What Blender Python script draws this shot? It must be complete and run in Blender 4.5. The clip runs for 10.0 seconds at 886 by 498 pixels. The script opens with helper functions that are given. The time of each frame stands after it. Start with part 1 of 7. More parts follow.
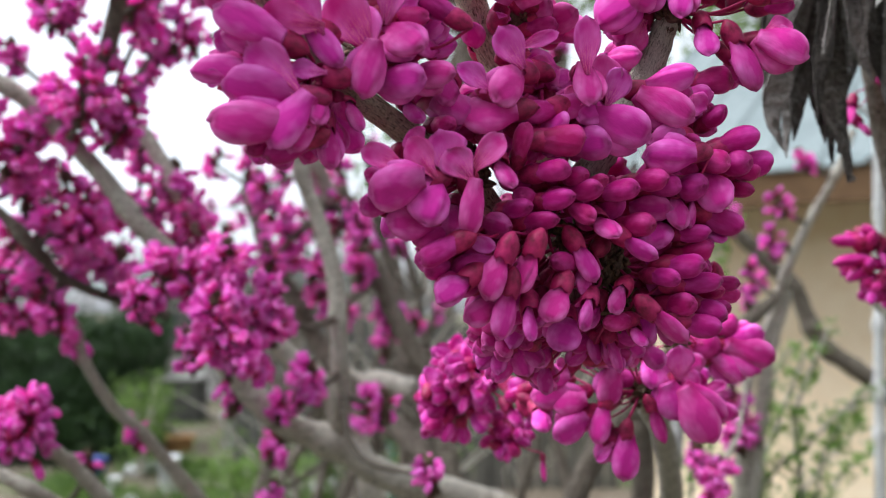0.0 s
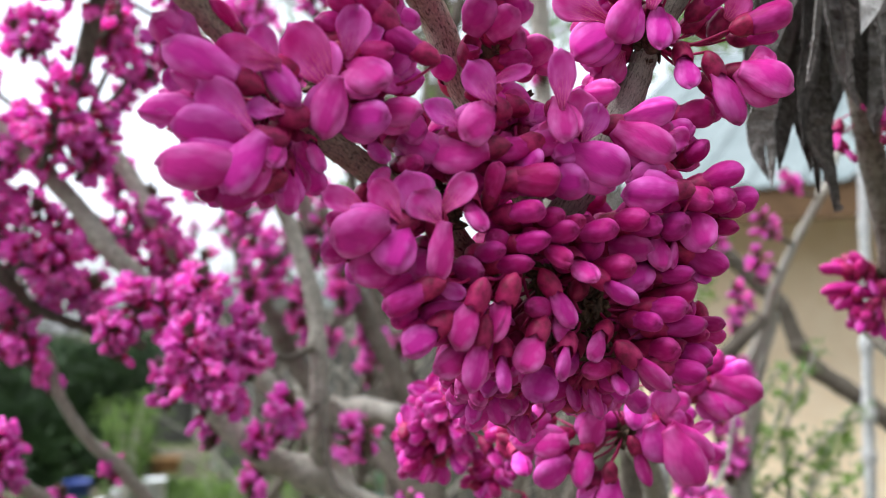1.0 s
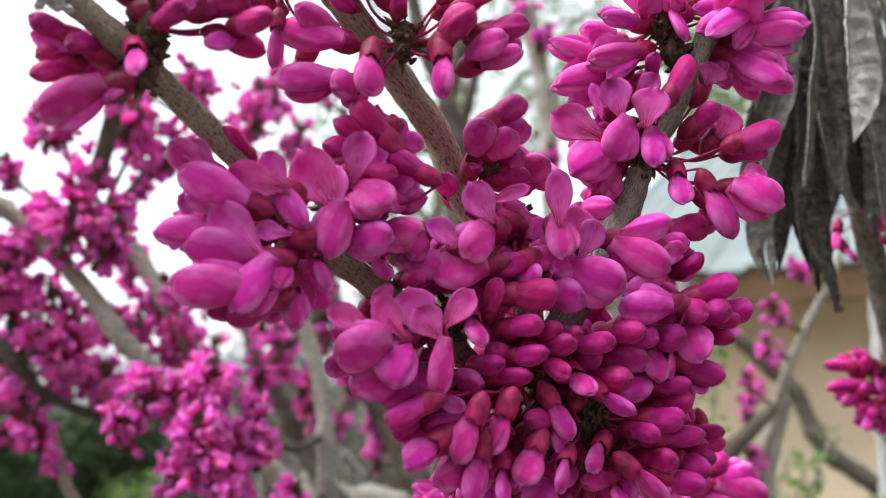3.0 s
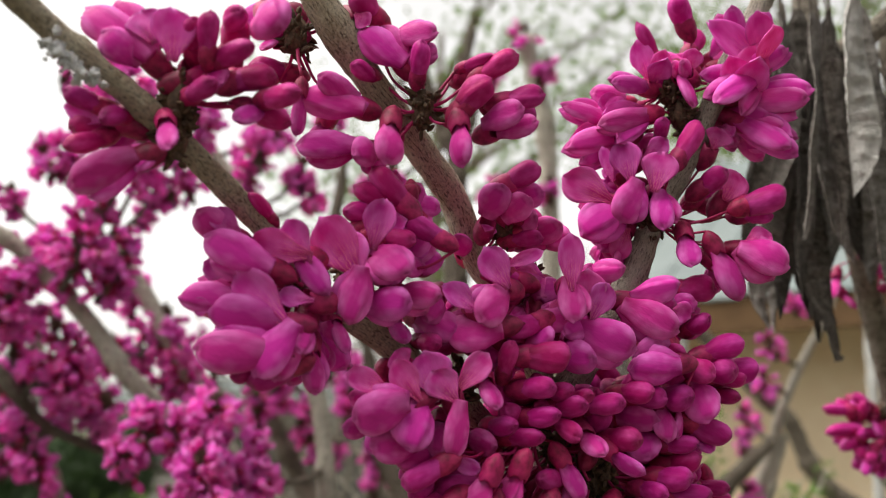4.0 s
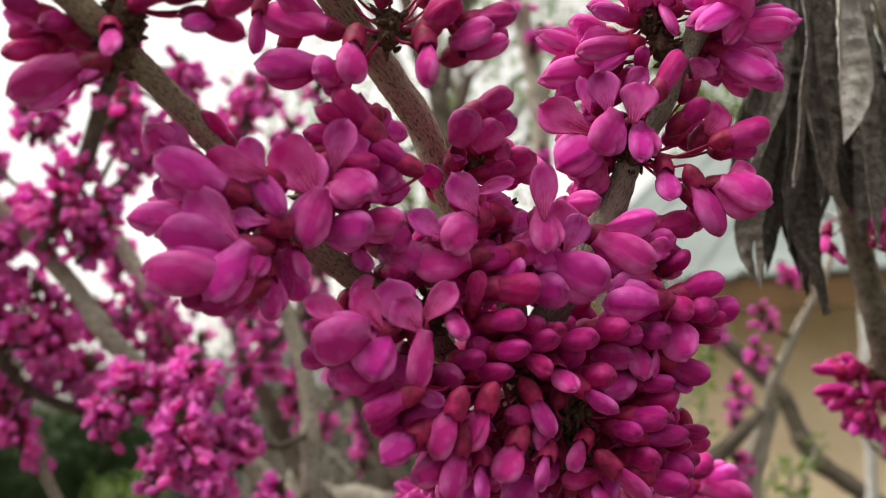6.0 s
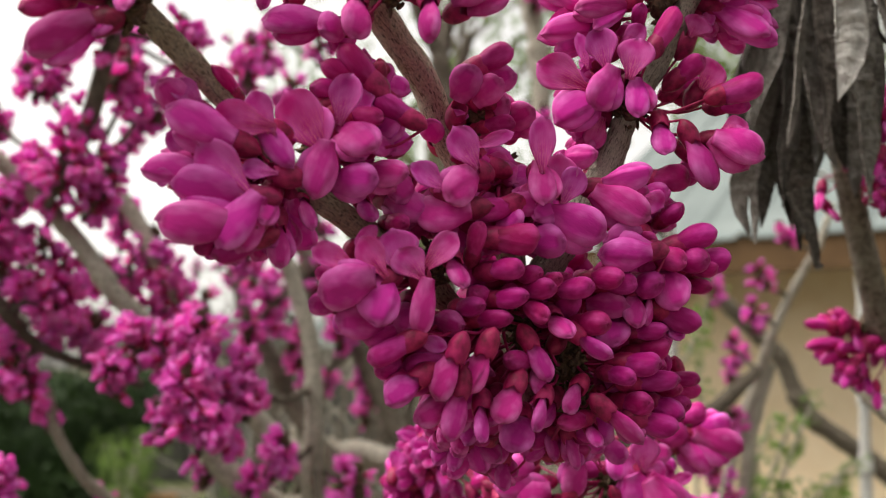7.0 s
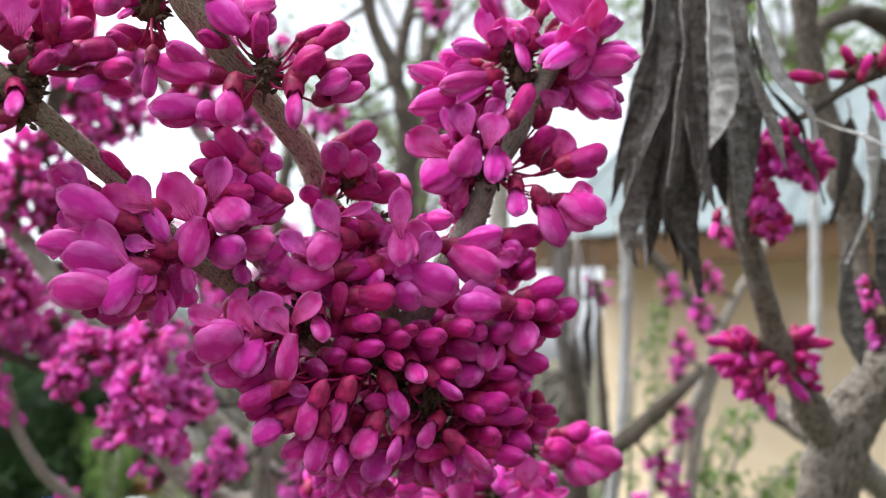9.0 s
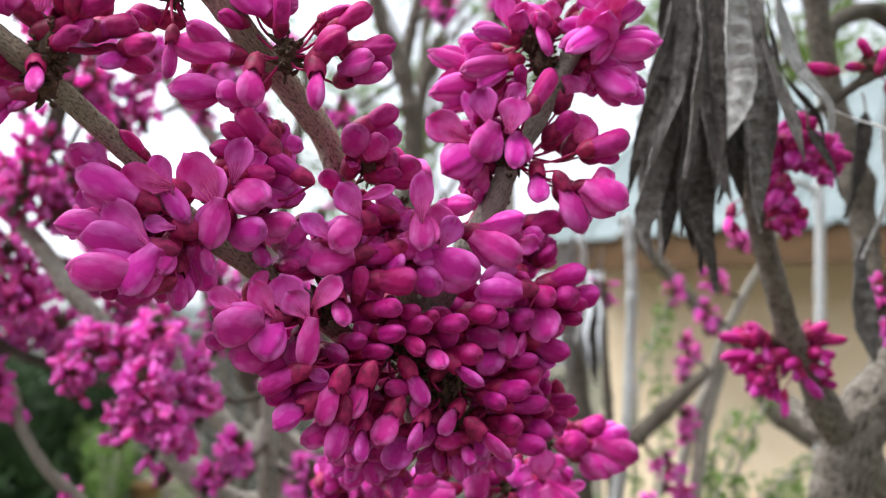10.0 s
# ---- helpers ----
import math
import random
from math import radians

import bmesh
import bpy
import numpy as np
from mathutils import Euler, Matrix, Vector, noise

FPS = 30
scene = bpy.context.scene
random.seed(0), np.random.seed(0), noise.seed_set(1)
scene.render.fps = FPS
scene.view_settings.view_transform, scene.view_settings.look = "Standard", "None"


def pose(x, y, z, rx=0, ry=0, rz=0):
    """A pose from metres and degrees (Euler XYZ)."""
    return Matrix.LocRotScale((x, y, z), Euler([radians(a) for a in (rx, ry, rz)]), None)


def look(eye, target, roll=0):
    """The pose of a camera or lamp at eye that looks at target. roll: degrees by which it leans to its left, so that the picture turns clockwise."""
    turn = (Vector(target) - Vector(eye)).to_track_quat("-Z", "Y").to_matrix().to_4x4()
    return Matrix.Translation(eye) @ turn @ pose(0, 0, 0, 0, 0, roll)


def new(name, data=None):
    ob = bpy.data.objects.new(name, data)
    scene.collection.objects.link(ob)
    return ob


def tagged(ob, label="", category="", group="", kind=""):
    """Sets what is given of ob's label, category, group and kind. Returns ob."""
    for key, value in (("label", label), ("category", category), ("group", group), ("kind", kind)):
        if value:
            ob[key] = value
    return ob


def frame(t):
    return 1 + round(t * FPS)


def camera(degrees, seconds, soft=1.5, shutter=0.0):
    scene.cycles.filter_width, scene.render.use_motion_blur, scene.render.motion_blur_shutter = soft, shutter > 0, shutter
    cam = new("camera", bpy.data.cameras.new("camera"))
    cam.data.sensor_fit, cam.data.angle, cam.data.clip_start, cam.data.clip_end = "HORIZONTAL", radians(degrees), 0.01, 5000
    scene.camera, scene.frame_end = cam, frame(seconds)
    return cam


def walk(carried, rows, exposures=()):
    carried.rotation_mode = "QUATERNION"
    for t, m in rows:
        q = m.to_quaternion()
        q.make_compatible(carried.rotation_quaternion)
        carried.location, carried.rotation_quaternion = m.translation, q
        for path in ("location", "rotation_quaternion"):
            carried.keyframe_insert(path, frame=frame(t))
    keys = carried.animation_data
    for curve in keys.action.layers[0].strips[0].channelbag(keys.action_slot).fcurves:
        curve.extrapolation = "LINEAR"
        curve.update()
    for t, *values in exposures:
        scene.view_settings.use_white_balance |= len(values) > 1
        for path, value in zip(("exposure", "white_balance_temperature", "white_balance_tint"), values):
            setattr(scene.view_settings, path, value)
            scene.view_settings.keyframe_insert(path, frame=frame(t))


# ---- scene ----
cam = camera(53.2, 10.0, soft=1.15)
METRES, EYE, TILT, LEAN, TURN = 0.15, 1.5, 4.0, 0.0, 0.0
ROWS = [
    (0.0, 0.0, 0.0, 0.0, 0.0, 0.0, 0.0),
    (0.5, 0.0323, 0.0585, 0.0234, -0.58, 0.32, 0.04),
    (1.0, 0.0295, 0.0754, 0.0424, -0.76, 1.11, 0.38),
    (1.5, 0.0705, 0.0242, 0.0649, -0.15, 2.74, 0.64),
    (2.0, 0.0782, 0.0336, 0.0684, 0.23, 4.33, 0.48),
    (2.5, 0.0679, 0.0416, 0.0697, 0.16, 5.17, 0.33),
    (4.0, 0.0115, -0.0152, 0.1536, -0.45, 7.54, -0.46),
    (4.5, 0.0256, -0.008, 0.153, -0.77, 7.32, -0.55),
    (5.0, 0.061, 0.0149, 0.1426, -0.93, 6.93, -0.57),
    (6.5, 0.0597, 0.058, 0.0606, -0.5, 5.39, -0.81),
    (7.0, 0.0586, 0.0042, 0.0599, -0.59, 3.83, -0.81),
    (7.5, 0.0598, -0.0464, 0.0525, -0.38, 2.4, -0.64),
    (8.0, 0.1013, -0.1539, 0.0919, -0.22, 1.63, -0.73),
    (8.5, 0.1907, -0.1973, 0.1438, -0.55, 1.98, -0.97),
    (9.0, 0.2694, -0.2042, 0.1791, -1.31, 2.78, -1.01),
    (9.5, 0.2715, -0.2279, 0.1847, -1.44, 3.09, -0.92),
    (10.0, 0.2307, -0.1793, 0.1433, -1.35, 3.09, -1.22),
]
# the phone darkens and warms its picture in the middle of the clip
EXPOSURES = [(0.0, 0.75, 5900, 10), (0.5, 0.72, 5900, 10), (0.9, 0.86, 5900, 10), (1.3, 0.95, 5900, 10), (2.6, 0.96, 5950, 10), (3.9, 0.48, 6800, 10), (5.2, 0.46, 7050, 10), (7.4, 0.47, 6950, 10), (8.3, 0.83, 6000, 10), (10.0, 0.86, 6000, 10)]
walk(cam, [(t, pose(0, 0, EYE, TILT, LEAN, TURN) @ pose(METRES * x, METRES * y, METRES * z, 90 + pitch, roll, yaw)) for t, x, y, z, yaw, pitch, roll in ROWS], EXPOSURES)
# a phone held close, focused on the near flowers
cam.data.dof.use_dof = True
cam.data.dof.focus_distance = 0.222
cam.data.dof.aperture_fstop = 13.0

# ---- light: bright overcast sky with a weak, very soft sun ----
world = bpy.data.worlds.new("overcast_sky")
scene.world = world
world.use_nodes = True
wn, wl = world.node_tree.nodes, world.node_tree.links
sky = wn.new("ShaderNodeTexSky")
sky.sky_type = 'NISHITA'
sky.sun_disc = False
sky.sun_elevation, sky.sun_rotation = radians(63), radians(293)
sky.dust_density, sky.air_density, sky.ozone_density = 2.5, 1.0, 0.6
grey = wn.new("ShaderNodeHueSaturation")
grey.inputs["Saturation"].default_value = 0.09
wl.new(sky.outputs[0], grey.inputs["Color"])
wl.new(grey.outputs[0], wn["Background"].inputs["Color"])
wn["Background"].inputs["Strength"].default_value = 0.165
sun = new("sun", bpy.data.lights.new("sun", 'SUN'))
sun.data.energy, sun.data.angle, sun.data.color = 3.0, radians(50), (1.0, 0.96, 0.9)
sun.matrix_world = look((-0.7, -0.3, 1.5), (0, 0, 0))


# ---- materials ----
def material(name, rough=0.6, spec=0.4):
    m = bpy.data.materials.new(name)
    m.use_nodes = True
    b = m.node_tree.nodes["Principled BSDF"]
    b.inputs["Roughness"].default_value = rough
    b.inputs["Specular IOR Level"].default_value = spec
    return m, m.node_tree.nodes, m.node_tree.links, b


def coords(n, l, space="Object", scale=(1, 1, 1)):
    tc, mp = n.new("ShaderNodeTexCoord"), n.new("ShaderNodeMapping")
    mp.inputs["Scale"].default_value = scale
    l.new(tc.outputs[space], mp.inputs["Vector"])
    return mp.outputs["Vector"]


def noise_node(n, l, vec, scale, detail=3.0, rough=0.55):
    t = n.new("ShaderNodeTexNoise")
    t.inputs["Scale"].default_value, t.inputs["Detail"].default_value, t.inputs["Roughness"].default_value = scale, detail, rough
    l.new(vec, t.inputs["Vector"])
    return t.outputs["Fac"]


def ramp(n, l, fac, stops):
    r = n.new("ShaderNodeValToRGB")
    e = r.color_ramp.elements
    while len(e) < len(stops):
        e.new(0.5)
    for i, (p, c) in enumerate(stops):
        e[i].position, e[i].color = p, (*c, 1)
    l.new(fac, r.inputs["Fac"])
    return r.outputs["Color"]


def mix(n, l, fac, a, b, mode='MIX'):
    x = n.new("ShaderNodeMix")
    x.data_type, x.blend_type = 'RGBA', mode
    for sock, val in ((x.inputs[0], fac), (x.inputs[6], a), (x.inputs[7], b)):
        if isinstance(val, bpy.types.NodeSocket):
            l.new(val, sock)
        elif isinstance(val, tuple):
            sock.default_value = (*val, 1)
        else:
            sock.default_value = val
    return x.outputs[2]


def math_node(n, l, op, a, b=0.0):
    x = n.new("ShaderNodeMath")
    x.operation = op
    for sock, val in ((x.inputs[0], a), (x.inputs[1], b)):
        if isinstance(val, bpy.types.NodeSocket):
            l.new(val, sock)
        else:
            sock.default_value = val
    return x.outputs[0]


def bump(n, l, bsdf, height, strength, dist):
    b = n.new("ShaderNodeBump")
    b.inputs["Strength"].default_value, b.inputs["Distance"].default_value = strength, dist
    l.new(height, b.inputs["Height"])
    l.new(b.outputs["Normal"], bsdf.inputs["Normal"])


def vary(n, l, col, hue=0.02, val=0.25):
    """Shift hue and brightness a little from one object to the next."""
    info, h = n.new("ShaderNodeObjectInfo"), n.new("ShaderNodeHueSaturation")
    r = info.outputs["Random"]
    l.new(math_node(n, l, 'ADD', math_node(n, l, 'MULTIPLY', r, hue), 0.5 - hue / 2), h.inputs["Hue"])
    frac = math_node(n, l, 'FRACT', math_node(n, l, 'MULTIPLY', r, 17.3))
    l.new(math_node(n, l, 'ADD', math_node(n, l, 'MULTIPLY', frac, val), 1 - val / 2), h.inputs["Value"])
    l.new(col, h.inputs["Color"])
    return h.outputs["Color"]


def petal_material(name, deep, body, pale, veins, thin):
    """deep: at the claw; body: most of the petal; pale: bloom over it and along its margin; veins: strength of the line pattern."""
    m, n, l, b = material(name, 0.5, 0.14)
    b.inputs["Sheen Weight"].default_value, b.inputs["Sheen Roughness"].default_value = 0.05, 0.45
    b.inputs["Sheen Tint"].default_value = (1.0, 0.62, 0.88, 1)
    uv = coords(n, l, "UV")
    sep = n.new("ShaderNodeSeparateXYZ")
    l.new(uv, sep.inputs[0])
    ob = coords(n, l, "Object")
    c = ramp(n, l, sep.outputs["Y"], [(0.0, deep), (0.34, body), (0.86, body), (1.0, pale if thin > 0.15 else deep)])
    # bloom in soft clouds, denser on the outer half
    cloud = math_node(n, l, 'ADD', noise_node(n, l, ob, 1.7, 2), math_node(n, l, 'MULTIPLY', sep.outputs["Y"], 0.12))
    c = mix(n, l, ramp(n, l, cloud, [(0.46, (0, 0, 0)), (0.76, (0.95, 0.95, 0.95))]), c, pale)
    # faint lines along the petal
    fine = noise_node(n, l, coords(n, l, "UV", (16, 2.2, 1)), 2.4, 2)
    c = mix(n, l, ramp(n, l, fine, [(0.36, (0.0, 0.0, 0.0)), (0.68, (0.13, 0.13, 0.13))]), c, deep)
    if veins:
        # lines that fan out from the claw and fork on the way, feathered by finer ones
        mid = math_node(n, l, 'SUBTRACT', sep.outputs["X"], 0.5)
        wob = math_node(n, l, 'MULTIPLY', noise_node(n, l, coords(n, l, "UV", (6, 6, 1)), 1.6, 2), 4.5)
        total = None
        for rate, spread, first, last, width in ((17.0, 0.22, 0.0, 0.56, 0.42), (34.0, 0.30, 0.20, 0.66, 0.30)):
            away = math_node(n, l, 'DIVIDE', mid, math_node(n, l, 'ADD', sep.outputs["Y"], spread))
            wave = math_node(n, l, 'SINE', math_node(n, l, 'ADD', math_node(n, l, 'MULTIPLY', away, rate), wob))
            line = ramp(n, l, math_node(n, l, 'ABSOLUTE', wave), [(0.0, (1, 1, 1)), (width, (0, 0, 0))])
            fade = ramp(n, l, sep.outputs["Y"], [(first, (0.2 if first else 1,) * 3), (first + 0.12, (0.9,) * 3), (last, (0, 0, 0))])
            one = mix(n, l, 1.0, line, fade, 'MULTIPLY')
            total = one if total is None else mix(n, l, 1.0, total, one, 'LIGHTEN')
        c = mix(n, l, math_node(n, l, 'MULTIPLY', total, veins), c, (1.0, 0.36, 0.50))
    c = vary(n, l, c, 0.026, 0.34)
    l.new(c, b.inputs["Base Color"])
    relief = math_node(n, l, 'ADD', noise_node(n, l, coords(n, l, "UV", (22, 4, 1)), 2.0, 3), math_node(n, l, 'MULTIPLY', noise_node(n, l, ob, 3.0, 2), 1.5))
    bump(n, l, b, relief, 0.22, 0.0005)
    tr, mx = n.new("ShaderNodeBsdfTranslucent"), n.new("ShaderNodeMixShader")
    l.new(c, tr.inputs["Color"])
    mx.inputs[0].default_value = thin
    l.new(b.outputs[0], mx.inputs[1])
    l.new(tr.outputs[0], mx.inputs[2])
    l.new(mx.outputs[0], n["Material Output"].inputs["Surface"])
    return m


BUD = petal_material("bud_petal", (0.22, 0.003, 0.064), (0.47, 0.009, 0.182), (0.70, 0.066, 0.39), 0.0, 0.05)
KEEL = petal_material("keel_petal", (0.36, 0.008, 0.15), (0.68, 0.031, 0.36), (0.90, 0.225, 0.70), 0.0, 0.10)
WING = petal_material("wing_petal", (0.56, 0.022, 0.23), (0.73, 0.042, 0.41), (0.91, 0.23, 0.73), 1.0, 0.27)
# far flowers: same petals, paler, with the haze put into their colour
FARP = petal_material("hazed_clump_petal", (0.60, 0.034, 0.34), (0.86, 0.13, 0.62), (0.95, 0.43, 0.86), 0.0, 0.55)


def calyx_material():
    m, n, l, b = material("calyx", 0.5, 0.3)
    ob = coords(n, l, "Object")
    sep = n.new("ShaderNodeSeparateXYZ")
    l.new(coords(n, l, "UV"), sep.inputs[0])
    c = ramp(n, l, noise_node(n, l, ob, 3.0, 3), [(0.3, (0.13, 0.005, 0.032)), (0.52, (0.30, 0.009, 0.078)), (0.75, (0.47, 0.026, 0.125))])
    # the cup takes the petals' magenta towards its rim
    c = mix(n, l, ramp(n, l, sep.outputs["Y"], [(0.5, (0, 0, 0)), (1.0, (0.5, 0.5, 0.5))]), c, (0.50, 0.014, 0.15))
    l.new(vary(n, l, c, 0.012, 0.5), b.inputs["Base Color"])
    bump(n, l, b, noise_node(n, l, ob, 14, 3), 0.25, 0.0003)
    return m


CALYX = calyx_material()


def bark_material(name, dark, mid, light, spots, grain=420.0, specks=0.9):
    """Bark along a branch: fibrous streaks, short lengthwise cracks, pale raised dots and grit; UV is in branch girths."""
    m, n, l, b = material(name, 0.85, 0.2)
    streak = noise_node(n, l, coords(n, l, "UV", (15, 3.2, 1)), 3.0, 7, 0.8)
    c = ramp(n, l, streak, [(0.34, dark), (0.46, mid), (0.60, light)])
    blotch = noise_node(n, l, coords(n, l, "UV", (3, 1.5, 1)), 1.6, 4, 0.65)
    c = mix(n, l, ramp(n, l, blotch, [(0.40, (0, 0, 0)), (0.64, (0.7, 0.7, 0.7))]), c, light)
    cracks = ramp(n, l, noise_node(n, l, coords(n, l, "UV", (22, 5, 1)), 2.0, 3, 0.6), [(0.38, (1, 1, 1)), (0.44, (0, 0, 0))])
    c = mix(n, l, math_node(n, l, 'MULTIPLY', cracks, 0.75), c, dark)
    v = n.new("ShaderNodeTexVoronoi")
    v.inputs["Scale"].default_value = 17.0
    l.new(coords(n, l, "UV", (1.5, 1.2, 1)), v.inputs["Vector"])
    dots = ramp(n, l, v.outputs["Distance"], [(0.14, (1, 1, 1)), (0.24, (0, 0, 0))])
    c = mix(n, l, math_node(n, l, 'MULTIPLY', dots, spots), c, light)
    grit = noise_node(n, l, coords(n, l, "Object"), grain, 6, 0.75)
    c = mix(n, l, ramp(n, l, grit, [(0.37, (specks, specks, specks)), (0.50, (0, 0, 0))]), c, dark)
    patch = noise_node(n, l, coords(n, l, "Object"), 90.0, 4, 0.6)
    c = mix(n, l, ramp(n, l, patch, [(0.54, (0, 0, 0)), (0.70, (0.5, 0.5, 0.5))]), c, light)
    l.new(vary(n, l, c, 0.01, 0.2), b.inputs["Base Color"])
    h = math_node(n, l, 'ADD', math_node(n, l, 'ADD', streak, grit), math_node(n, l, 'MULTIPLY', dots, 0.5))
    h = math_node(n, l, 'SUBTRACT', h, math_node(n, l, 'MULTIPLY', cracks, 0.8))
    bump(n, l, b, h, 1.0, 0.0022)
    return m


BARK = bark_material("young_bark", (0.11, 0.070, 0.038), (0.70, 0.56, 0.38), (0.94, 0.86, 0.68), 0.9, 1500.0, 0.45)
GREYBARK = bark_material("grey_bark", (0.20, 0.175, 0.135), (0.52, 0.475, 0.39), (0.72, 0.68, 0.59), 0.5)
TWIGBARK = bark_material("twig_bark", (0.14, 0.118, 0.085), (0.60, 0.54, 0.44), (0.84, 0.79, 0.69), 0.5, 1500.0, 0.35)
PALEBARK = bark_material("pale_bark", (0.30, 0.295, 0.28), (0.60, 0.60, 0.58), (0.80, 0.80, 0.78), 0.5)
TRUNKBARK = bark_material("trunk_bark", (0.055, 0.043, 0.033), (0.27, 0.23, 0.185), (0.46, 0.41, 0.345), 0.5, 330.0)
DARKBARK = bark_material("brown_bark", (0.035, 0.027, 0.020), (0.125, 0.10, 0.078), (0.26, 0.225, 0.18), 0.75)


def simple(name, stops, scale, rough=0.8, strength=0.3, dist=0.002, space="Object", stretch=(1, 1, 1), spec=0.3, detail=4, leafy=0.0, val=0.2):
    m, n, l, b = material(name, rough, spec)
    vec = coords(n, l, space, stretch)
    f = noise_node(n, l, vec, scale, detail, 0.6)
    c = ramp(n, l, f, stops)
    c = mix(n, l, math_node(n, l, 'MULTIPLY', noise_node(n, l, vec, scale * 0.17, 2), 0.35), c, stops[0][1])
    c = vary(n, l, c, 0.015, val)
    l.new(c, b.inputs["Base Color"])
    if strength:
        bump(n, l, b, f, strength, dist)
    if leafy:
        tr, mx = n.new("ShaderNodeBsdfTranslucent"), n.new("ShaderNodeMixShader")
        l.new(c, tr.inputs["Color"])
        mx.inputs[0].default_value = leafy
        l.new(b.outputs[0], mx.inputs[1])
        l.new(tr.outputs[0], mx.inputs[2])
        l.new(mx.outputs[0], n["Material Output"].inputs["Surface"])
    return m


BRACT = simple("bud_scale", [(0.3, (0.03, 0.019, 0.013)), (0.55, (0.11, 0.066, 0.042)), (0.8, (0.27, 0.17, 0.10))], 900, 0.75, 0.4, 0.0003)


def pod_material(name, dark, mid, light):
    """Dry pod skin: wrinkled along its length, blotched, with darker stains over the seeds."""
    m, n, l, b = material(name, 0.72, 0.3)
    wr = noise_node(n, l, coords(n, l, "UV", (9, 22, 1)), 2.2, 6, 0.7)
    c = ramp(n, l, wr, [(0.3, dark), (0.5, mid), (0.72, light)])
    blot = noise_node(n, l, coords(n, l, "UV", (2.5, 16, 1)), 1.4, 3)
    c = mix(n, l, ramp(n, l, blot, [(0.5, (0, 0, 0)), (0.66, (0.6, 0.6, 0.6))]), c, dark)
    cross = noise_node(n, l, coords(n, l, "UV", (2.0, 30, 1)), 1.5, 4, 0.7)
    c = mix(n, l, ramp(n, l, cross, [(0.50, (0, 0, 0)), (0.62, (0.42, 0.42, 0.42))]), c, light)
    wide = noise_node(n, l, coords(n, l, "UV", (1.6, 5, 1)), 1.3, 4, 0.6)
    c = mix(n, l, ramp(n, l, wide, [(0.48, (0, 0, 0)), (0.66, (0.55, 0.55, 0.55))]), c, light)
    sep = n.new("ShaderNodeSeparateXYZ")
    l.new(coords(n, l, "UV"), sep.inputs[0])
    rim = math_node(n, l, 'ABSOLUTE', math_node(n, l, 'SUBTRACT', sep.outputs["X"], 0.5))
    c = mix(n, l, ramp(n, l, rim, [(0.42, (0, 0, 0)), (0.49, (0.3, 0.3, 0.3))]), c, dark)
    l.new(vary(n, l, c, 0.012, 0.6), b.inputs["Base Color"])
    h = math_node(n, l, 'ADD', math_node(n, l, 'ADD', wr, math_node(n, l, 'MULTIPLY', blot, 1.5)), math_node(n, l, 'MULTIPLY', cross, 2.0))
    bump(n, l, b, h, 1.0, 0.002)
    return m


PODS = [
    pod_material("pod_dark", (0.012, 0.009, 0.007), (0.085, 0.070, 0.058), (0.27, 0.24, 0.215)),
    pod_material("pod_brown", (0.045, 0.037, 0.032), (0.27, 0.24, 0.22), (0.52, 0.49, 0.46)),
    pod_material("pod_silver", (0.44, 0.42, 0.39), (0.74, 0.72, 0.69), (0.86, 0.85, 0.83)),
]
WALL = simple("ochre_render", [(0.3, (0.82, 0.64, 0.43)), (0.7, (0.90, 0.75, 0.55))], 9, 0.9, 0.25, 0.004)
ROOF = simple("pale_sheet_metal", [(0.3, (0.145, 0.172, 0.174)), (0.7, (0.215, 0.247, 0.247))], 4, 0.85, 0.1, 0.002, spec=0.1)
# board brown made darker: the eave's shade is put into the colour
FASCIA = simple("shaded_brown_board", [(0.3, (0.085, 0.045, 0.018)), (0.7, (0.15, 0.085, 0.037))], 12, 0.7, 0.3, 0.003)


def soil_material():
    """Bare soil: crumbs, damp and dry patches, and moss or short grass in places."""
    m, n, l, b = material("garden_soil", 0.95, 0.2)
    vec = coords(n, l, "Object")
    crumb = noise_node(n, l, vec, 14.0, 8, 0.7)
    c = ramp(n, l, crumb, [(0.3, (0.06, 0.048, 0.036)), (0.5, (0.15, 0.125, 0.092)), (0.72, (0.27, 0.235, 0.185))])
    damp = noise_node(n, l, vec, 0.9, 4)
    c = mix(n, l, ramp(n, l, damp, [(0.42, (0, 0, 0)), (0.62, (0.7, 0.7, 0.7))]), c, (0.07, 0.056, 0.04))
    moss = noise_node(n, l, vec, 0.55, 7, 0.65)
    c = mix(n, l, ramp(n, l, moss, [(0.50, (0, 0, 0)), (0.60, (0.85, 0.85, 0.85))]), c, ramp(n, l, crumb, [(0.3, (0.035, 0.06, 0.015)), (0.7, (0.12, 0.17, 0.05))]))
    l.new(c, b.inputs["Base Color"])
    bump(n, l, b, crumb, 0.7, 0.03)
    return m


SOIL = soil_material()
GRASS = simple("grass_blade", [(0.3, (0.05, 0.10, 0.02)), (0.7, (0.16, 0.26, 0.06))], 6, 0.7, 0, leafy=0.3)
HEDGE = simple("hedge_leaf", [(0.3, (0.012, 0.030, 0.010)), (0.7, (0.042, 0.090, 0.022))], 4, 0.6, 0, leafy=0.15)
SPRING = simple("young_leaf", [(0.3, (0.10, 0.18, 0.035)), (0.7, (0.24, 0.36, 0.09))], 20, 0.6, 0, leafy=0.4)
PALE = simple("pale_plaster", [(0.3, (0.36, 0.35, 0.33)), (0.7, (0.52, 0.51, 0.48))], 2, 0.85, 0.1, 0.01)
SLATE = simple("grey_roofing", [(0.3, (0.07, 0.075, 0.08)), (0.7, (0.14, 0.145, 0.15))], 5, 0.8, 0.3, 0.01)
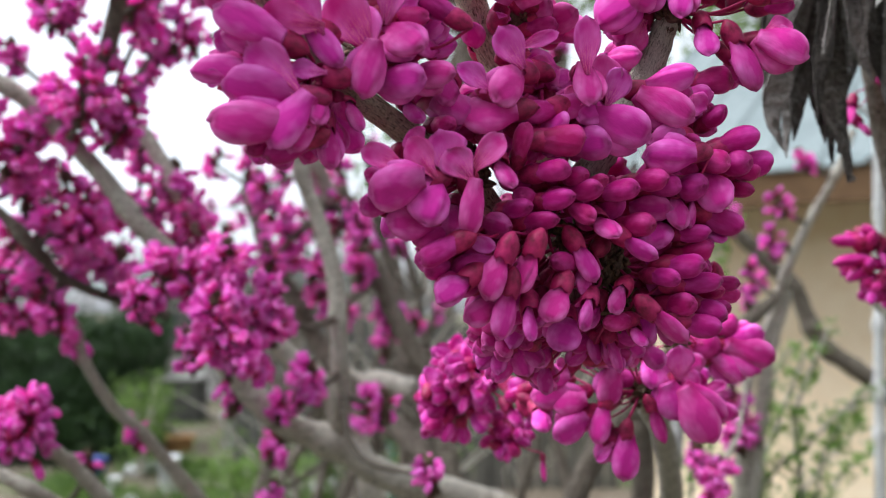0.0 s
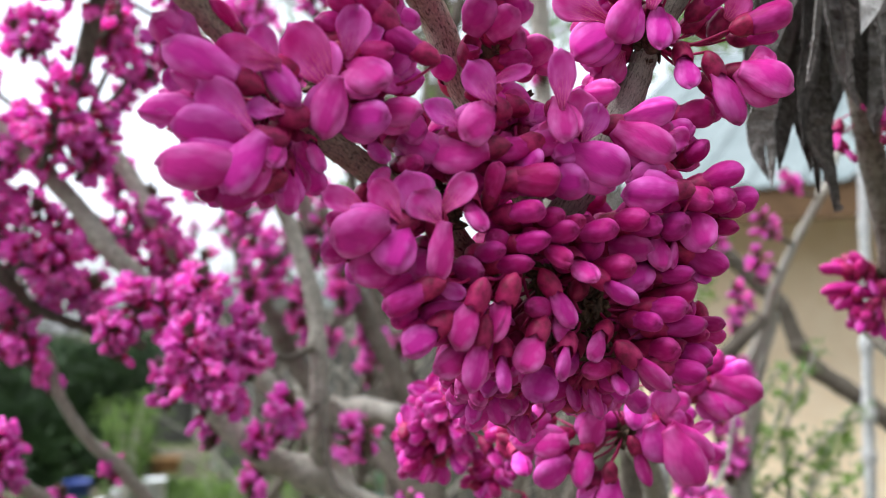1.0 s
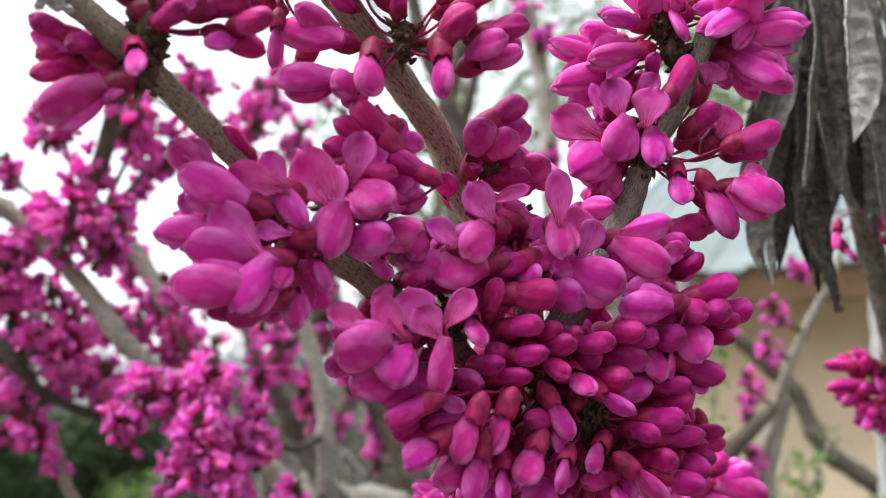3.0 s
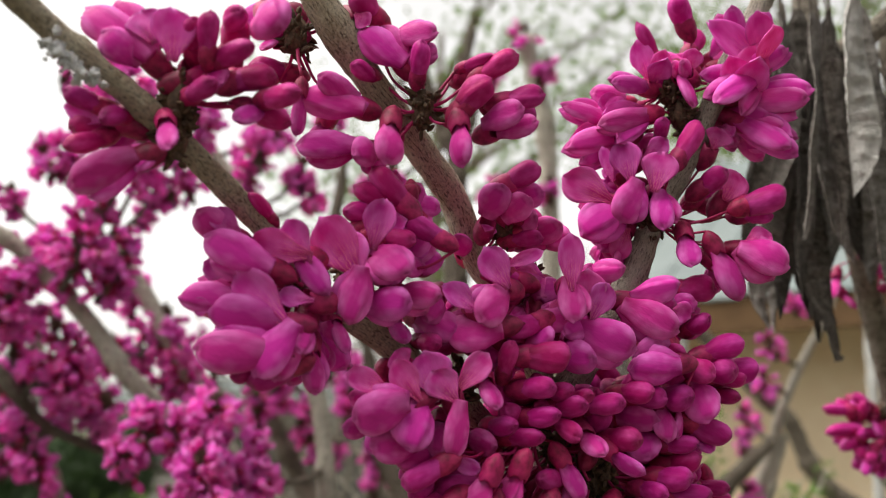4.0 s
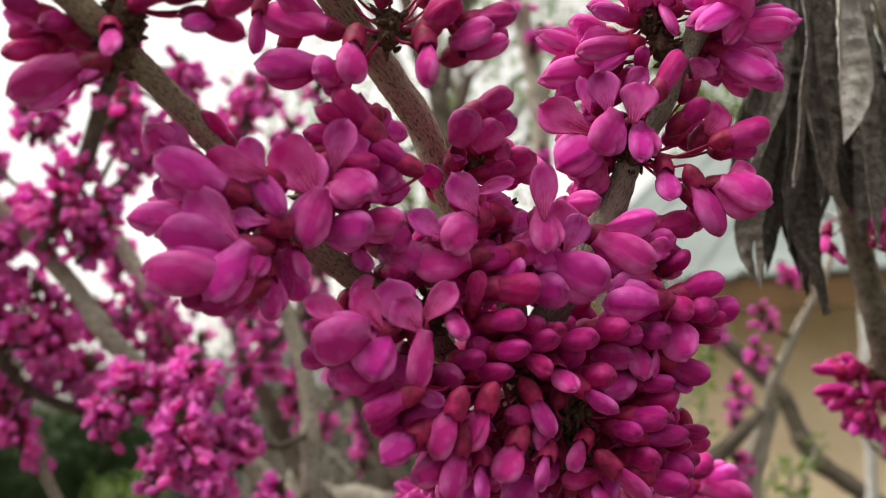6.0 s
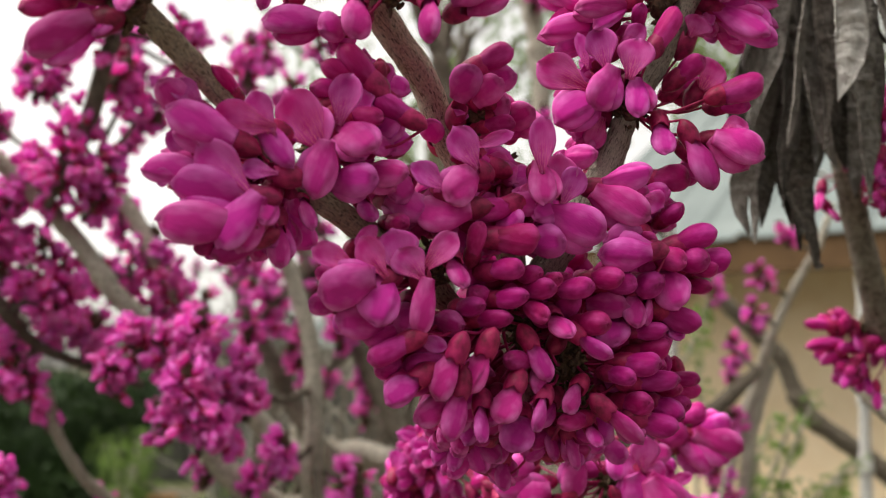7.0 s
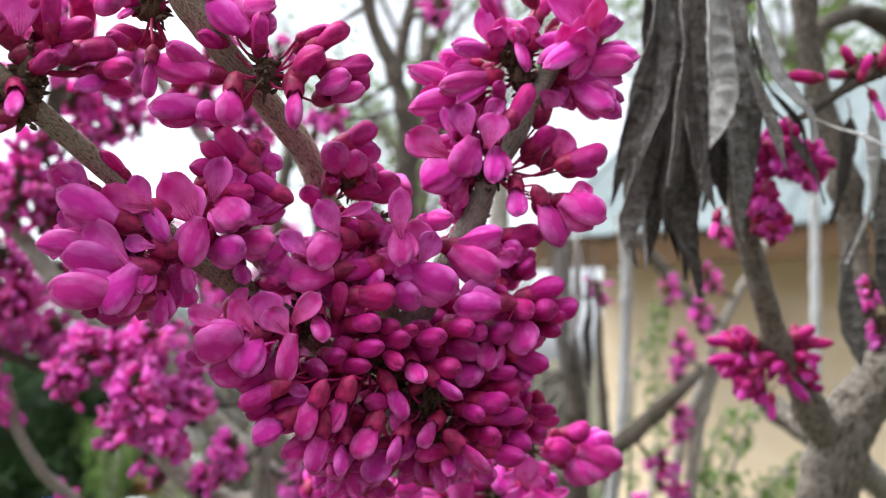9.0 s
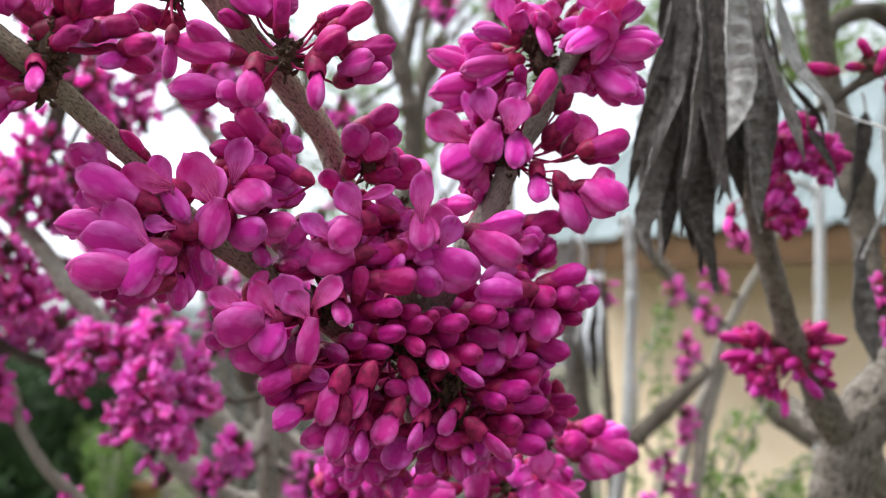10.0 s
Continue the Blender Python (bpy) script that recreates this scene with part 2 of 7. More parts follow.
TIMBER = simple("weathered_board", [(0.3, (0.05, 0.05, 0.045)), (0.7, (0.14, 0.135, 0.12))], 6, 0.9, 0.5, 0.004, stretch=(6, 6, 0.6))
WHITEP = simple("white_plastic", [(0.3, (0.70, 0.72, 0.72)), (0.7, (0.82, 0.83, 0.82))], 5, 0.5, 0)
BLUEP = simple("blue_plastic", [(0.3, (0.03, 0.05, 0.22)), (0.7, (0.05, 0.08, 0.30))], 5, 0.5, 0)
CLAY = simple("clay_pot", [(0.3, (0.36, 0.20, 0.08)), (0.7, (0.52, 0.32, 0.14))], 9, 0.85, 0.2)
TEAL = simple("teal_paint", [(0.3, (0.20, 0.42, 0.40)), (0.7, (0.30, 0.52, 0.50))], 5, 0.6, 0)
FROTH = simple("white_web", [(0.3, (0.46, 0.47, 0.48)), (0.7, (0.64, 0.65, 0.66))], 600, 0.9, 0.5, 0.001)
BRUSH = simple("dry_brush", [(0.3, (0.09, 0.08, 0.065)), (0.7, (0.22, 0.20, 0.165))], 6, 0.85, 0, leafy=0.2)
STONE = simple("pale_stone", [(0.3, (0.28, 0.28, 0.27)), (0.7, (0.62, 0.63, 0.62))], 9, 0.9, 0.4, 0.01)
SHRUBLEAF = simple("shrub_leaf", [(0.3, (0.04, 0.075, 0.018)), (0.7, (0.13, 0.20, 0.05))], 8, 0.65, 0, leafy=0.25)


# ---- builders ----
rng = random.Random(11)
ORIGIN = Vector((0, 0, EYE))
PLACED = {}


def mm(p):
    """Millimetres from the point at eye height over the plan's origin."""
    return ORIGIN + Vector(p) * 0.001


def mesh(name, verts, faces, mats, uvs=None, slots=None, smooth=True):
    me = bpy.data.meshes.new(name)
    me.from_pydata([tuple(v) for v in verts], [], faces)
    for m in mats:
        me.materials.append(m)
    if uvs is not None:
        lay = me.uv_layers.new(name="UVMap")
        flat = np.array([uvs[v.vertex_index] for v in me.loops], dtype=np.float32)
        lay.data.foreach_set("uv", flat.ravel())
    me.polygons.foreach_set("use_smooth", [smooth] * len(me.polygons))
    if slots is not None:
        me.polygons.foreach_set("material_index", slots)
    me.update()
    return me


def put(name, me, world, parent=None, label=""):
    """Link a mesh at a pose in the world, under its thing or part if it has one."""
    ob = new(name, me)
    if parent is not None:
        ob.parent = parent
        ob.matrix_parent_inverse = PLACED[parent].inverted()
    ob.matrix_basis = world
    PLACED[ob] = world.copy()
    if label:
        ob["label"] = label
    return ob


def part(name, bm, mat, parent, label=""):
    me = bpy.data.meshes.new(name)
    bm.to_mesh(me)
    bm.free()
    me.materials.append(mat)
    return put(name, me, PLACED[parent].copy() if parent else Matrix(), parent, label)


def rings(sections, uv_rows, close=True):
    """Verts, faces and UVs of a tube through rings of points, its ends closed by a vertex."""
    k = len(sections[0])
    verts, uvs, faces = [], [], []
    for ring, v in zip(sections, uv_rows):
        for i, p in enumerate(ring):
            verts.append(p)
            uvs.append((i / k, v))
    for r in range(len(sections) - 1):
        for i in range(k):
            j = (i + 1) % k
            faces.append((r * k + i, r * k + j, (r + 1) * k + j, (r + 1) * k + i))
    if close:
        for r, flip in ((0, True), (len(sections) - 1, False)):
            c = sum((Vector(p) for p in sections[r]), Vector()) / k
            verts.append(c)
            uvs.append((0.5, uv_rows[r]))
            for i in range(k):
                tri = (r * k + i, r * k + (i + 1) % k, len(verts) - 1)
                faces.append(tri[::-1] if flip else tri)
    return verts, faces, uvs


def ease(a, b, x):
    x = min(1.0, max(0.0, (x - a) / (b - a)))
    return x * x * (3 - 2 * x)


def plump(seed, flat, claw, bend, seam, broad=0.55, blunt=2.5, lap=0.05):
    """A closed bud or keel petal: 1 long on z, 1 wide, narrow at the claw and broad at its blunt tip, one edge lapped over the other."""
    r, secs, rows = random.Random(seed), [], []
    ph = math.pi * 1.5 + r.uniform(-1.3, 0.6)
    for j in range(15):
        z = 0.5 - 0.5 * math.cos(math.pi * j / 14)
        s = 0.5 * (claw + (1 - claw) * ease(0.0, 0.5, z)) * max(1 - max(0.0, (z - broad) / (1 - broad)) ** blunt, 0.0) ** 0.5
        if j == 0:
            s *= 0.6
        if j == 14:
            s = 0.05
        ring = []
        turn = ph + 0.6 * z
        for i in range(20):
            # one petal laps over the next: a small step where the round closes
            k = i / 19 * 0.995
            a = turn + k * 2 * math.pi
            d = (a - math.pi * 1.5 + math.pi) % (2 * math.pi) - math.pi
            g = 0.97 + lap * max(0, 1 - k * 2.4) * z - seam * math.exp(-(d / 0.22) ** 2) * (0.2 + z)
            g += 0.045 * math.sin(2 * a + ph * 2 + 3 * z) + 0.05 * noise.noise(Vector((math.cos(a) * 1.4, math.sin(a) * 1.4, z * 2.2 + seed * 7)))
            tip = 0.03 * math.cos(a + ph) * z ** 3 + 0.02 * math.cos(2 * a + ph) * z ** 4
            ring.append(Vector((math.cos(a) * s * g + bend * 0.3 * math.sin(2.5 * z + ph), math.sin(a) * s * g * flat + bend * math.sin(math.pi * z) * 0.35, z + tip)))
        secs.append(ring)
        rows.append(z)
    return rings(secs, rows)


def blade(seed, cup, curl, claw):
    """A thin petal, 1 long on z and 1 wide on x, that faces -y: broad rounded end, narrow claw, creased along its middle."""
    r = random.Random(seed)
    nz, nx, verts, uvs, faces = 13, 10, [], [], []
    ph, notch, skew = r.uniform(0, 6), r.uniform(-0.02, 0.07), r.uniform(-0.1, 0.1)
    for side in (0, 1):
        for j in range(nz):
            z = (j / (nz - 1)) ** 0.85
            w = (claw + (1 - claw) * ease(0.0, 0.62, z)) * max(1 - max(0.0, (z - 0.55) / 0.45) ** 2.3, 0.0) ** 0.5 * 0.5
            w = max(w, 0.07)
            for i in range(nx):
                x = (i / (nx - 1) * 2 - 1)
                rim = 1 + 0.045 * math.sin(8 * z + ph) * abs(x)
                y = -cup * (x * x) * w + curl * z * z + 0.03 * math.sin(4 * x + 6 * z + ph) - 0.05 * math.exp(-(x / 0.2) ** 2) * (1 - z)
                y += 0.05 * x * x * x * math.sin(7 * z + ph * 2)
                t = 0.018 * (1 - abs(x) ** 3 * 0.8) * (1 if side else -1)
                verts.append(Vector((x * w * rim + skew * z * z, y + t, z * (1 - 0.04 * x * x) - notch * math.exp(-(x / 0.3) ** 2) * z ** 6)))
                uvs.append((x * 0.5 * w * 2 + 0.5, z))
    m = nz * nx
    for side in (0, 1):
        for j in range(nz - 1):
            for i in range(nx - 1):
                a = side * m + j * nx + i
                q = (a, a + 1, a + nx + 1, a + nx)
                faces.append(q if side == 0 else q[::-1])
    edge = [i for i in range(nx)] + [j * nx + nx - 1 for j in range(1, nz)] + [(nz - 1) * nx + i for i in range(nx - 2, -1, -1)] + [j * nx for j in range(nz - 2, 0, -1)]
    for a, b in zip(edge, edge[1:] + edge[:1]):
        faces.append((b, a, a + m, b + m))
    return verts, faces, uvs


def cup_mesh(seed=0):
    """A calyx: a swollen, lopsided five-toothed bell on z from 0 at the stalk to 1 at its rim."""
    secs, rows = [], []
    for z, s in ((0, 0.09), (0.05, 0.18), (0.14, 0.31), (0.3, 0.44), (0.5, 0.50), (0.75, 0.485), (0.92, 0.44), (1.0, 0.40), (0.96, 0.375), (0.7, 0.30)):
        ring = []
        for i in range(15):
            a = i / 15 * 2 * math.pi
            tooth = (0.06 * math.cos(5 * a + seed) + 0.10 * math.sin(a)) if 0.9 < z else 0.08 * math.sin(a) * z
            lump = 1 + 0.10 * noise.noise(Vector((math.cos(a), math.sin(a), z * 2 + seed * 5)) * 1.5)
            ring.append(Vector((math.cos(a) * s * lump, math.sin(a) * s * lump + 0.08 * math.sin(3 * z), z + tooth)))
        secs.append(ring)
        rows.append(z)
    return rings(secs, rows)


CALYX_MESHES = []
for s in range(5):
    v, f, u = cup_mesh(s)
    CALYX_MESHES.append(mesh("calyx", v, f, [CALYX], u))
BUD_MESHES, KEEL_MESHES, WING_MESHES = [], [], []
for s in range(14):
    v, f, u = plump(s, rng.uniform(0.82, 0.98), rng.uniform(0.62, 0.76), rng.uniform(-0.18, 0.18), rng.choice((0.0, 0.0, 0.0, 0.05)), rng.uniform(0.56, 0.70), rng.uniform(2.0, 2.6), rng.choice((0.02, 0.05, 0.09)))
    BUD_MESHES.append(mesh("bud", v, f, [BUD], u))
    v, f, u = plump(s + 20, rng.uniform(0.36, 0.52), rng.uniform(0.46, 0.62), rng.uniform(-0.22, 0.12), rng.choice((0.0, 0.0, 0.04, 0.08)), rng.uniform(0.54, 0.66), rng.uniform(2.0, 2.5), rng.choice((0.03, 0.08, 0.14)))
    KEEL_MESHES.append(mesh("keel_petal", v, f, [KEEL], u))
    v, f, u = blade(s + 40, rng.uniform(0.15, 0.5), rng.uniform(-0.1, 0.22), rng.uniform(0.16, 0.3))
    WING_MESHES.append(mesh("wing_petal", v, f, [WING], u))


def spline(pts, step):
    """Points along a smooth line through pts; each may carry a radius as its fourth number."""
    p = [np.array(q, float) for q in pts]
    p = [2 * p[0] - p[1]] + p + [2 * p[-1] - p[-2]]
    out = []
    for a, b, c, d in zip(p, p[1:], p[2:], p[3:]):
        k = max(2, int(np.linalg.norm((c - b)[:3]) / step))
        for i in range(k):
            t = i / k
            out.append(0.5 * ((2 * b) + (c - a) * t + (2 * a - 5 * b + 4 * c - d) * t * t + (3 * b - a - 3 * c + d) * t ** 3))
    return out + [p[-2]]


def tube(pts, mat, step=5.0, sides=12, rough=0.06, knots=0.12, name="wood"):
    """A branch through (x, y, z, radius) in millimetres, with an uneven, knotty skin."""
    line = spline(pts, step)
    secs, rows, along = [], [], 0.0
    n = Vector((0.3, 0.9, 0.2))
    for i, q in enumerate(line):
        a, b = line[max(i - 1, 0)], line[min(i + 1, len(line) - 1)]
        t = Vector((b - a)[:3]).normalized()
        n = (n - t * n.dot(t)).normalized()
        o = t.cross(n)
        r = max(q[3], 0.25)
        if i:
            along += float(np.linalg.norm((q - line[i - 1])[:3])) / (6.28 * r)
        swell = 1 + knots * max(0, noise.noise(Vector(q[:3]) * (0.22 / max(r, 1) + 0.01)) - 0.1)
        ring = []
        for k in range(sides):
            ang = k / sides * 2 * math.pi
            d = (n * math.cos(ang) + o * math.sin(ang))
            e = 1 + rough * (0.55 * noise.noise(Vector(q[:3]) * (0.9 / r) + d * 1.6) + 0.45 * noise.noise(Vector(q[:3]) * (2.6 / r) + d * 4.0))
            ring.append(mm(q[:3]) + d * (r * swell * e * 0.001))
        secs.append(ring)
        rows.append(along)
    v, f, u = rings(secs, rows)
    return mesh(name, v, f, [mat], u)


def stand(z_from, z_to, roll=0.0):
    """A turn whose z goes from one point to the other, with -y towards the open side of the shrub."""
    z = (z_to - z_from).normalized()
    y = Vector((0, 1, 0.1))
    if abs(z.dot(y.normalized())) > 0.97:
        y = Vector((0, 0.3, 1 if z.y < 0 else -1))
    y = (y - z * y.dot(z)).normalized()
    x = y.cross(z)
    return Matrix((x, y, z)).transposed().to_4x4() @ Matrix.Rotation(roll, 4, 'Z')


def stalk(parent, start, end, r=0.42):
    """A thin flower stalk that sags a little."""
    d = end - start
    mid = start + d * 0.5 + Vector((0, 0, -0.10 * d.length)) + Vector((rng.uniform(-1, 1), rng.uniform(-1, 1), rng.uniform(-1, 1))) * 0.06 * d.length
    pts = [(*((p - ORIGIN) * 1000), r * k) for p, k in ((start, 0.9), (mid, 0.9), (end, 1.3))]
    put("stalk", tube(pts, CALYX, 2.0, 6, 0.0, 0.0, "stalk"), Matrix(), parent)


def scales(points, name):
    """The woody spur of a cluster: many small dark pointed bud scales on a short knob."""
    verts, faces, uvs = [], [], []
    for p in points:
        o = len(verts)
        core = rings([[p + Vector((math.cos(i / 9 * 6.283) * r, math.sin(i / 9 * 6.283) * r, z)) * (0.001 * rng.uniform(0.85, 1.15)) for i in range(9)] for r, z in ((0.8, -4.6), (2.4, -3.6), (3.0, -1.5), (3.0, 1.5), (2.3, 3.6), (0.8, 4.6))], [0, 0.2, 0.4, 0.6, 0.8, 1])
        verts.extend(core[0])
        uvs.extend(core[2])
        faces.extend(tuple(i + o for i in q) for q in core[1])
        for k in range(64):
            d = Vector((rng.gauss(0, 1), rng.gauss(0, 1), rng.gauss(0, 0.8))).normalized()
            b = p + d * 0.0027 + Vector((0, 0, rng.uniform(-0.0035, 0.0035)))
            e = b + (d * 0.6 + Vector((rng.uniform(-0.5, 0.5), rng.uniform(-0.5, 0.5), rng.uniform(-0.4, 0.6)))).normalized() * rng.uniform(0.0016, 0.0034)
            m = Matrix.Translation(b) @ stand(b, e, rng.uniform(0, 6))
            h, w = (e - b).length, rng.uniform(0.0006, 0.0011)
            o = len(verts)
            for z, s in ((0, 0.8), (0.35, 1.0), (0.75, 0.7), (1, 0.12)):
                for i in range(5):
                    a = i / 5 * 6.283
                    verts.append(m @ Vector((math.cos(a) * w * s, math.sin(a) * w * s * 0.6, h * z)))
                    uvs.append((i / 5, z))
            for r in range(3):
                for i in range(5):
                    j = (i + 1) % 5
                    faces.append((o + r * 5 + i, o + r * 5 + j, o + r * 5 + 5 + j, o + r * 5 + 5 + i))
            faces.append(tuple(o + 15 + i for i in range(5)))
    return verts, faces, uvs


SPUR, HEART, BOUGHS, ANCHORS = {}, {}, [], []
CLUSTER_LABELS = {
    "left": "open magenta redbud flowers round a brown branch",
    "main_top": "magenta redbud flowers crowded where three branches meet",
    "main_mid": "dense drooping mass of deep magenta redbud buds",
    "main_left": "open pink-magenta redbud flowers with veined petals",
    "low_right": "pale magenta redbud flowers hanging below the dense mass",
    "low_left": "magenta redbud buds hanging behind the dense mass",
    "upper_left": "magenta flowers and red-cupped buds round a dark spur",
    "upper_mid": "ring of deep magenta buds on red stalks round a scaly spur",
    "behind_mid": "deep magenta buds behind the middle branch",
    "upper_right": "bright open magenta flowers high on a grey twig",
    "mid_right": "veined open magenta flowers on a thin grey twig",
    "twig_buds": "few red-cupped magenta buds on a thin brown twig",
    "behind_pods": "dark purple redbud buds crowded behind the dry pods",
    "pod_branch_cluster": "star of narrow purple-red buds on the pod branch",
}


def cluster(key, spurs):
    pts = [mm(p) for p in spurs]
    v, f, u = scales(pts, key)
    base = Matrix.Translation(pts[0])
    ob = put("flower_cluster", None, base)
    tagged(put("spur", mesh("spur", v, f, [BRACT], u), Matrix(), ob, "dark scaly woody spur"), kind="stuff")
    tagged(ob, CLUSTER_LABELS[key], "flower cluster", "flower clusters on the near branches")
    SPUR[ob], HEART[ob] = pts, []
    return ob


def cup(parent, base, way, w, name="calyx"):
    h = w * 1.4
    m = Matrix.Translation(base - way * h * 0.84) @ stand(base, base + way, rng.uniform(-0.6, 0.6)) @ Matrix.Diagonal((w, w, h, 1))
    return put(name, rng.choice(CALYX_MESHES), m, parent, "" if name == "flower" else "dull red calyx"), base - way * h * 0.82


def to_spur(parent, c, start):
    near = min(SPUR[c], key=lambda p: (p - start).length)
    d = near - start
    if d.length > 0.003:
        stalk(parent, start, start + d * min(1, 0.016 / d.length) if d.length > 0.02 else near)


def bud(c, b, t, w, sunk=0.14):
    """A bud on a cluster from its cup to its tip, w millimetres thick."""
    b, t, w = mm(b), mm(t), w * 1.04
    way = (t - b).normalized()
    size = Matrix.Diagonal((w * 0.001, w * 0.001, (t - b).length, 1))
    hanging = way.z < -0.5
    if hanging:
        w, sunk = w * 1.12, 0.06
    me = rng.choice(KEEL_MESHES if hanging else BUD_MESHES)
    HEART[c].append((b + t) / 2)
    ob = put("bud", me, Matrix.Translation(b) @ stand(b, t, rng.uniform(-0.9, 0.9)) @ size, c)
    _, foot = cup(ob, b + (t - b) * sunk, way, min(w, 6.4) * (0.00080 + 0.0006 * sunk))
    to_spur(ob, c, foot)
    return ob


def flower(c, b, t):
    """An open flower: its cup is the part, the petals and the stalk hang on it."""
    b, t = mm(b), mm(t)
    HEART[c].append((b + t) / 2)
    ob, foot = cup(c, b.lerp(t, 0.1), (t - b).normalized(), 0.0056, "flower")
    to_spur(ob, c, foot)
    return ob


def petal(f, kind, b, t, w):
    b, t = mm(b), mm(t)
    w *= 0.00102
    size = Matrix.Diagonal((w, w, (t - b).length, 1))
    me = rng.choice(KEEL_MESHES if kind == "keel" else WING_MESHES)
    roll = rng.uniform(-0.35, 0.35)
    put(kind + "_petal", me, Matrix.Translation(b) @ stand(b, t, roll) @ size, f, "" if kind == "keel" else "thin veined pink petal")
    if kind == "keel" and (t - b).length > 0.0115 and w > 0.0065:
        # the second keel lobe, half hidden behind the first
        d = Matrix.Rotation(rng.choice((-1, 1)) * rng.uniform(0.26, 0.42), 3, 'Y') @ (t - b) * rng.uniform(0.8, 0.92)
        c = b + Vector((0, 0.0016, 0))
        put("keel_petal", rng.choice(KEEL_MESHES), Matrix.Translation(c) @ stand(c, c + d, rng.uniform(-0.4, 0.4)) @ Matrix.Diagonal((w * 0.86, w * 0.86, d.length, 1)), f)


def blossom(c, b, t, w, rise=None, spread=0.55):
    """A whole flower: swollen cup, two keel petals side by side for a snout, and, where it is open, two wings and a banner that rise."""
    f = flower(c, b, t)
    b, t = Vector(b), Vector(t)
    way, h = (t - b).normalized(), (t - b).length
    up = Vector(rise) if rise else Vector((0, 0, 1))
    up = (up - way * up.dot(way)).normalized()
    side = way.cross(up)
    for s in (-1, 1):
        petal(f, "keel", b + side * s * w * 0.12, t + side * s * w * 0.26 - way * h * 0.07 * (s > 0), w * 0.82)
    if rise:
        for s in (-1, 1):
            petal(f, "wing", b + up, b + up + (way * 0.35 + up * 0.75 + side * s * spread) * h * 0.92, w * 0.95)
        petal(f, "wing", b + up * 1.5 - way, b + up * 1.5 + (up * 0.85 - way * 0.1) * h * 0.8, w * 0.9)
    else:
        petal(f, "wing", b + up * w * 0.2, b + up * w * 0.35 + way * h * 0.85, w * 0.8)
    return f


# dark gaps in the large mass where its woody core shows: x, z, half width and half height
GAPS = ((32.2, 17.9, 7.5, 4.5), (44.6, 12.4, 5.5, 6.5), (45.4, 1.5, 5.5, 6.0))


def in_gap(p):
    return p[1] < 238 and any(((p[0] - x) / a) ** 2 + ((p[2] - z) / b) ** 2 < 1 for x, z, a, b in GAPS)


def fill(c, count, open_share=0.0, back=(3.0, 12.0)):
    """The buds and petals deeper in a cluster, between and behind the outer ones."""
    seen = list(HEART[c])
    mid = sum(seen, Vector()) / len(seen)
    for k in range(count):
        a = rng.choice(seen)
        near = [p for p in seen if 0 < (p - a).length < 0.016] or [a]
        p = a.lerp(rng.choice(near), rng.uniform(0.2, 0.8)) + Vector((0, rng.uniform(*back) * 0.001, 0))
        if BOUGHS and any((p.x - q.x) ** 2 + (p.z - q.z) ** 2 < 0.0085 ** 2 and p.y < q.y + 0.005 for q in BOUGHS):
            continue
        if in_gap((p - ORIGIN) * 1000):
            continue
        d = ((p - mid).normalized() + Vector((rng.uniform(-0.5, 0.5), rng.uniform(-0.9, 0.1), rng.uniform(-0.7, 0.3)))).normalized()
        h = rng.uniform(0.0085, 0.0105)
        b, t = (p - d * h * 0.5 - ORIGIN) * 1000, (p + d * h * 0.5 - ORIGIN) * 1000
        if rng.random() < open_share:
            f = flower(c, b + Vector((0, 3, 0)), t)
            side = d.cross(Vector((0, 1, 0))).normalized() * 3.5
            for kind, s in (("keel", -1), ("keel", 1), ("wing", 0)):
                petal(f, kind, b, t + side * s + Vector((0, -2 * (s == 0), 0)), rng.uniform(5.5, 7.2))
        else:
            bud(c, b, t, rng.uniform(5.0, 6.6))


def spray(c, mid, r, count, lean, open_share, seed, sunk=0.14, size=1.0):
    """Buds and open flowers that stand out all round a point of a cluster, more of them towards lean."""
    g = random.Random(seed)
    for k in range(count):
        d = (Vector((g.gauss(0, 0.75), g.gauss(0, 0.6), g.gauss(0, 0.75))) + Vector(lean)).normalized()
        h = g.uniform(8.0, 10.5) * size
        t = Vector(mid) + d * r * g.uniform(0.7, 1.1)
        way = (d + Vector((g.gauss(0, 0.3), g.gauss(0, 0.3), g.gauss(0, 0.3) - 0.15))).normalized()
        b = t - way * h
        if in_gap(t) or in_gap(b):
            continue
        if g.random() < open_share:
            f = flower(c, b, t)
            side = way.cross(Vector((0.2, 1, 0))).normalized() * 2.8
            petal(f, "keel", b, t - side, g.uniform(5.2, 6.6))
            petal(f, "keel", b, t + side, g.uniform(5.2, 6.6))
            petal(f, "wing", b, t - way * 1.5 + Vector((0, -1, 4.5)), g.uniform(5.5, 7.0))
        else:
            bud(c, b, t, g.uniform(4.4, 5.6) * size, sunk)


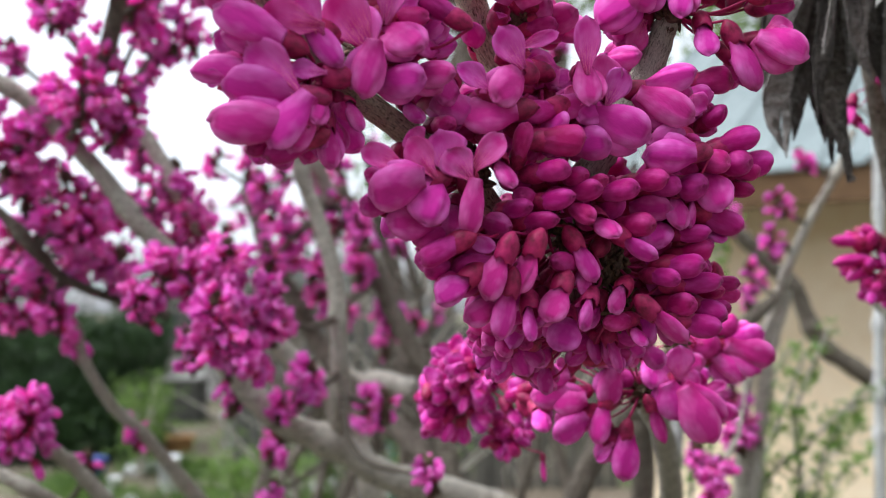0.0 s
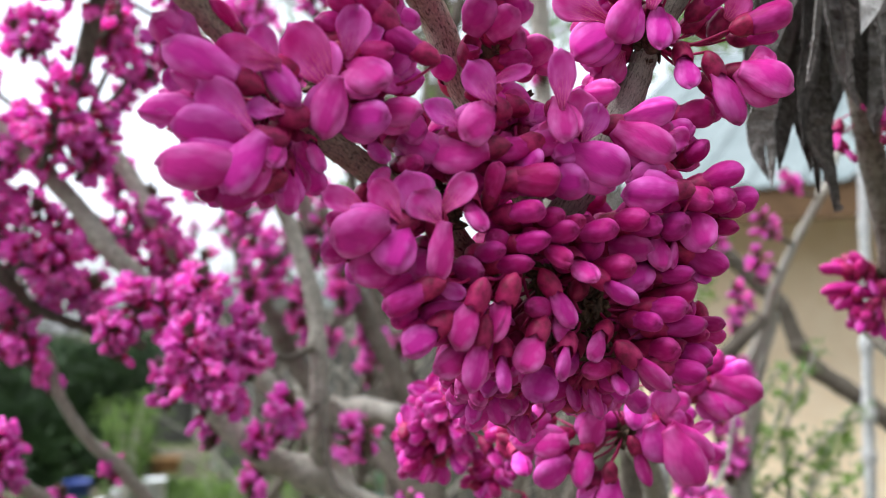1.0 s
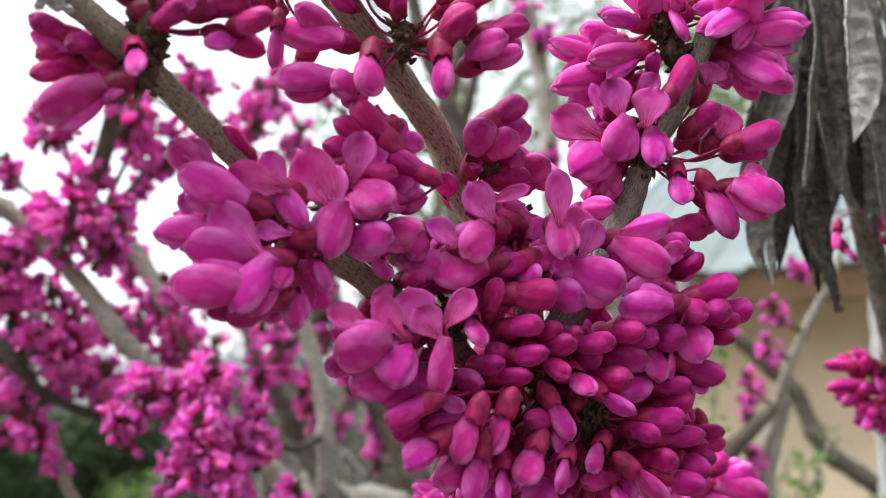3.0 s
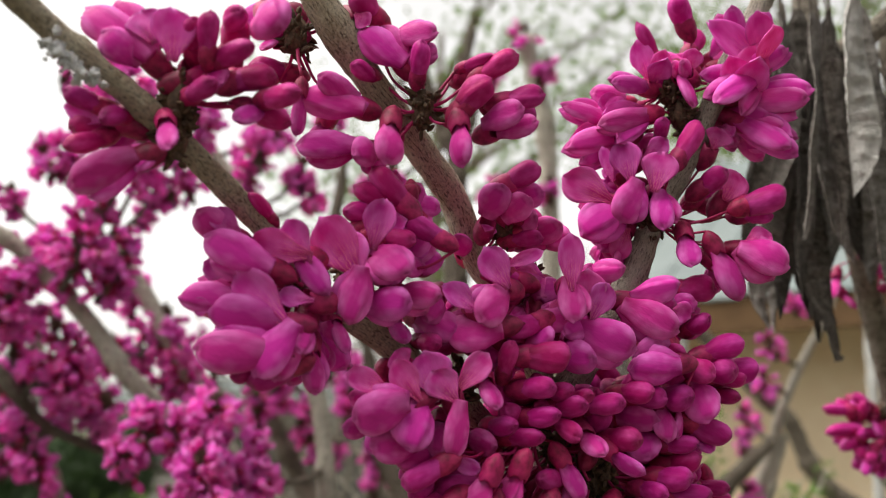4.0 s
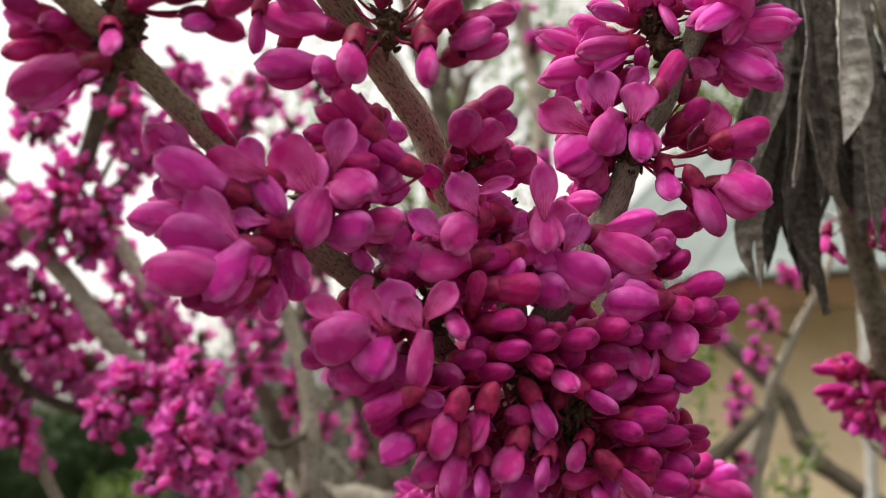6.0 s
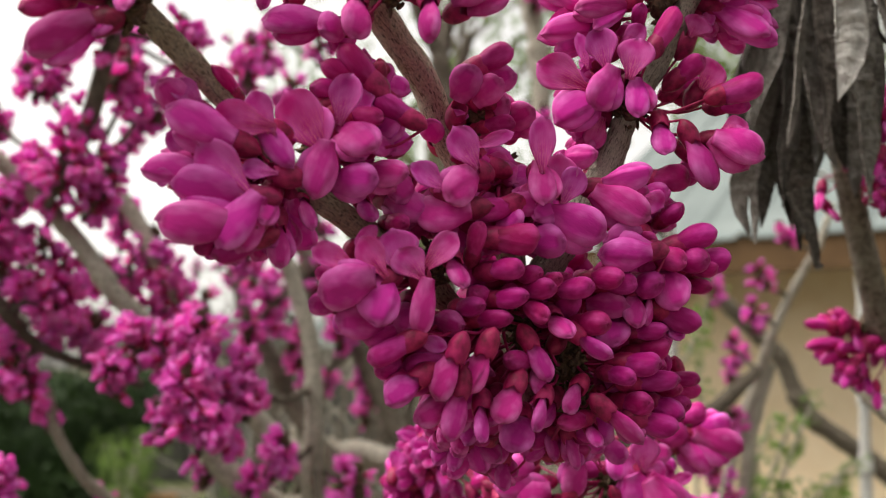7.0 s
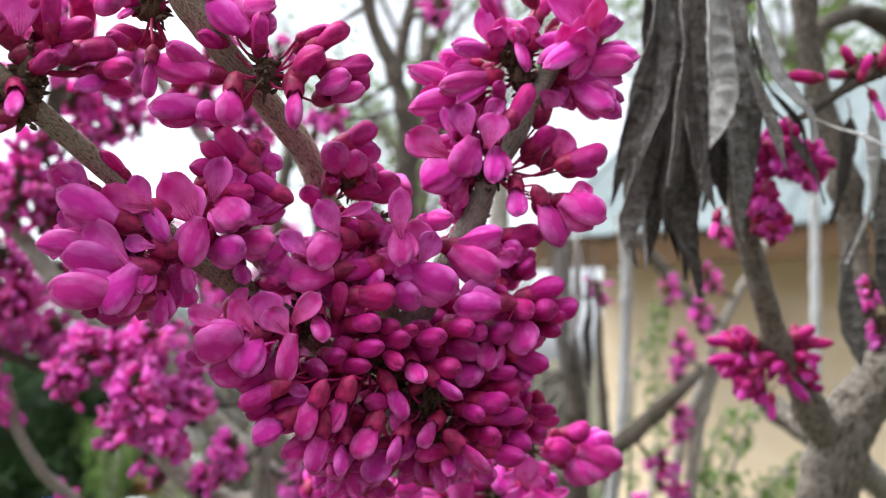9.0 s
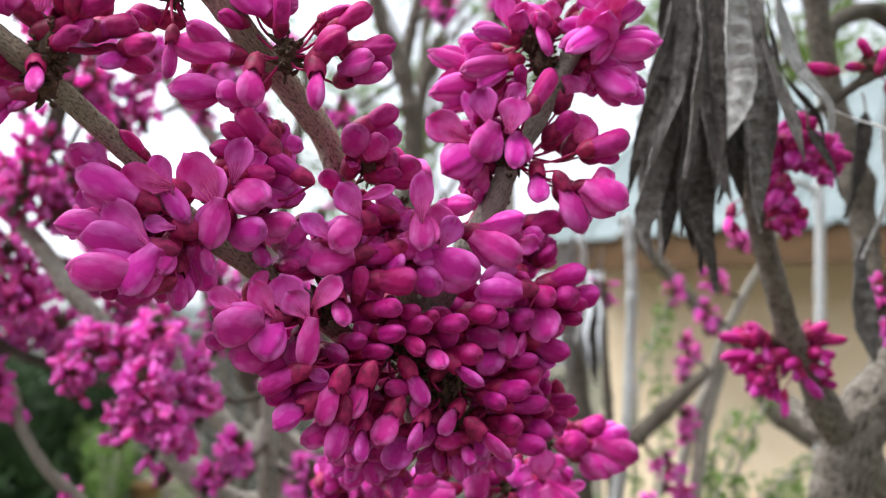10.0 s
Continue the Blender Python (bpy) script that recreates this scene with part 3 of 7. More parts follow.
def far_flower(seed):
    """One small flower of a distant clump: cup, two keel lobes and spread petals in one mesh; z is outward, 1 long."""
    r = random.Random(seed)
    V, F, U, S = [], [], [], []

    def add(vfu, m, slot):
        o = len(V)
        V.extend(m @ q for q in vfu[0])
        F.extend(tuple(i + o for i in q) for q in vfu[1])
        U.extend(vfu[2])
        S.extend([slot] * len(vfu[1]))
    add(cup_mesh(), Matrix.Translation((0, 0, -0.05)) @ Matrix.Diagonal((0.42, 0.42, 0.46, 1)), 1)
    if seed % 2:
        add(plump(seed, 0.85, 0.6, 0.1, 0.05), Matrix.Translation((0, 0, 0.2)) @ Matrix.Diagonal((0.46, 0.46, 0.8, 1)), 0)
    else:
        for sx in (-1, 1):
            add(plump(seed + sx, 0.65, 0.45, 0.0, 0.05), Matrix.Translation((0, 0, 0.2)) @ Euler((0.45, 0.3 * sx, 0)).to_matrix().to_4x4() @ Matrix.Diagonal((0.5, 0.5, 0.8, 1)), 0)
            add(blade(seed + sx, 0.3, 0.1, 0.3), Matrix.Translation((0, 0, 0.2)) @ Euler((-0.5, 0.7 * sx, r.uniform(-0.4, 0.4))).to_matrix().to_4x4() @ Matrix.Diagonal((0.5, 0.5, 0.7, 1)), 0)
        add(blade(seed + 9, 0.3, 0.1, 0.3), Matrix.Translation((0, 0, 0.2)) @ Euler((-0.8, 0, 0)).to_matrix().to_4x4() @ Matrix.Diagonal((0.5, 0.5, 0.7, 1)), 0)
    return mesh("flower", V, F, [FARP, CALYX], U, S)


FAR_FLOWERS = [far_flower(s) for s in range(6)]


def clump(p, r, count):
    """A clump of small flowers round a spur on a branch further back; r is its radius in millimetres."""
    p, r = mm(p), r * 0.001
    g = random.Random(int(p.x * 9000) + int(p.z * 7000))
    axis = Vector((g.uniform(-0.5, 0.5), g.uniform(-0.3, 0.3), 1)).normalized()
    knobs = [p + axis * (r * 0.55 * s) for s in (-1, 0, 1)]
    v, f, u = scales(knobs, "spur")
    base = Matrix.Translation(p)
    ob = put("flower_cluster", None, base)
    tagged(put("spur", mesh("spur", v, f, [BRACT], u), Matrix(), ob, "dark scaly woody spur"), kind="stuff")
    tagged(ob, "small clump of bright magenta redbud flowers on a grey branch", "flower cluster", "flower clusters further back")
    a, b = p - axis * r * 0.95, p + axis * r * 0.9
    put("twig", tube([(*((a - ORIGIN) * 1000), 2.2), (*((p - ORIGIN) * 1000), 1.8), (*((b - ORIGIN) * 1000), 1.1)], DARKBARK, 8, 7, 0.15, 0.4, "twig"), Matrix(), ob)
    near = min(ANCHORS, key=lambda q: (q - p).length_squared)
    if r * 0.6 < (near - p).length < 0.32:
        c = p.lerp(near, 0.5) + Vector((g.uniform(-0.1, 0.1), 0, g.uniform(-0.15, 0.05))) * (near - p).length
        put("twig", tube([(*((q - ORIGIN) * 1000), k) for q, k in ((near, 2.4), (c, 2.0), (p, 1.6))], DARKBARK, 8, 7, 0.15, 0.4, "twig"), Matrix(), ob)
    size = min(0.0128, max(0.0090, r * 0.7))
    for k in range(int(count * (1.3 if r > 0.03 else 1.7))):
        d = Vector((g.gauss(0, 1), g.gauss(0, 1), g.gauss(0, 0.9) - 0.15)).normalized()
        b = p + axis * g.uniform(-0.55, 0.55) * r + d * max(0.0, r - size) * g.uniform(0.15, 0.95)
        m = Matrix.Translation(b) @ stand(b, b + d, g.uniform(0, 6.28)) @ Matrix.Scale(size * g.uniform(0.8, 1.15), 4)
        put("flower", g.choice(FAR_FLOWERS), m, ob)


def pod(pts, w, shade, turn):
    """A dry seed pod hanging through the points: a thin, wavy, beaked blade with seed bumps and thick seams."""
    line = spline([(*p, 0) for p in pts], 1.3)
    n = len(line)
    verts, uvs, faces = [], [], []
    g = random.Random(int(abs(pts[0][0] * 31 + w * 7)))
    nx, lng, big = 9, 0.0, min(1.0, w / 11) ** 1.5
    ph = g.uniform(0, 6)
    for side in (0, 1):
        lng = 0.0
        for j, q in enumerate(line):
            a, b = line[max(j - 1, 0)], line[min(j + 1, n - 1)]
            t = Vector((b - a)[:3]).normalized()
            s = j / (n - 1)
            if j:
                lng += float(np.linalg.norm((q - line[j - 1])[:3]))
            ang = radians(turn) + 0.55 * math.sin(3.0 * s + ph)
            x = Vector((math.cos(ang), math.sin(ang), 0))
            x = (x - t * x.dot(t)).normalized()
            y = t.cross(x)
            half = w * 0.5 * (1 + 0.22 * noise.noise(Vector((lng * 0.13, ph, 0)))) * min(1, (s * 5 + 0.12)) ** 0.6 * min(1, max(0.02, (1 - s) * (3.6 if w > 11 else 2.7))) ** 0.8
            for i in range(nx):
                e = i / (nx - 1) * 2 - 1
                seed = 1.2 * max(0, math.sin(lng * 0.85 + ph + 2.2 * noise.noise(Vector((lng * 0.11, ph * 3, 2)))) + 0.6 * noise.noise(Vector((lng * 0.2, e, ph)))) ** 2 * (1 - e * e) ** 1.5 + 0.25 * noise.noise(Vector((e * 2, lng * 0.35, ph)))
                thick = 0.16 + seed * big + (0.34 if abs(e) > 0.9 else 0) * big
                wave = 0.9 * math.sin(lng * 0.16 + ph + e) * e + 0.5 * noise.noise(Vector((lng * 0.17, ph, e))) * abs(e) + 1.1 * e * e * math.sin(ph * 3)
                verts.append(mm(q[:3]) + (x * (e * half * (1 + 0.03 * math.sin(lng + 5 * e))) + y * (wave * big + (thick if side else -thick))) * 0.001)
                uvs.append((i / (nx - 1), lng * 0.012))
    m = n * nx
    for side in (0, 1):
        for j in range(n - 1):
            for i in range(nx - 1):
                a = side * m + j * nx + i
                q = (a, a + 1, a + nx + 1, a + nx)
                faces.append(q if side else q[::-1])
    for j in range(n - 1):
        for i, fl in ((0, False), (nx - 1, True)):
            a = j * nx + i
            q = (a, a + nx, a + nx + m, a + m)
            faces.append(q[::-1] if fl else q)
    mat = PODS[0] if shade < 0.25 else PODS[1] if shade < 0.7 else PODS[2]
    base = Matrix.Translation(mm(pts[0]))
    inv = base.inverted()
    ob = put("seed_pod", mesh("seed_pod", [inv @ q for q in verts], faces, [mat], uvs), base)
    word = "dark brown" if shade < 0.25 else "grey-brown" if shade < 0.7 else "silvery grey"
    tagged(ob, word + " dry flat redbud seed pod hanging from a branch", "seed pod", "dry seed pods")
    tip = line[0]
    put("pod_stalk", tube([(tip[0], tip[1], tip[2] - 1, 0.5), (tip[0] + 1, tip[1] + 2, tip[2] + 5, 0.5), (tip[0] + 2, tip[1] + 6, tip[2] + 12, 0.6)], DARKBARK, 2, 6, 0, 0, "pod_stalk"), Matrix(), ob)
    return ob


def box(bm, x0, x1, y0, y1, z0, z1):
    vs = [bm.verts.new(p) for p in ((x0, y0, z0), (x1, y0, z0), (x1, y1, z0), (x0, y1, z0), (x0, y0, z1), (x1, y0, z1), (x1, y1, z1), (x0, y1, z1))]
    for q in ((3, 2, 1, 0), (4, 5, 6, 7), (0, 1, 5, 4), (1, 2, 6, 5), (2, 3, 7, 6), (3, 0, 4, 7)):
        bm.faces.new([vs[i] for i in q])


def boxed(name, x0, x1, y0, y1, z0, z1, mat, parent=None, bevel=0.0, label=""):
    bm = bmesh.new()
    box(bm, x0, x1, y0, y1, z0, z1)
    if bevel:
        bmesh.ops.bevel(bm, geom=bm.edges[:], offset=bevel, segments=2, affect='EDGES')
    me = bpy.data.meshes.new(name)
    bm.to_mesh(me)
    bm.free()
    me.materials.append(mat)
    return put(name, me, Matrix(), parent, label)


def leaves(places, size, mat, seed, name="crown", flat=0.5):
    """One mesh of many small bent leaves at the given places."""
    g, verts, faces = random.Random(seed), [], []
    for p in places:
        d = Vector((g.gauss(0, 1), g.gauss(0, 1), g.gauss(0, 1))).normalized()
        x = d.orthogonal().normalized()
        x = Matrix.Rotation(g.uniform(0, 6.28), 3, d) @ x
        y = d.cross(x)
        s = size * g.uniform(0.6, 1.4)
        o = len(verts)
        for a, b, c in ((0, 0, 0), (0.3, 0.45, 0.08), (1, 0, 0.0), (0.3, -0.45, 0.08), (0.4, 0, -0.06)):
            verts.append(p + (x * a + y * b * flat * 1.6 + d * c) * s)
        faces += [(o, o + 4, o + 1), (o + 1, o + 4, o + 2), (o + 2, o + 4, o + 3), (o + 3, o + 4, o)]
    return mesh(name, verts, faces, [mat])


# ---- setting: garden ground, ochre building, distance ----
def ground():
    n, verts, faces = 90, [], []
    for j in range(n):
        for i in range(n):
            x = (i / (n - 1) * 2 - 1)
            y = (j / (n - 1) * 2 - 1)
            x, y = (14 * x + 400 * x ** 5, 14 * y + 400 * y ** 5 + 5)
            near = max(0, 1 - (abs(x) + abs(y)) / 60)
            verts.append((x, y, near * (0.06 * noise.noise(Vector((x, y, 0)) * 0.6) + 0.03 * noise.noise(Vector((x, y, 3)) * 2.2))))
    for j in range(n - 1):
        for i in range(n - 1):
            a = j * n + i
            faces.append((a, a + 1, a + n + 1, a + n))
    tagged(put("ground", mesh("ground", verts, faces, [SOIL]), Matrix()), "bare grey-brown garden soil with patches of grass", "ground", kind="structure")


ground()

# low ochre building behind the shrub, set askew: wall, fascia, ribbed sheet roof; its own axes run along the eave and away from it
HOUSE = Matrix.Translation((0.84, 4.29, 0)) @ Matrix.Rotation(radians(-34.5), 4, 'Z')
U0, U1, EAVE, DEEP = -0.3, 6.4, 2.06, 0.68
wall = tagged(put("wall_east", None, HOUSE), "ochre rendered wall of a low building", "wall", kind="structure")


def askew(name, u0, u1, v0, v1, z0, z1, mat, parent, bevel=0.0, label=""):
    ob = boxed(name, u0, u1, v0, v1, z0, z1, mat, None, bevel, label)
    ob.parent, ob.matrix_parent_inverse, ob.matrix_basis = parent, PLACED[parent].inverted(), HOUSE
    PLACED[ob] = HOUSE.copy()
    return ob


askew("render", U0 + 0.1, U1, DEEP, DEEP + 0.25, -0.05, 2.3, WALL, wall)
askew("side_wall", U0 + 0.1, U0 + 0.35, DEEP + 0.252, DEEP + 3.6, -0.05, 2.3, WALL, wall)
roof = tagged(put("roof", None, HOUSE @ Matrix.Translation((0, 0, EAVE))), "pale blue-grey ribbed sheet-metal roof", "roof", kind="structure")
SLOPE, RUN = radians(30), 2.3


def roof_sheet():
    verts, faces = [], []
    n = int((U1 + 0.3 - U0) / 0.03)
    for i in range(n + 1):
        x = U0 + i * 0.03
        up = 0.022 if i % 8 in (0, 1) else 0.0
        for k in (0, 1):
            d = k * RUN / math.cos(SLOPE)
            for th in (0, -0.012):
                verts.append((x, -0.02 + d * math.cos(SLOPE), EAVE + 0.06 + d * math.sin(SLOPE) + up + th))
    for i in range(n):
        a = i * 4
        faces += [(a, a + 4, a + 6, a + 2), (a + 1, a + 3, a + 7, a + 5), (a, a + 1, a + 5, a + 4)]
    return mesh("roof_sheet", verts, faces, [ROOF], smooth=False)


put("roof_sheet", roof_sheet(), HOUSE, roof)
# the dark boards stand in for the shaded band at the wall's top
askew("fascia", U0, U1 + 0.3, 0.0, 0.025, EAVE - 0.10, EAVE + 0.055, FASCIA, roof, 0.004, "brown fascia board, darkened with the shade under the eave")
askew("soffit", U0, U1 + 0.3, 0.026, DEEP - 0.002, EAVE - 0.02, EAVE, FASCIA, roof, 0.0, "brown boarded soffit, darkened with the eave's shade")


def lathe(pts, seg=20):
    return rings([[Vector((math.cos(i / seg * 6.28318) * r, math.sin(i / seg * 6.28318) * r, z)) for i in range(seg)] for r, z in pts], [k / len(pts) for k in range(len(pts))])


# added wall behind the camera, never in view: keeps low sky off the flowers
back = tagged(put("sky_block_wall", None, Matrix.Translation((0, -1.7, 0))), "plain grey plastered wall added out of view to block low sky", "wall", kind="structure")
boxed("render", -6.0, 7.0, -1.95, -1.7, -0.05, 2.7, PALE, back)

# distant pale house seen past the shrub
house = tagged(put("house", None, Matrix.Translation((-3.6, 15, 0))), "distant grey plastered outbuilding with a pale sheet roof", "house")
boxed("wall", -5.6, -1.2, 15, 19, -0.05, 1.9, PALE, house)
bm = bmesh.new()
for x in (-5.9, -0.9):
    for y, z in ((14.7, 1.87), (17, 2.45), (19.3, 1.87), (17, 2.3)):
        bm.verts.new((x, y, z))
bm.verts.ensure_lookup_table()
for q in ((0, 4, 5, 1), (1, 5, 6, 2), (3, 7, 4, 0), (2, 6, 7, 3), (0, 1, 3), (1, 2, 3), (4, 7, 5), (5, 7, 6)):
    bm.faces.new([bm.verts[i] for i in q])
me = bpy.data.meshes.new("roof")
bm.to_mesh(me)
bm.free()
me.materials.append(ROOF)
put("roof", me, Matrix(), house, "grey sheet roof")
for x in (-4.7, -2.6):
    w = boxed("window", x, x + 0.8, 14.96, 14.998, 0.8, 1.6, TIMBER, house, 0.005)
    boxed("pane", x + 0.06, x + 0.74, 14.94, 14.957, 0.86, 1.54, SLATE, w)


# ---- garden things: hedge, trees, fence, pots ----
def hedge(x0, x1, y0, y1, top, seed):
    g = random.Random(seed)
    pts = []
    while len(pts) < 15000:
        p = Vector((g.uniform(x0, x1), g.uniform(y0, y1), g.uniform(0.0, top)))
        e = Vector(((p.x - (x0 + x1) / 2) / (x1 - x0) * 2, (p.y - (y0 + y1) / 2) / (y1 - y0) * 2, p.z / top))
        lim = 0.86 + 0.22 * noise.noise(p * 1.7)
        if 0.55 * lim < max(abs(e.x) ** 1.2, abs(e.y), e.z ** 1.3) < lim + 0.1 * g.random():
            pts.append(p)
    ob = put("hedge", None, Matrix.Translation(((x0 + x1) / 2, (y0 + y1) / 2, 0)))
    tagged(ob, "dark green clipped evergreen hedge on the soil", "hedge")
    put("foliage", leaves(pts, 0.075, HEDGE, seed, "foliage"), Matrix(), ob)
    bm = bmesh.new()
    bmesh.ops.create_icosphere(bm, subdivisions=3, radius=1)
    for v in bm.verts:
        n = v.co.copy()
        v.co = Vector((n.x * (x1 - x0) * 0.40, n.y * (y1 - y0) * 0.40, max(n.z, -0.8) * top * 0.42)) * (1 + 0.12 * noise.noise(n * 3))
        v.co += Vector(((x0 + x1) / 2, (y0 + y1) / 2, top * 0.42))
    me = bpy.data.meshes.new("inner_foliage")
    bm.to_mesh(me)
    bm.free()
    me.materials.append(HEDGE)
    put("inner_foliage", me, Matrix(), ob)
    for k in range(3):
        x = x0 + (x1 - x0) * (0.25 + 0.25 * k)
        y = (y0 + y1) / 2
        put("stem", tube([(x * 1000, y * 1000, -1560, 40), (x * 1000 + 30, y * 1000, -1200, 34), (x * 1000 - 20, y * 1000, -700, 24)], DARKBARK, 90, 8, 0.1, 0.1, "stem"), Matrix(), ob)


hedge(-5.6, -3.0, 8.6, 10.4, 1.5, 5)


def tree(x, y, h, spread, seed, count, leaf, label):
    """A spring tree: tapered trunk, forking limbs and a thin, gappy crown of young leaves."""
    g = random.Random(seed)
    ob = tagged(put("tree", None, Matrix.Translation((x, y, 0))), label, "tree")
    X, Y = x * 1000, y * 1000
    put("trunk", tube([(X, Y, -1560, 110), (X + 60, Y, -600, 95), (X - 40, Y + 50, h * 420 - 1500, 70), (X + 30, Y, h * 700 - 1500, 35)], DARKBARK, 150, 12, 0.15, 0.2, "trunk"), Matrix(), ob)
    pts = []
    for k in range(20):
        a, z0 = k * 2.4 + g.uniform(-0.4, 0.4), h * g.uniform(0.25, 0.62)
        r, up = spread * g.uniform(0.6, 1.0), h * g.uniform(0.12, 0.38)
        c, s = math.cos(a), math.sin(a)
        q = [(X, Y, z0 * 1000 - 1500, 42), (X + c * r * 400, Y + s * r * 400, (z0 + up * 0.5) * 1000 - 1500 + g.uniform(-120, 120), 26), (X + c * r * 1000, Y + s * r * 1000, (z0 + up) * 1000 - 1500, 9)]
        put("limb", tube(q, DARKBARK, 120, 8, 0.1, 0.2, "limb"), Matrix(), ob)
        line = spline(q, 60)
        for m in range(count // 20):
            b = mm(line[int(len(line) * g.uniform(0.3, 0.999))][:3])
            p = b + Vector((g.gauss(0, 0.3), g.gauss(0, 0.3), g.gauss(0, 0.28)))
            if noise.noise(p * 1.3) > -0.12:
                pts.append(p)
    put("crown", leaves(pts, leaf, SPRING, seed), Matrix(), ob)


tree(0.0, 9.5, 8.6, 3.0, 3, 4200, 0.09, "spring tree with sparse light green leaves behind the shrub")
tree(4.3, 9.8, 8.0, 3.0, 8, 7500, 0.11, "spring tree with thin light green crown behind the roof")


def fence(x0, x1, y):
    ob = tagged(put("board_fence", None, Matrix.Translation((x0, y, 0))), "weathered grey board fence behind the shrub", "fence")
    g = random.Random(4)
    x = x0
    while x < x1:
        w = g.uniform(0.09, 0.13)
        boxed("board", x, x + w, y + g.uniform(0, 0.01), y + 0.024, 0.0, 1.42 + g.uniform(-0.07, 0.07), TIMBER, ob, 0.003)
        x += w + g.uniform(0.006, 0.03)
    for z in (0.35, 1.05):
        boxed("rail", x0, x1, y + 0.026, y + 0.07, z, z + 0.08, TIMBER, ob)
    for k in range(4):
        xp = x0 + (x1 - x0) * k / 3 - 0.04
        boxed("post", xp, xp + 0.09, y + 0.072, y + 0.16, -0.1, 1.4, TIMBER, ob, 0.005)


fence(-1.75, 1.45, 7.6)


def bucket(x, y, r, h, mat, label, kind):
    ob = tagged(put(kind, None, Matrix.Translation((x, y, 0.0))), label, kind.replace("_", " "))
    v, f, u = lathe([(r * 0.02, 0.0), (r * 0.76, 0.0), (r * 0.8, 0.01), (r * 0.97, h * 0.97), (r * 1.05, h * 0.97), (r * 1.05, h), (r * 0.93, h), (r * 0.75, 0.03), (r * 0.02, 0.03)])
    put("shell", mesh("shell", v, f, [mat], u), Matrix.Translation((x, y, 0.0)), ob)
    return ob


bucket(-2.22, 9.55, 0.14, 0.40, WHITEP, "white plastic canister standing on the soil", "bucket")
bucket(-2.28, 7.47, 0.09, 0.29, WHITEP, "white plastic bucket standing on the grass", "bucket")
bucket(-2.77, 7.58, 0.055, 0.10, WHITEP, "small white plastic bowl on the grass", "bowl")
bucket(-3.1, 7.94, 0.12, 0.20, BLUEP, "dark blue plastic tub on the soil", "tub")
bucket(-2.83, 9.6, 0.17, 0.16, CLAY, "tan clay flower pot on the soil", "flower_pot")
bucket(-0.35, 6.9, 0.08, 0.6, TEAL, "teal painted watering drum by the fence", "drum")


def bin_box(x, y, w, d, h):
    ob = tagged(put("compost_bin", None, Matrix.Translation((x, y, 0))), "dark grey slatted compost bin with a pale lid", "compost bin")
    for k in range(5):
        z = 0.02 + k * h / 5
        for y0, y1 in ((y - d / 2, y - d / 2 + 0.025), (y + d / 2 - 0.025, y + d / 2)):
            boxed("slat", x - w / 2, x + w / 2, y0, y1, z, z + h / 5 - 0.02, TIMBER, ob, 0.003)
        for x0, x1 in ((x - w / 2, x - w / 2 + 0.025), (x + w / 2 - 0.025, x + w / 2)):
            boxed("slat", x0, x1, y - d / 2 + 0.027, y + d / 2 - 0.027, z, z + h / 5 - 0.02, TIMBER, ob, 0.003)
    boxed("lid", x - w / 2 - 0.02, x + w / 2 + 0.02, y - d / 2 - 0.02, y + d / 2 + 0.02, h + 0.005, h + 0.045, PALE, ob, 0.006, "pale grey board lid")


bin_box(-3.55, 12.3, 0.5, 0.5, 0.56)


def tuft(x, y, r, count, h, seed, name="grass_patch"):
    g, verts, faces = random.Random(seed), [], []
    for k in range(count):
        a, d = g.uniform(0, 6.28), r * math.sqrt(g.random())
        p = Vector((x + math.cos(a) * d, y + math.sin(a) * d, -0.02))
        t = Vector((g.gauss(0, 0.35), g.gauss(0, 0.35), 1)).normalized() * h * g.uniform(0.5, 1.2)
        s = Vector((-math.sin(a), math.cos(a), 0)) * 0.006
        o = len(verts)
        verts += [p - s, p + s, p + t * 0.55 + s * 0.8, p + t * 0.55 - s * 0.8, p + t + Vector((t.x, t.y, -0.2 * h)) * 0.4]
        faces += [(o, o + 1, o + 2, o + 3), (o + 3, o + 2, o + 4)]
    tagged(put(name, mesh(name, verts, faces, [GRASS]), Matrix()), "patch of fresh green grass on the soil", "grass", kind="stuff")


for k, (x, y, r) in enumerate(((-2.6, 6.9, 0.5), (-1.7, 7.0, 0.5), (-3.2, 7.6, 0.4), (-1.2, 6.6, 0.5), (-2.1, 8.3, 0.5), (-2.7, 8.5, 0.4), (1.75, 3.3, 0.35), (1.2, 3.6, 0.35), (-0.4, 6.6, 0.5), (0.6, 3.9, 0.4))):
    tuft(x, y, r, 900, 0.17 if x < 0 else 0.24, k)


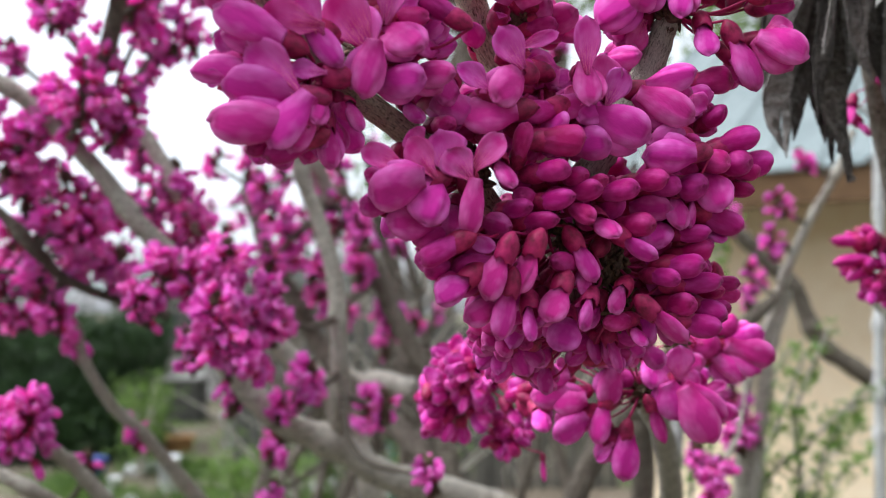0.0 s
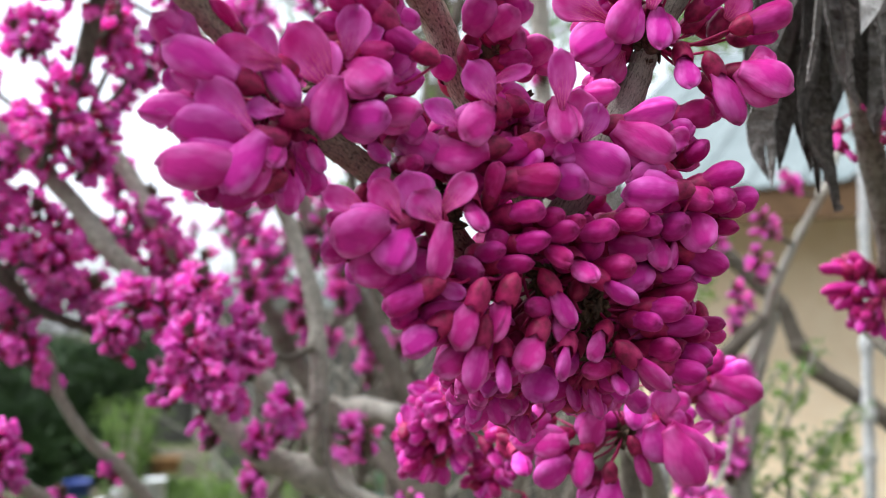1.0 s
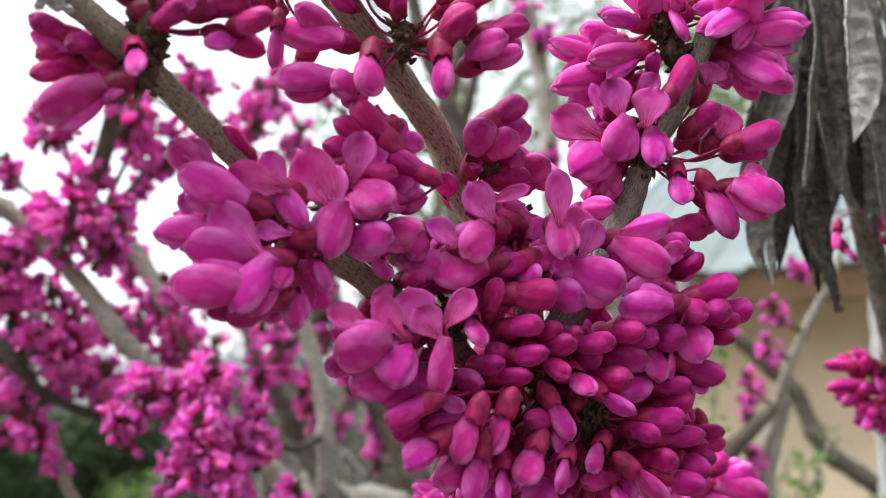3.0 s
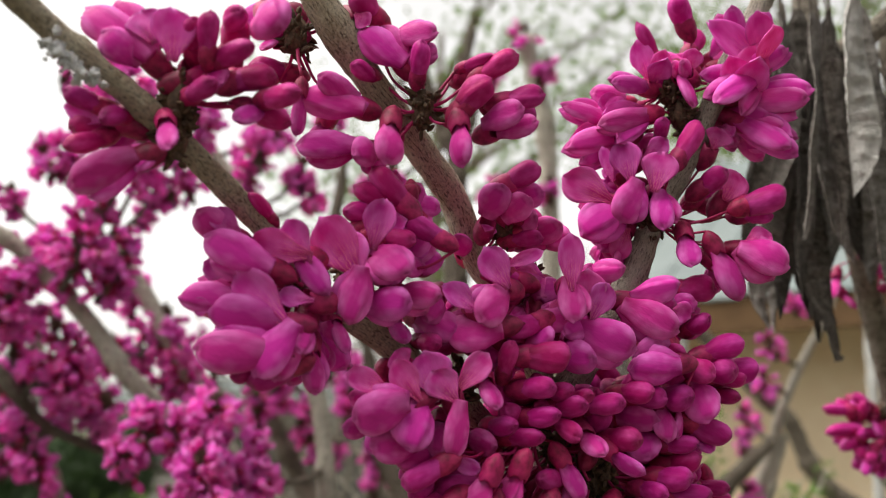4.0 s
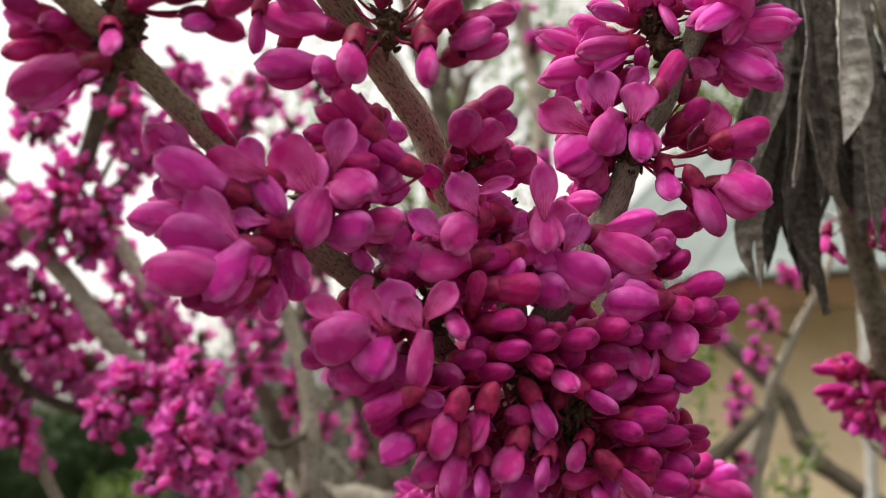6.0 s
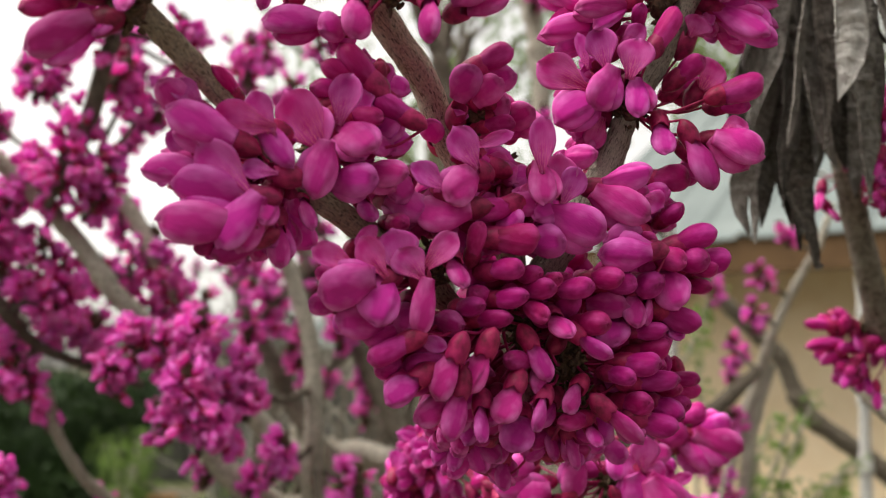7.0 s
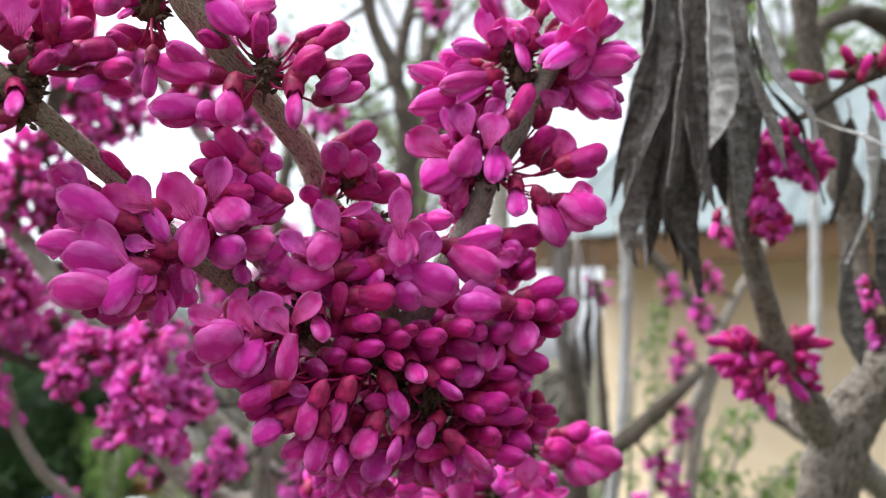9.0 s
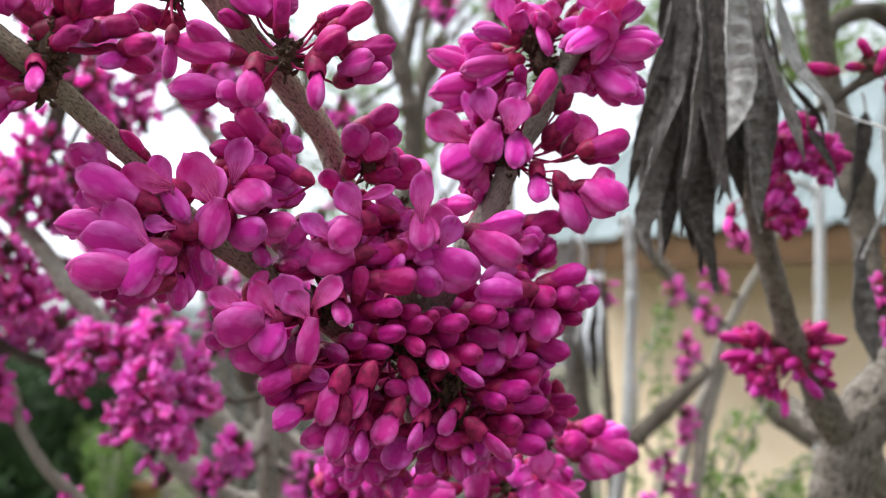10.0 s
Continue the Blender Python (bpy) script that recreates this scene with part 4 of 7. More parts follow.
def shrub(x, y, r, h, count, mat, seed, label):
    """A low leafy shrub: a few thin stems and loose leaves."""
    g = random.Random(seed)
    ob = tagged(put("shrub", None, Matrix.Translation((x, y, 0))), label, "shrub")
    pts = []
    for k in range(9):
        a, d = g.uniform(0, 6.28), r * g.uniform(0.3, 1.0)
        q = [(x * 1000, y * 1000, -1530, 9), (x * 1000 + math.cos(a) * d * 500, y * 1000 + math.sin(a) * d * 500, h * 550 - 1500, 6), (x * 1000 + math.cos(a) * d * 1000, y * 1000 + math.sin(a) * d * 1000, h * g.uniform(0.7, 1.0) * 1000 - 1500, 2.5)]
        put("stem", tube(q, GREYBARK, 60, 6, 0.1, 0.1, "stem"), Matrix(), ob)
        line = spline(q, 40)
        for m in range(count // 9):
            b = mm(line[int(len(line) * g.uniform(0.25, 0.999))][:3])
            pts.append(b + Vector((g.gauss(0, 0.09), g.gauss(0, 0.09), g.gauss(0, 0.08))))
    put("foliage", leaves(pts, 0.05, mat, seed, "foliage"), Matrix(), ob)


GREENS = "low shrub with fresh green leaves in the garden"
for k, (x, y, r, h, n, m) in enumerate(((-2.7, 8.0, 0.30, 0.95, 700, SPRING), (-1.46, 6.5, 0.24, 0.48, 600, SPRING), (-0.75, 6.6, 0.35, 0.8, 700, SHRUBLEAF), (-1.9, 9.0, 0.3, 0.55, 500, SHRUBLEAF), (-0.2, 6.3, 0.35, 0.7, 600, SHRUBLEAF), (-1.05, 6.2, 0.3, 0.5, 500, SPRING), (1.75, 3.35, 0.3, 0.45, 500, SPRING), (1.3, 3.65, 0.25, 0.4, 400, SHRUBLEAF), (2.3, 2.95, 0.35, 0.5, 500, SPRING))):
    shrub(x, y, r, h, n, m, 200 + k, GREENS)


for k, (x, y, r, h) in enumerate(((-6.6, 12.4, 1.1, 2.5), (-5.3, 12.0, 1.2, 2.8), (-4.0, 12.5, 1.1, 2.45), (-2.9, 12.0, 1.1, 2.7), (-1.7, 12.4, 1.1, 2.5), (-0.6, 12.0, 1.0, 2.6))):
    shrub(x, y, r, h, 3600, BRUSH, 300 + k, "leafless grey-brown brushwood at the garden's end")


def stone(x, y, s, seed):
    bm = bmesh.new()
    bmesh.ops.create_icosphere(bm, subdivisions=3, radius=1)
    for v in bm.verts:
        d = 1 + 0.4 * noise.noise(v.co * 1.3 + Vector((seed, 0, 0))) + 0.1 * noise.noise(v.co * 4)
        v.co = Vector((v.co.x * s * d, v.co.y * s * 0.8 * d, v.co.z * s * 0.6 * d + s * 0.4))
    me = bpy.data.meshes.new("stone")
    bm.to_mesh(me)
    bm.free()
    me.materials.append(STONE)
    tagged(put("stone", me, Matrix.Translation((x, y, 0)) @ Matrix.Rotation(seed, 4, 'Z')), "pale grey field stone lying on the soil", "stone", "stones in the garden")


g = random.Random(77)
for k in range(16):
    stone(g.uniform(-3.0, 0.2), g.uniform(6.2, 8.6), g.uniform(0.06, 0.14), k)


# ---- the redbud: branches ----
b_left = [(-86.8, 139.7, 110.2, 2.4), (-75.8, 152.4, 100.2, 2.5), (-68.4, 158.8, 94.1, 2.6), (-58.6, 165.3, 86.9, 2.6), (-49.6, 173.4, 78.8, 2.7), (-38, 187.7, 67.6, 2.7), (-24.4, 197.1, 52.8, 2.9), (-9.8, 203.8, 42.4, 3.0), (6.3, 214.3, 31.5, 3.0), (21.4, 233.4, 16.3, 3.2)]
b_mid = [(-38.9, 179.6, 141.7, 3.4), (-26.5, 188.5, 121.4, 3.7), (-20.1, 192.9, 112.2, 3.6), (-12.2, 198.9, 102, 3.7), (-2.9, 210.1, 92.2, 3.9), (5.9, 219.8, 81.7, 3.9), (11.3, 225.3, 68.7, 3.8), (21.2, 230, 55.2, 3.7), (29.1, 234.8, 40, 3.7), (30.1, 239, 22.2, 4.1)]
b_right = [(105.3, 228.9, 167.5, 3.0), (93.7, 228.3, 143.1, 3.0), (85.8, 228.6, 128.5, 2.8), (77.9, 229, 111.8, 2.8), (69.4, 229.5, 93.9, 2.9), (59.6, 230, 76.4, 3.0), (54.1, 231.7, 62.7, 4.2), (45.9, 234.2, 47.6, 4.2), (33.8, 237.1, 28.1, 4.5), (30.1, 239.4, 16.3, 4.9)]
b_stem = [(31.3, 235.8, 25.1, 5.2), (34.8, 252.5, 1.7, 5.0), (49.7, 294, -11.1, 5.2), (73.4, 355.2, -26.8, 5.4), (99.1, 416.9, -48.5, 5.5), (118.8, 471.9, -82.8, 5.9), (131.6, 521, -139.6, 7.2), (146, 595.5, -344.9, 9.1), (144, 645, -636, 9.8), (125, 669, -1034, 10.6), (70, 620, -1530, 16.4)]
FAR_L1 = [(-299.2, 545.7, 152.2, 5.2), (-270.9, 554.2, 138.2, 5.6), (-245.4, 563.4, 114.6, 5.7), (-219.9, 565.3, 87.3, 5.9), (-198.1, 567.3, 58.3, 6.2), (-178.5, 576.5, 35.1, 6.6), (-158.4, 586.7, -3.5, 6.9), (-137.8, 597.1, -45.1, 7.8), (-108.8, 606.7, -74.4, 8.8), (-76.2, 622.9, -91.9, 9.6), (-37.8, 639.8, -118.2, 10.1), (15.2, 671.3, -138.6, 10.9), (80.9, 734.9, -187.9, 13.6), (128, 779, -312, 14.7), (154, 801, -499, 15.8), (162, 804, -754, 16.9), (149, 785, -1098, 18.0), (90, 720, -1530, 24.5)]
FAR_L2 = [(-184.2, 524.9, 234.1, 4.5), (-199, 534.9, 199, 4.9), (-208.8, 544.5, 169.9, 5.7), (-222.4, 553.6, 147.1, 6.1), (-236.3, 562.5, 127.3, 6.2), (-246.7, 566.5, 113.4, 5.9)]
FAR_L3 = [(-240.6, 635.6, 156.4, 4.9), (-211.8, 638.2, 119.4, 5.8), (-191.2, 640.7, 84.4, 6.2), (-174.5, 658.1, 50.7, 6.7), (-152.6, 676.3, 4.5, 7.3), (-116.4, 694.4, -39.4, 7.9), (-82.9, 712, -76.2, 9.0), (-58, 725, -142, 9.7), (-38, 734, -235, 10.4), (-22, 741, -364, 11.2), (-7, 747, -539, 11.9), (8, 752, -775, 12.6), (25, 757, -1094, 13.3), (40, 760, -1530, 16.2)]
FAR_L4 = [(-323.5, 595.6, 84.3, 3.6), (-296.6, 597, 63.3, 3.6), (-277.5, 598.5, 42.2, 3.6), (-264.8, 614.8, 23.7, 3.7), (-239, 630.8, 10.2, 3.5), (-199.4, 646.8, -3.9, 3.6)]
FAR_L5 = [(-298.3, 644.5, 29, 2.9), (-269.4, 647.1, -8, 3.5), (-261.2, 649.1, -36.8, 3.7), (-246.2, 666.6, -71.3, 4.1), (-230.2, 683.1, -92.3, 4.5), (-204.4, 716.4, -139, 5.4), (-174.4, 766.2, -205.3, 6.7), (-149, 798, -317, 7.2), (-127, 815, -475, 7.8), (-106, 819, -691, 8.3), (-84, 810, -983, 8.9), (-60, 760, -1530, 12.1)]
FAR_L6 = [(-256.3, 577.5, -87, 4.3), (-244.4, 593.6, -102.3, 4.8), (-227.6, 610.5, -129.8, 5.5), (-210.9, 643.6, -172.4, 6.8), (-197, 666, -244, 7.4), (-185, 680, -345, 7.9), (-174, 689, -483, 8.5), (-162, 694, -671, 9.0), (-147, 694, -923, 9.6), (-130, 690, -1265, 10.1), (-120, 680, -1530, 12.3)]
FAR_L7 = [(-331.6, 639.1, -108.2, 4.5), (-299.4, 640.2, -124.2, 4.8), (-277.7, 656.6, -143.6, 4.9), (-235.3, 705.5, -197.6, 7.1), (-203, 740, -301, 7.6), (-181, 761, -452, 8.2), (-164, 772, -658, 8.7), (-154, 772, -938, 9.3), (-160, 740, -1530, 12.7)]
FAR_M1 = [(-103.7, 607.7, 125.6, 4.0), (-97.8, 609.9, 94.2, 5.0), (-88, 611.8, 66.8, 5.7), (-75.3, 607.1, 27.3, 5.9), (-70.5, 602.8, -18.9, 5.9), (-70.1, 608.5, -57.4, 6.2), (-71.9, 619.2, -81.7, 7.0), (-71.4, 629.4, -98.7, 7.4)]
FAR_M2 = [(-98.7, 833.8, 118, 7.5), (-77.3, 837.5, 64.5, 8.3), (-55.8, 840.9, 16.3, 8.6), (-33.7, 828.8, -26, 8.9), (-9.8, 817, -72, 9.4), (3, 790.6, -124, 9.8), (7.7, 765.2, -190.9, 10.1), (13, 751, -287, 10.9), (19, 745, -417, 11.7), (26, 746, -593, 12.5), (35, 754, -831, 13.3), (47, 771, -1152, 14.1), (60, 800, -1530, 18.1)]
FAR_M3 = [(-126.6, 890.7, -50.5, 9.6), (-91.1, 877, -69, 10.6), (-52.2, 877.2, -72.9, 11.1), (-20.9, 847.3, -74.7, 11.3)]
FAR_M4 = [(-191.2, 863.6, 122.2, 6.7), (-174.5, 867.5, 66.8, 7.8), (-146.7, 871.3, 11.4, 8.3), (-118.9, 874.8, -38.5, 8.9), (-71.9, 848.4, -90.7, 9.7), (-12, 791.3, -134, 11.0), (35, 753, -244, 11.8), (68, 734, -410, 12.7), (90, 732, -639, 13.6), (101, 748, -949, 14.5), (80, 820, -1530, 19.7)]
FAR_M5 = [(-84.7, 979.2, 189.5, 5.7), (-72.1, 985.8, 94.9, 6.4), (-52.3, 976.1, 18.9, 6.7), (-41, 936.4, -59, 7.1), (-13.6, 896.2, -129.4, 7.5), (8, 871, -240, 8.1), (25, 857, -395, 8.7), (40, 853, -604, 9.3), (54, 859, -888, 9.8), (68, 876, -1271, 10.4), (70, 900, -1530, 13.4)]
FAR_M6 = [(-102.9, 953.3, 343.7, 4.5), (-106.1, 942.7, 281.3, 6.2), (-120.2, 934.4, 184.8, 7.3), (-127.3, 926.1, 87.6, 7.7), (-108.3, 904.7, -36.3, 7.8)]
FAR_M7 = [(-211.8, 731, 298.2, 4.4), (-190.2, 734.1, 253.3, 4.9), (-154.4, 737.2, 209.1, 5.3), (-126.1, 755.8, 158.5, 5.9), (-98.8, 790.1, 98.3, 7.1)]
FAR_M8 = [(91.2, 872, 431.9, 7.8), (103.1, 875, 388.7, 8.3), (114.8, 879.7, 321.8, 9.5), (118.5, 885.5, 238.2, 9.9), (119.7, 892.9, 133.4, 10.9), (121.8, 902.3, -1.5, 12.4)]
FAR_M9 = [(46.8, 1023.7, 412.9, 6.9), (26.7, 1029.6, 328.1, 8.2), (20.8, 1036.8, 224.8, 9.5), (28.9, 1048.5, 58.3, 9.9)]
FAR_R1 = [(379.4, 1484.9, 268.1, 9.7), (446.5, 1490.3, 191.6, 11.2), (504, 1494.6, 129.5, 12.0), (555.7, 1498.3, 76.9, 12.7), (595, 1500.8, 40.6, 13.5), (620.8, 1505, -18.7, 14.2), (647.7, 1508, -61.7, 14.9), (695.6, 1510.3, -95.1, 15.7), (762.6, 1513.7, -142.9, 16.4), (877.6, 1520.3, -238.5, 18.7), (976, 1523, -415, 20.2), (1060, 1521, -675, 21.7), (1133, 1515, -1036, 23.2), (1150, 1500, -1530, 33.6)]
FAR_R2 = [(417.3, 889.3, 183.8, 3.4), (398.9, 892.6, 137.9, 3.9), (377.5, 910.9, 90.6, 4.5), (357.1, 914, 46.9, 5.0), (348.1, 932.3, 0.3, 5.6), (330.3, 935.2, -41.2, 6.1), (317.2, 939.3, -100.5, 6.1), (312.5, 944.7, -177.5, 6.6), (309.5, 953, -296, 7.6), (306, 956, -456, 8.2), (303, 956, -673, 8.8), (298, 950, -965, 9.4), (290, 930, -1530, 13.6)]
FAR_R3 = [(328, 871.1, 14.7, 2.6), (318.2, 871.7, 5.4, 5.8), (290.5, 873.5, -20.1, 8.0), (256.1, 875.8, -52.4, 9.2), (216.1, 877.7, -79.6, 9.7), (165, 880.3, -116.8, 10.8), (127, 883, -193, 11.7), (101, 885, -306, 12.6), (83, 888, -460, 13.4), (70, 890, -670, 14.3), (63, 894, -953, 15.2), (70, 900, -1530, 19.5)]
FAR_R4 = [(266.5, 964.3, 186.8, 4.9), (272.2, 968.8, 122.3, 5.5), (271.6, 975.1, 32.5, 6.1), (265, 966.2, -55.3, 6.6), (253.1, 972.3, -142.4, 7.7), (242, 976, -261, 8.4), (230, 979, -421, 9.0), (217, 981, -637, 9.6), (200, 982, -930, 10.2), (170, 980, -1530, 13.9)]
FAR_R5 = [(362.7, 930.8, 21.6, 5.5), (344.3, 935, -39.6, 6.1), (335.3, 938.9, -94.1, 6.6), (329.3, 942.6, -148.3, 7.1), (322, 945, -222, 7.7), (311, 946, -321, 8.3), (298, 946, -455, 8.8), (280, 946, -635, 9.4), (255, 945, -879, 10.0), (222, 943, -1208, 10.6), (190, 940, -1530, 12.8)]
FAR_R6 = [(244.5, 987.4, 71.1, 3.9), (246.3, 991.1, 19.2, 4.6), (250.7, 994.7, -32.3, 5.2), (256, 1000.9, -122, 5.8), (254, 1005, -244, 6.3), (246, 1008, -407, 6.8), (230, 1010, -628, 7.2), (206, 1011, -927, 7.7), (150, 1010, -1530, 10.5)]
FAR_R7 = [(180.8, 892.2, 143.5, 7.8), (190.7, 897.6, 66.4, 8.9), (200.4, 902.5, -4.3, 9.5), (204.1, 907.4, -74.5, 10.6), (203, 911, -170, 11.5), (199, 913, -298, 12.3), (190, 915, -471, 13.2), (176, 917, -705, 14.0), (156, 919, -1020, 14.9), (120, 920, -1530, 19.1)]
FAR_TRUNK = [(267.4, 490.9, -139.5, 17.4), (268.7, 479.1, -77.6, 16.2), (270, 472.6, -50.1, 15.3), (273.8, 468.2, -29.9, 14.9), (281.4, 463.7, -7.7, 14.8), (292.6, 457.8, 12, 14.4), (306.1, 448.8, 32.4, 13.6), (339.4, 430.5, 79.4, 11.8), (398, 402, 30, 12.7), (433, 386, -73, 13.7), (448, 382, -221, 14.6), (445, 389, -422, 15.5), (423, 406, -691, 16.5), (381, 437, -1053, 17.4), (299, 490, -1530, 21.2)]
FAR_POD_BRANCH = [(272.2, 467.7, -23.1, 9.5), (254.4, 451.5, -5.1, 8.0), (240, 438, 14.9, 6.8), (224.3, 426, 36.8, 6.4), (211.9, 409.5, 57.6, 6.0), (198.3, 392.6, 83.8, 5.8), (186.9, 376, 105.7, 5.8), (175, 366, 128.5, 6.2), (165, 362, 156, 6.0), (161.5, 361, 178, 6.0), (165, 360, 210, 5.6), (170, 358, 250, 5.2)]
FAR_POD_FORK = [(162.5, 361, 182, 4.6), (175.3, 343.0, 182.0, 4.6), (193.6, 340.0, 195.7, 4.8), (220.1, 336.0, 214.6, 5.0)]
FAR_FORK_L = [(274.1, 475.5, -27, 8.7), (262.8, 482.2, -14.1, 7.2), (257.5, 496.6, -5.8, 5.7), (251.5, 505.1, 1.4, 3.4), (246.2, 510.8, 6.1, 1.4)]
FAR_TWIG_R = [(202.5, 344.3, 129, 1.5), (210.1, 344, 133.5, 1.7), (224, 343.3, 143.3, 2.2), (236.6, 342.9, 149.9, 2.5), (261.2, 349.7, 159.3, 3.1), (307.5, 364, 170.7, 4.0)]
FAR_R8 = [(274.7, 492.4, 270.2, 6.4), (277.5, 495.4, 227.2, 7.1), (285.2, 498.1, 188.3, 7.4), (299.2, 501.3, 142.6, 7.7), (306.1, 504.2, 100.6, 8.0), (302.6, 492.4, 54.6, 7.5), (302.6, 479.7, 21.2, 7.2)]
FAR_R9 = [(281.6, 499.2, 215.9, 4.3), (295.1, 509.6, 238.6, 5.1), (336.7, 538.3, 258.6, 6.1), (372.1, 554.1, 247.4, 7.1), (411.7, 555.4, 228.5, 7.9)]
FAR_R10 = [(291.4, 497.6, -19.2, 6.1), (308.9, 513.9, -38.1, 6.6), (330.3, 522.7, -56, 7.0), (362.7, 532.2, -84, 7.8)]
FAR_R11 = [(218.3, 643, -56.7, 1.0), (206.4, 630.2, -89.1, 2.0), (186.4, 612.4, -113.2, 2.3), (178.6, 612.4, -156.6, 3.1), (174.8, 616.2, -210.1, 3.8), (171, 621, -282, 4.1), (166, 627, -380, 4.4), (161, 636, -512, 4.8), (153, 647, -690, 5.1), (143, 662, -931, 5.4), (131, 683, -1255, 5.7), (120, 700, -1530, 6.9)]
PALE_STEM = [(604, 1205, 420, 4.0), (601, 1202, 330, 5.2), (597, 1200, 262, 6.6), (596, 1200, 200, 7.0), (592, 1200, 60, 7.2), (588, 1200, -60, 7.4), (582, 1202, -400, 8.0), (575, 1205, -900, 9.0), (560, 1210, -1530, 12.0)]
PALE_FORK = [(597, 1200, 255, 4.6), (578, 1198, 276, 4.2), (548, 1196, 284, 3.6), (510, 1196, 312, 2.8), (480, 1198, 360, 1.8)]
FAR_T1 = [(-19.8, 726, 368.7, 5.6), (-8.6, 729.6, 317.8, 5.9), (7.3, 732.1, 282.6, 6.2), (19.2, 734.9, 242.2, 6.5), (22, 739.5, 176.8, 6.8), (16.1, 745.1, 96.8, 7.1)]
FAR_T2 = [(32.9, 769.7, 390, 4.7), (18.6, 759.6, 319.2, 5.2), (12.1, 747.8, 272.1, 5.7)]
WEB_A, WEB_B = (-71.3, 151.4, 92.4), (-64, 157.1, 86.8)
LEAFY = []
LEAFY.append([(340, 1076, -1530, 4.1), (390, 1076, -992, 3.6), (364, 1076, -597, 3.2), (369.5, 1075.9, -334.2, 2.9), (376.2, 1066.6, -200.4, 2.5), (403.1, 1061, -120.1, 2.1), (429.9, 1056.1, -49.9, 1.5)])
LEAFY.append([(336, 1071, -1530, 4.1), (386, 1071, -962, 3.6), (360, 1071, -545, 3.2), (366.2, 1071.3, -267.3, 2.9), (389.7, 1066.1, -193.7, 2.5), (440, 1063.1, -150.2, 2.3), (486.9, 1060, -106.7, 1.9), (510.4, 1058.6, -86.7, 1.2)])
LEAFY.append([(341, 1150, -1530, 3.7), (391, 1150, -986, 3.3), (365, 1150, -588, 2.9), (370.8, 1150.3, -322.2, 2.7), (378, 1142.8, -214.7, 2.2), (399.5, 1138.2, -150.2, 1.8), (410.3, 1134.7, -100, 1.3)])
LEAFY.append([(413, 1153, -1530, 3.7), (463, 1153, -1003, 3.3), (437, 1153, -616, 2.9), (442.6, 1152.8, -358.1, 2.7), (457, 1144.3, -236.2, 2.2), (500.1, 1140.3, -178.9, 1.8), (536.1, 1137.2, -135.9, 1.3)])
LEAFY.append([(394, 1067, -1530, 4.2), (444, 1067, -936, 3.6), (418, 1067, -500, 3.2), (424.2, 1067.2, -209.7, 3.0), (417.2, 1061.6, -128.7, 2.6), (437.9, 1057.3, -67.3, 2.1), (458.7, 1053.9, -19.1, 1.7)])
LEAFY.append([(426, 1099, -1530, 3.7), (476, 1099, -945, 3.2), (450, 1099, -516, 2.8), (456.2, 1098.7, -229.8, 2.6), (484.6, 1092.4, -139.2, 2.2), (527.6, 1089.4, -96.8, 1.8)])
LEAFY.append([(310, 1140, -1530, 3.2), (360, 1140, -918, 2.8), (334, 1140, -469, 2.5), (340, 1139.6, -169.6, 2.3), (350.5, 1132.5, -68, 1.8), (346.2, 1126.4, 19.7, 1.6), (360.6, 1120.2, 108.2, 1.1)])
LEAFY.append([(280, 1099, -1530, 3.1), (330, 1099, -852, 2.7), (304, 1099, -355, 2.4), (309.7, 1099.3, -23.4, 2.2), (327.3, 1094.8, 41.1, 2.0), (345.1, 1091.3, 91.6, 1.6), (363.1, 1089.2, 120.7, 1.1)])
LEAFY.append([(376, 1143, -1530, 3.8), (426, 1143, -937, 3.3), (400, 1143, -502, 3.0), (406.5, 1142.6, -212.1, 2.7), (413.7, 1137, -132.5, 2.3), (428.3, 1132.4, -66.9, 1.8), (458, 1130.4, -37.2, 1.4)])
LEAFY.append([(473, 1227, -1530, 4.0), (523, 1227, -996, 3.5), (497, 1227, -605, 3.1), (502.8, 1227, -343.7, 2.9), (518.1, 1221.6, -267.2, 2.4), (548.8, 1217.9, -213.7, 1.9), (594.8, 1215.7, -183.1, 1.4)])


def branch(pts, mat, label, step=5.0, sides=14, group="redbud branches", kind="branch"):
    base = Matrix.Translation(mm(pts[0][:3]))
    ob = put(kind, None, base)
    tagged(ob, label, "branch", group)
    put("wood", tube(pts, mat, step, sides, 0.22, 0.7), Matrix(), ob)
    ANCHORS.extend(mm(q[:3]) for q in spline(pts, 15) if q[2] > -400)
    g = random.Random(int(abs(pts[0][0]) * 7 + abs(pts[1][2]) * 3))
    line = spline(pts, 12)
    for k in range(3):
        q = line[g.randrange(1, max(2, len(line) - 1))]
        r = max(q[3], 1.0)
        d = Vector((g.uniform(-1, 1), g.uniform(-1.2, 0.2), g.uniform(-0.4, 1))).normalized()
        bm = bmesh.new()
        bmesh.ops.create_icosphere(bm, subdivisions=2, radius=1)
        c = mm(q[:3]) + d * r * 0.00085
        for v in bm.verts:
            v.co = c + v.co * (r * 0.00042) * (1 + 0.5 * noise.noise(v.co * 1.8 + Vector((k, r, 0))))
        part("knot", bm, mat, ob).matrix_basis = Matrix()
    return ob


near = tagged(put("flowering_branch", None, Matrix.Translation(mm(b_stem[0][:3]))), "grey-brown redbud branch that forks into three flowering limbs", "branch")
for key, pts in (("limb", b_left), ("limb", b_mid), ("limb", b_right), ("stem", b_stem)):
    put(key, tube(pts, GREYBARK if key == "stem" else TWIGBARK if pts is b_right else BARK, 1.6, 22, 0.16, 0.5, key), Matrix(), near)

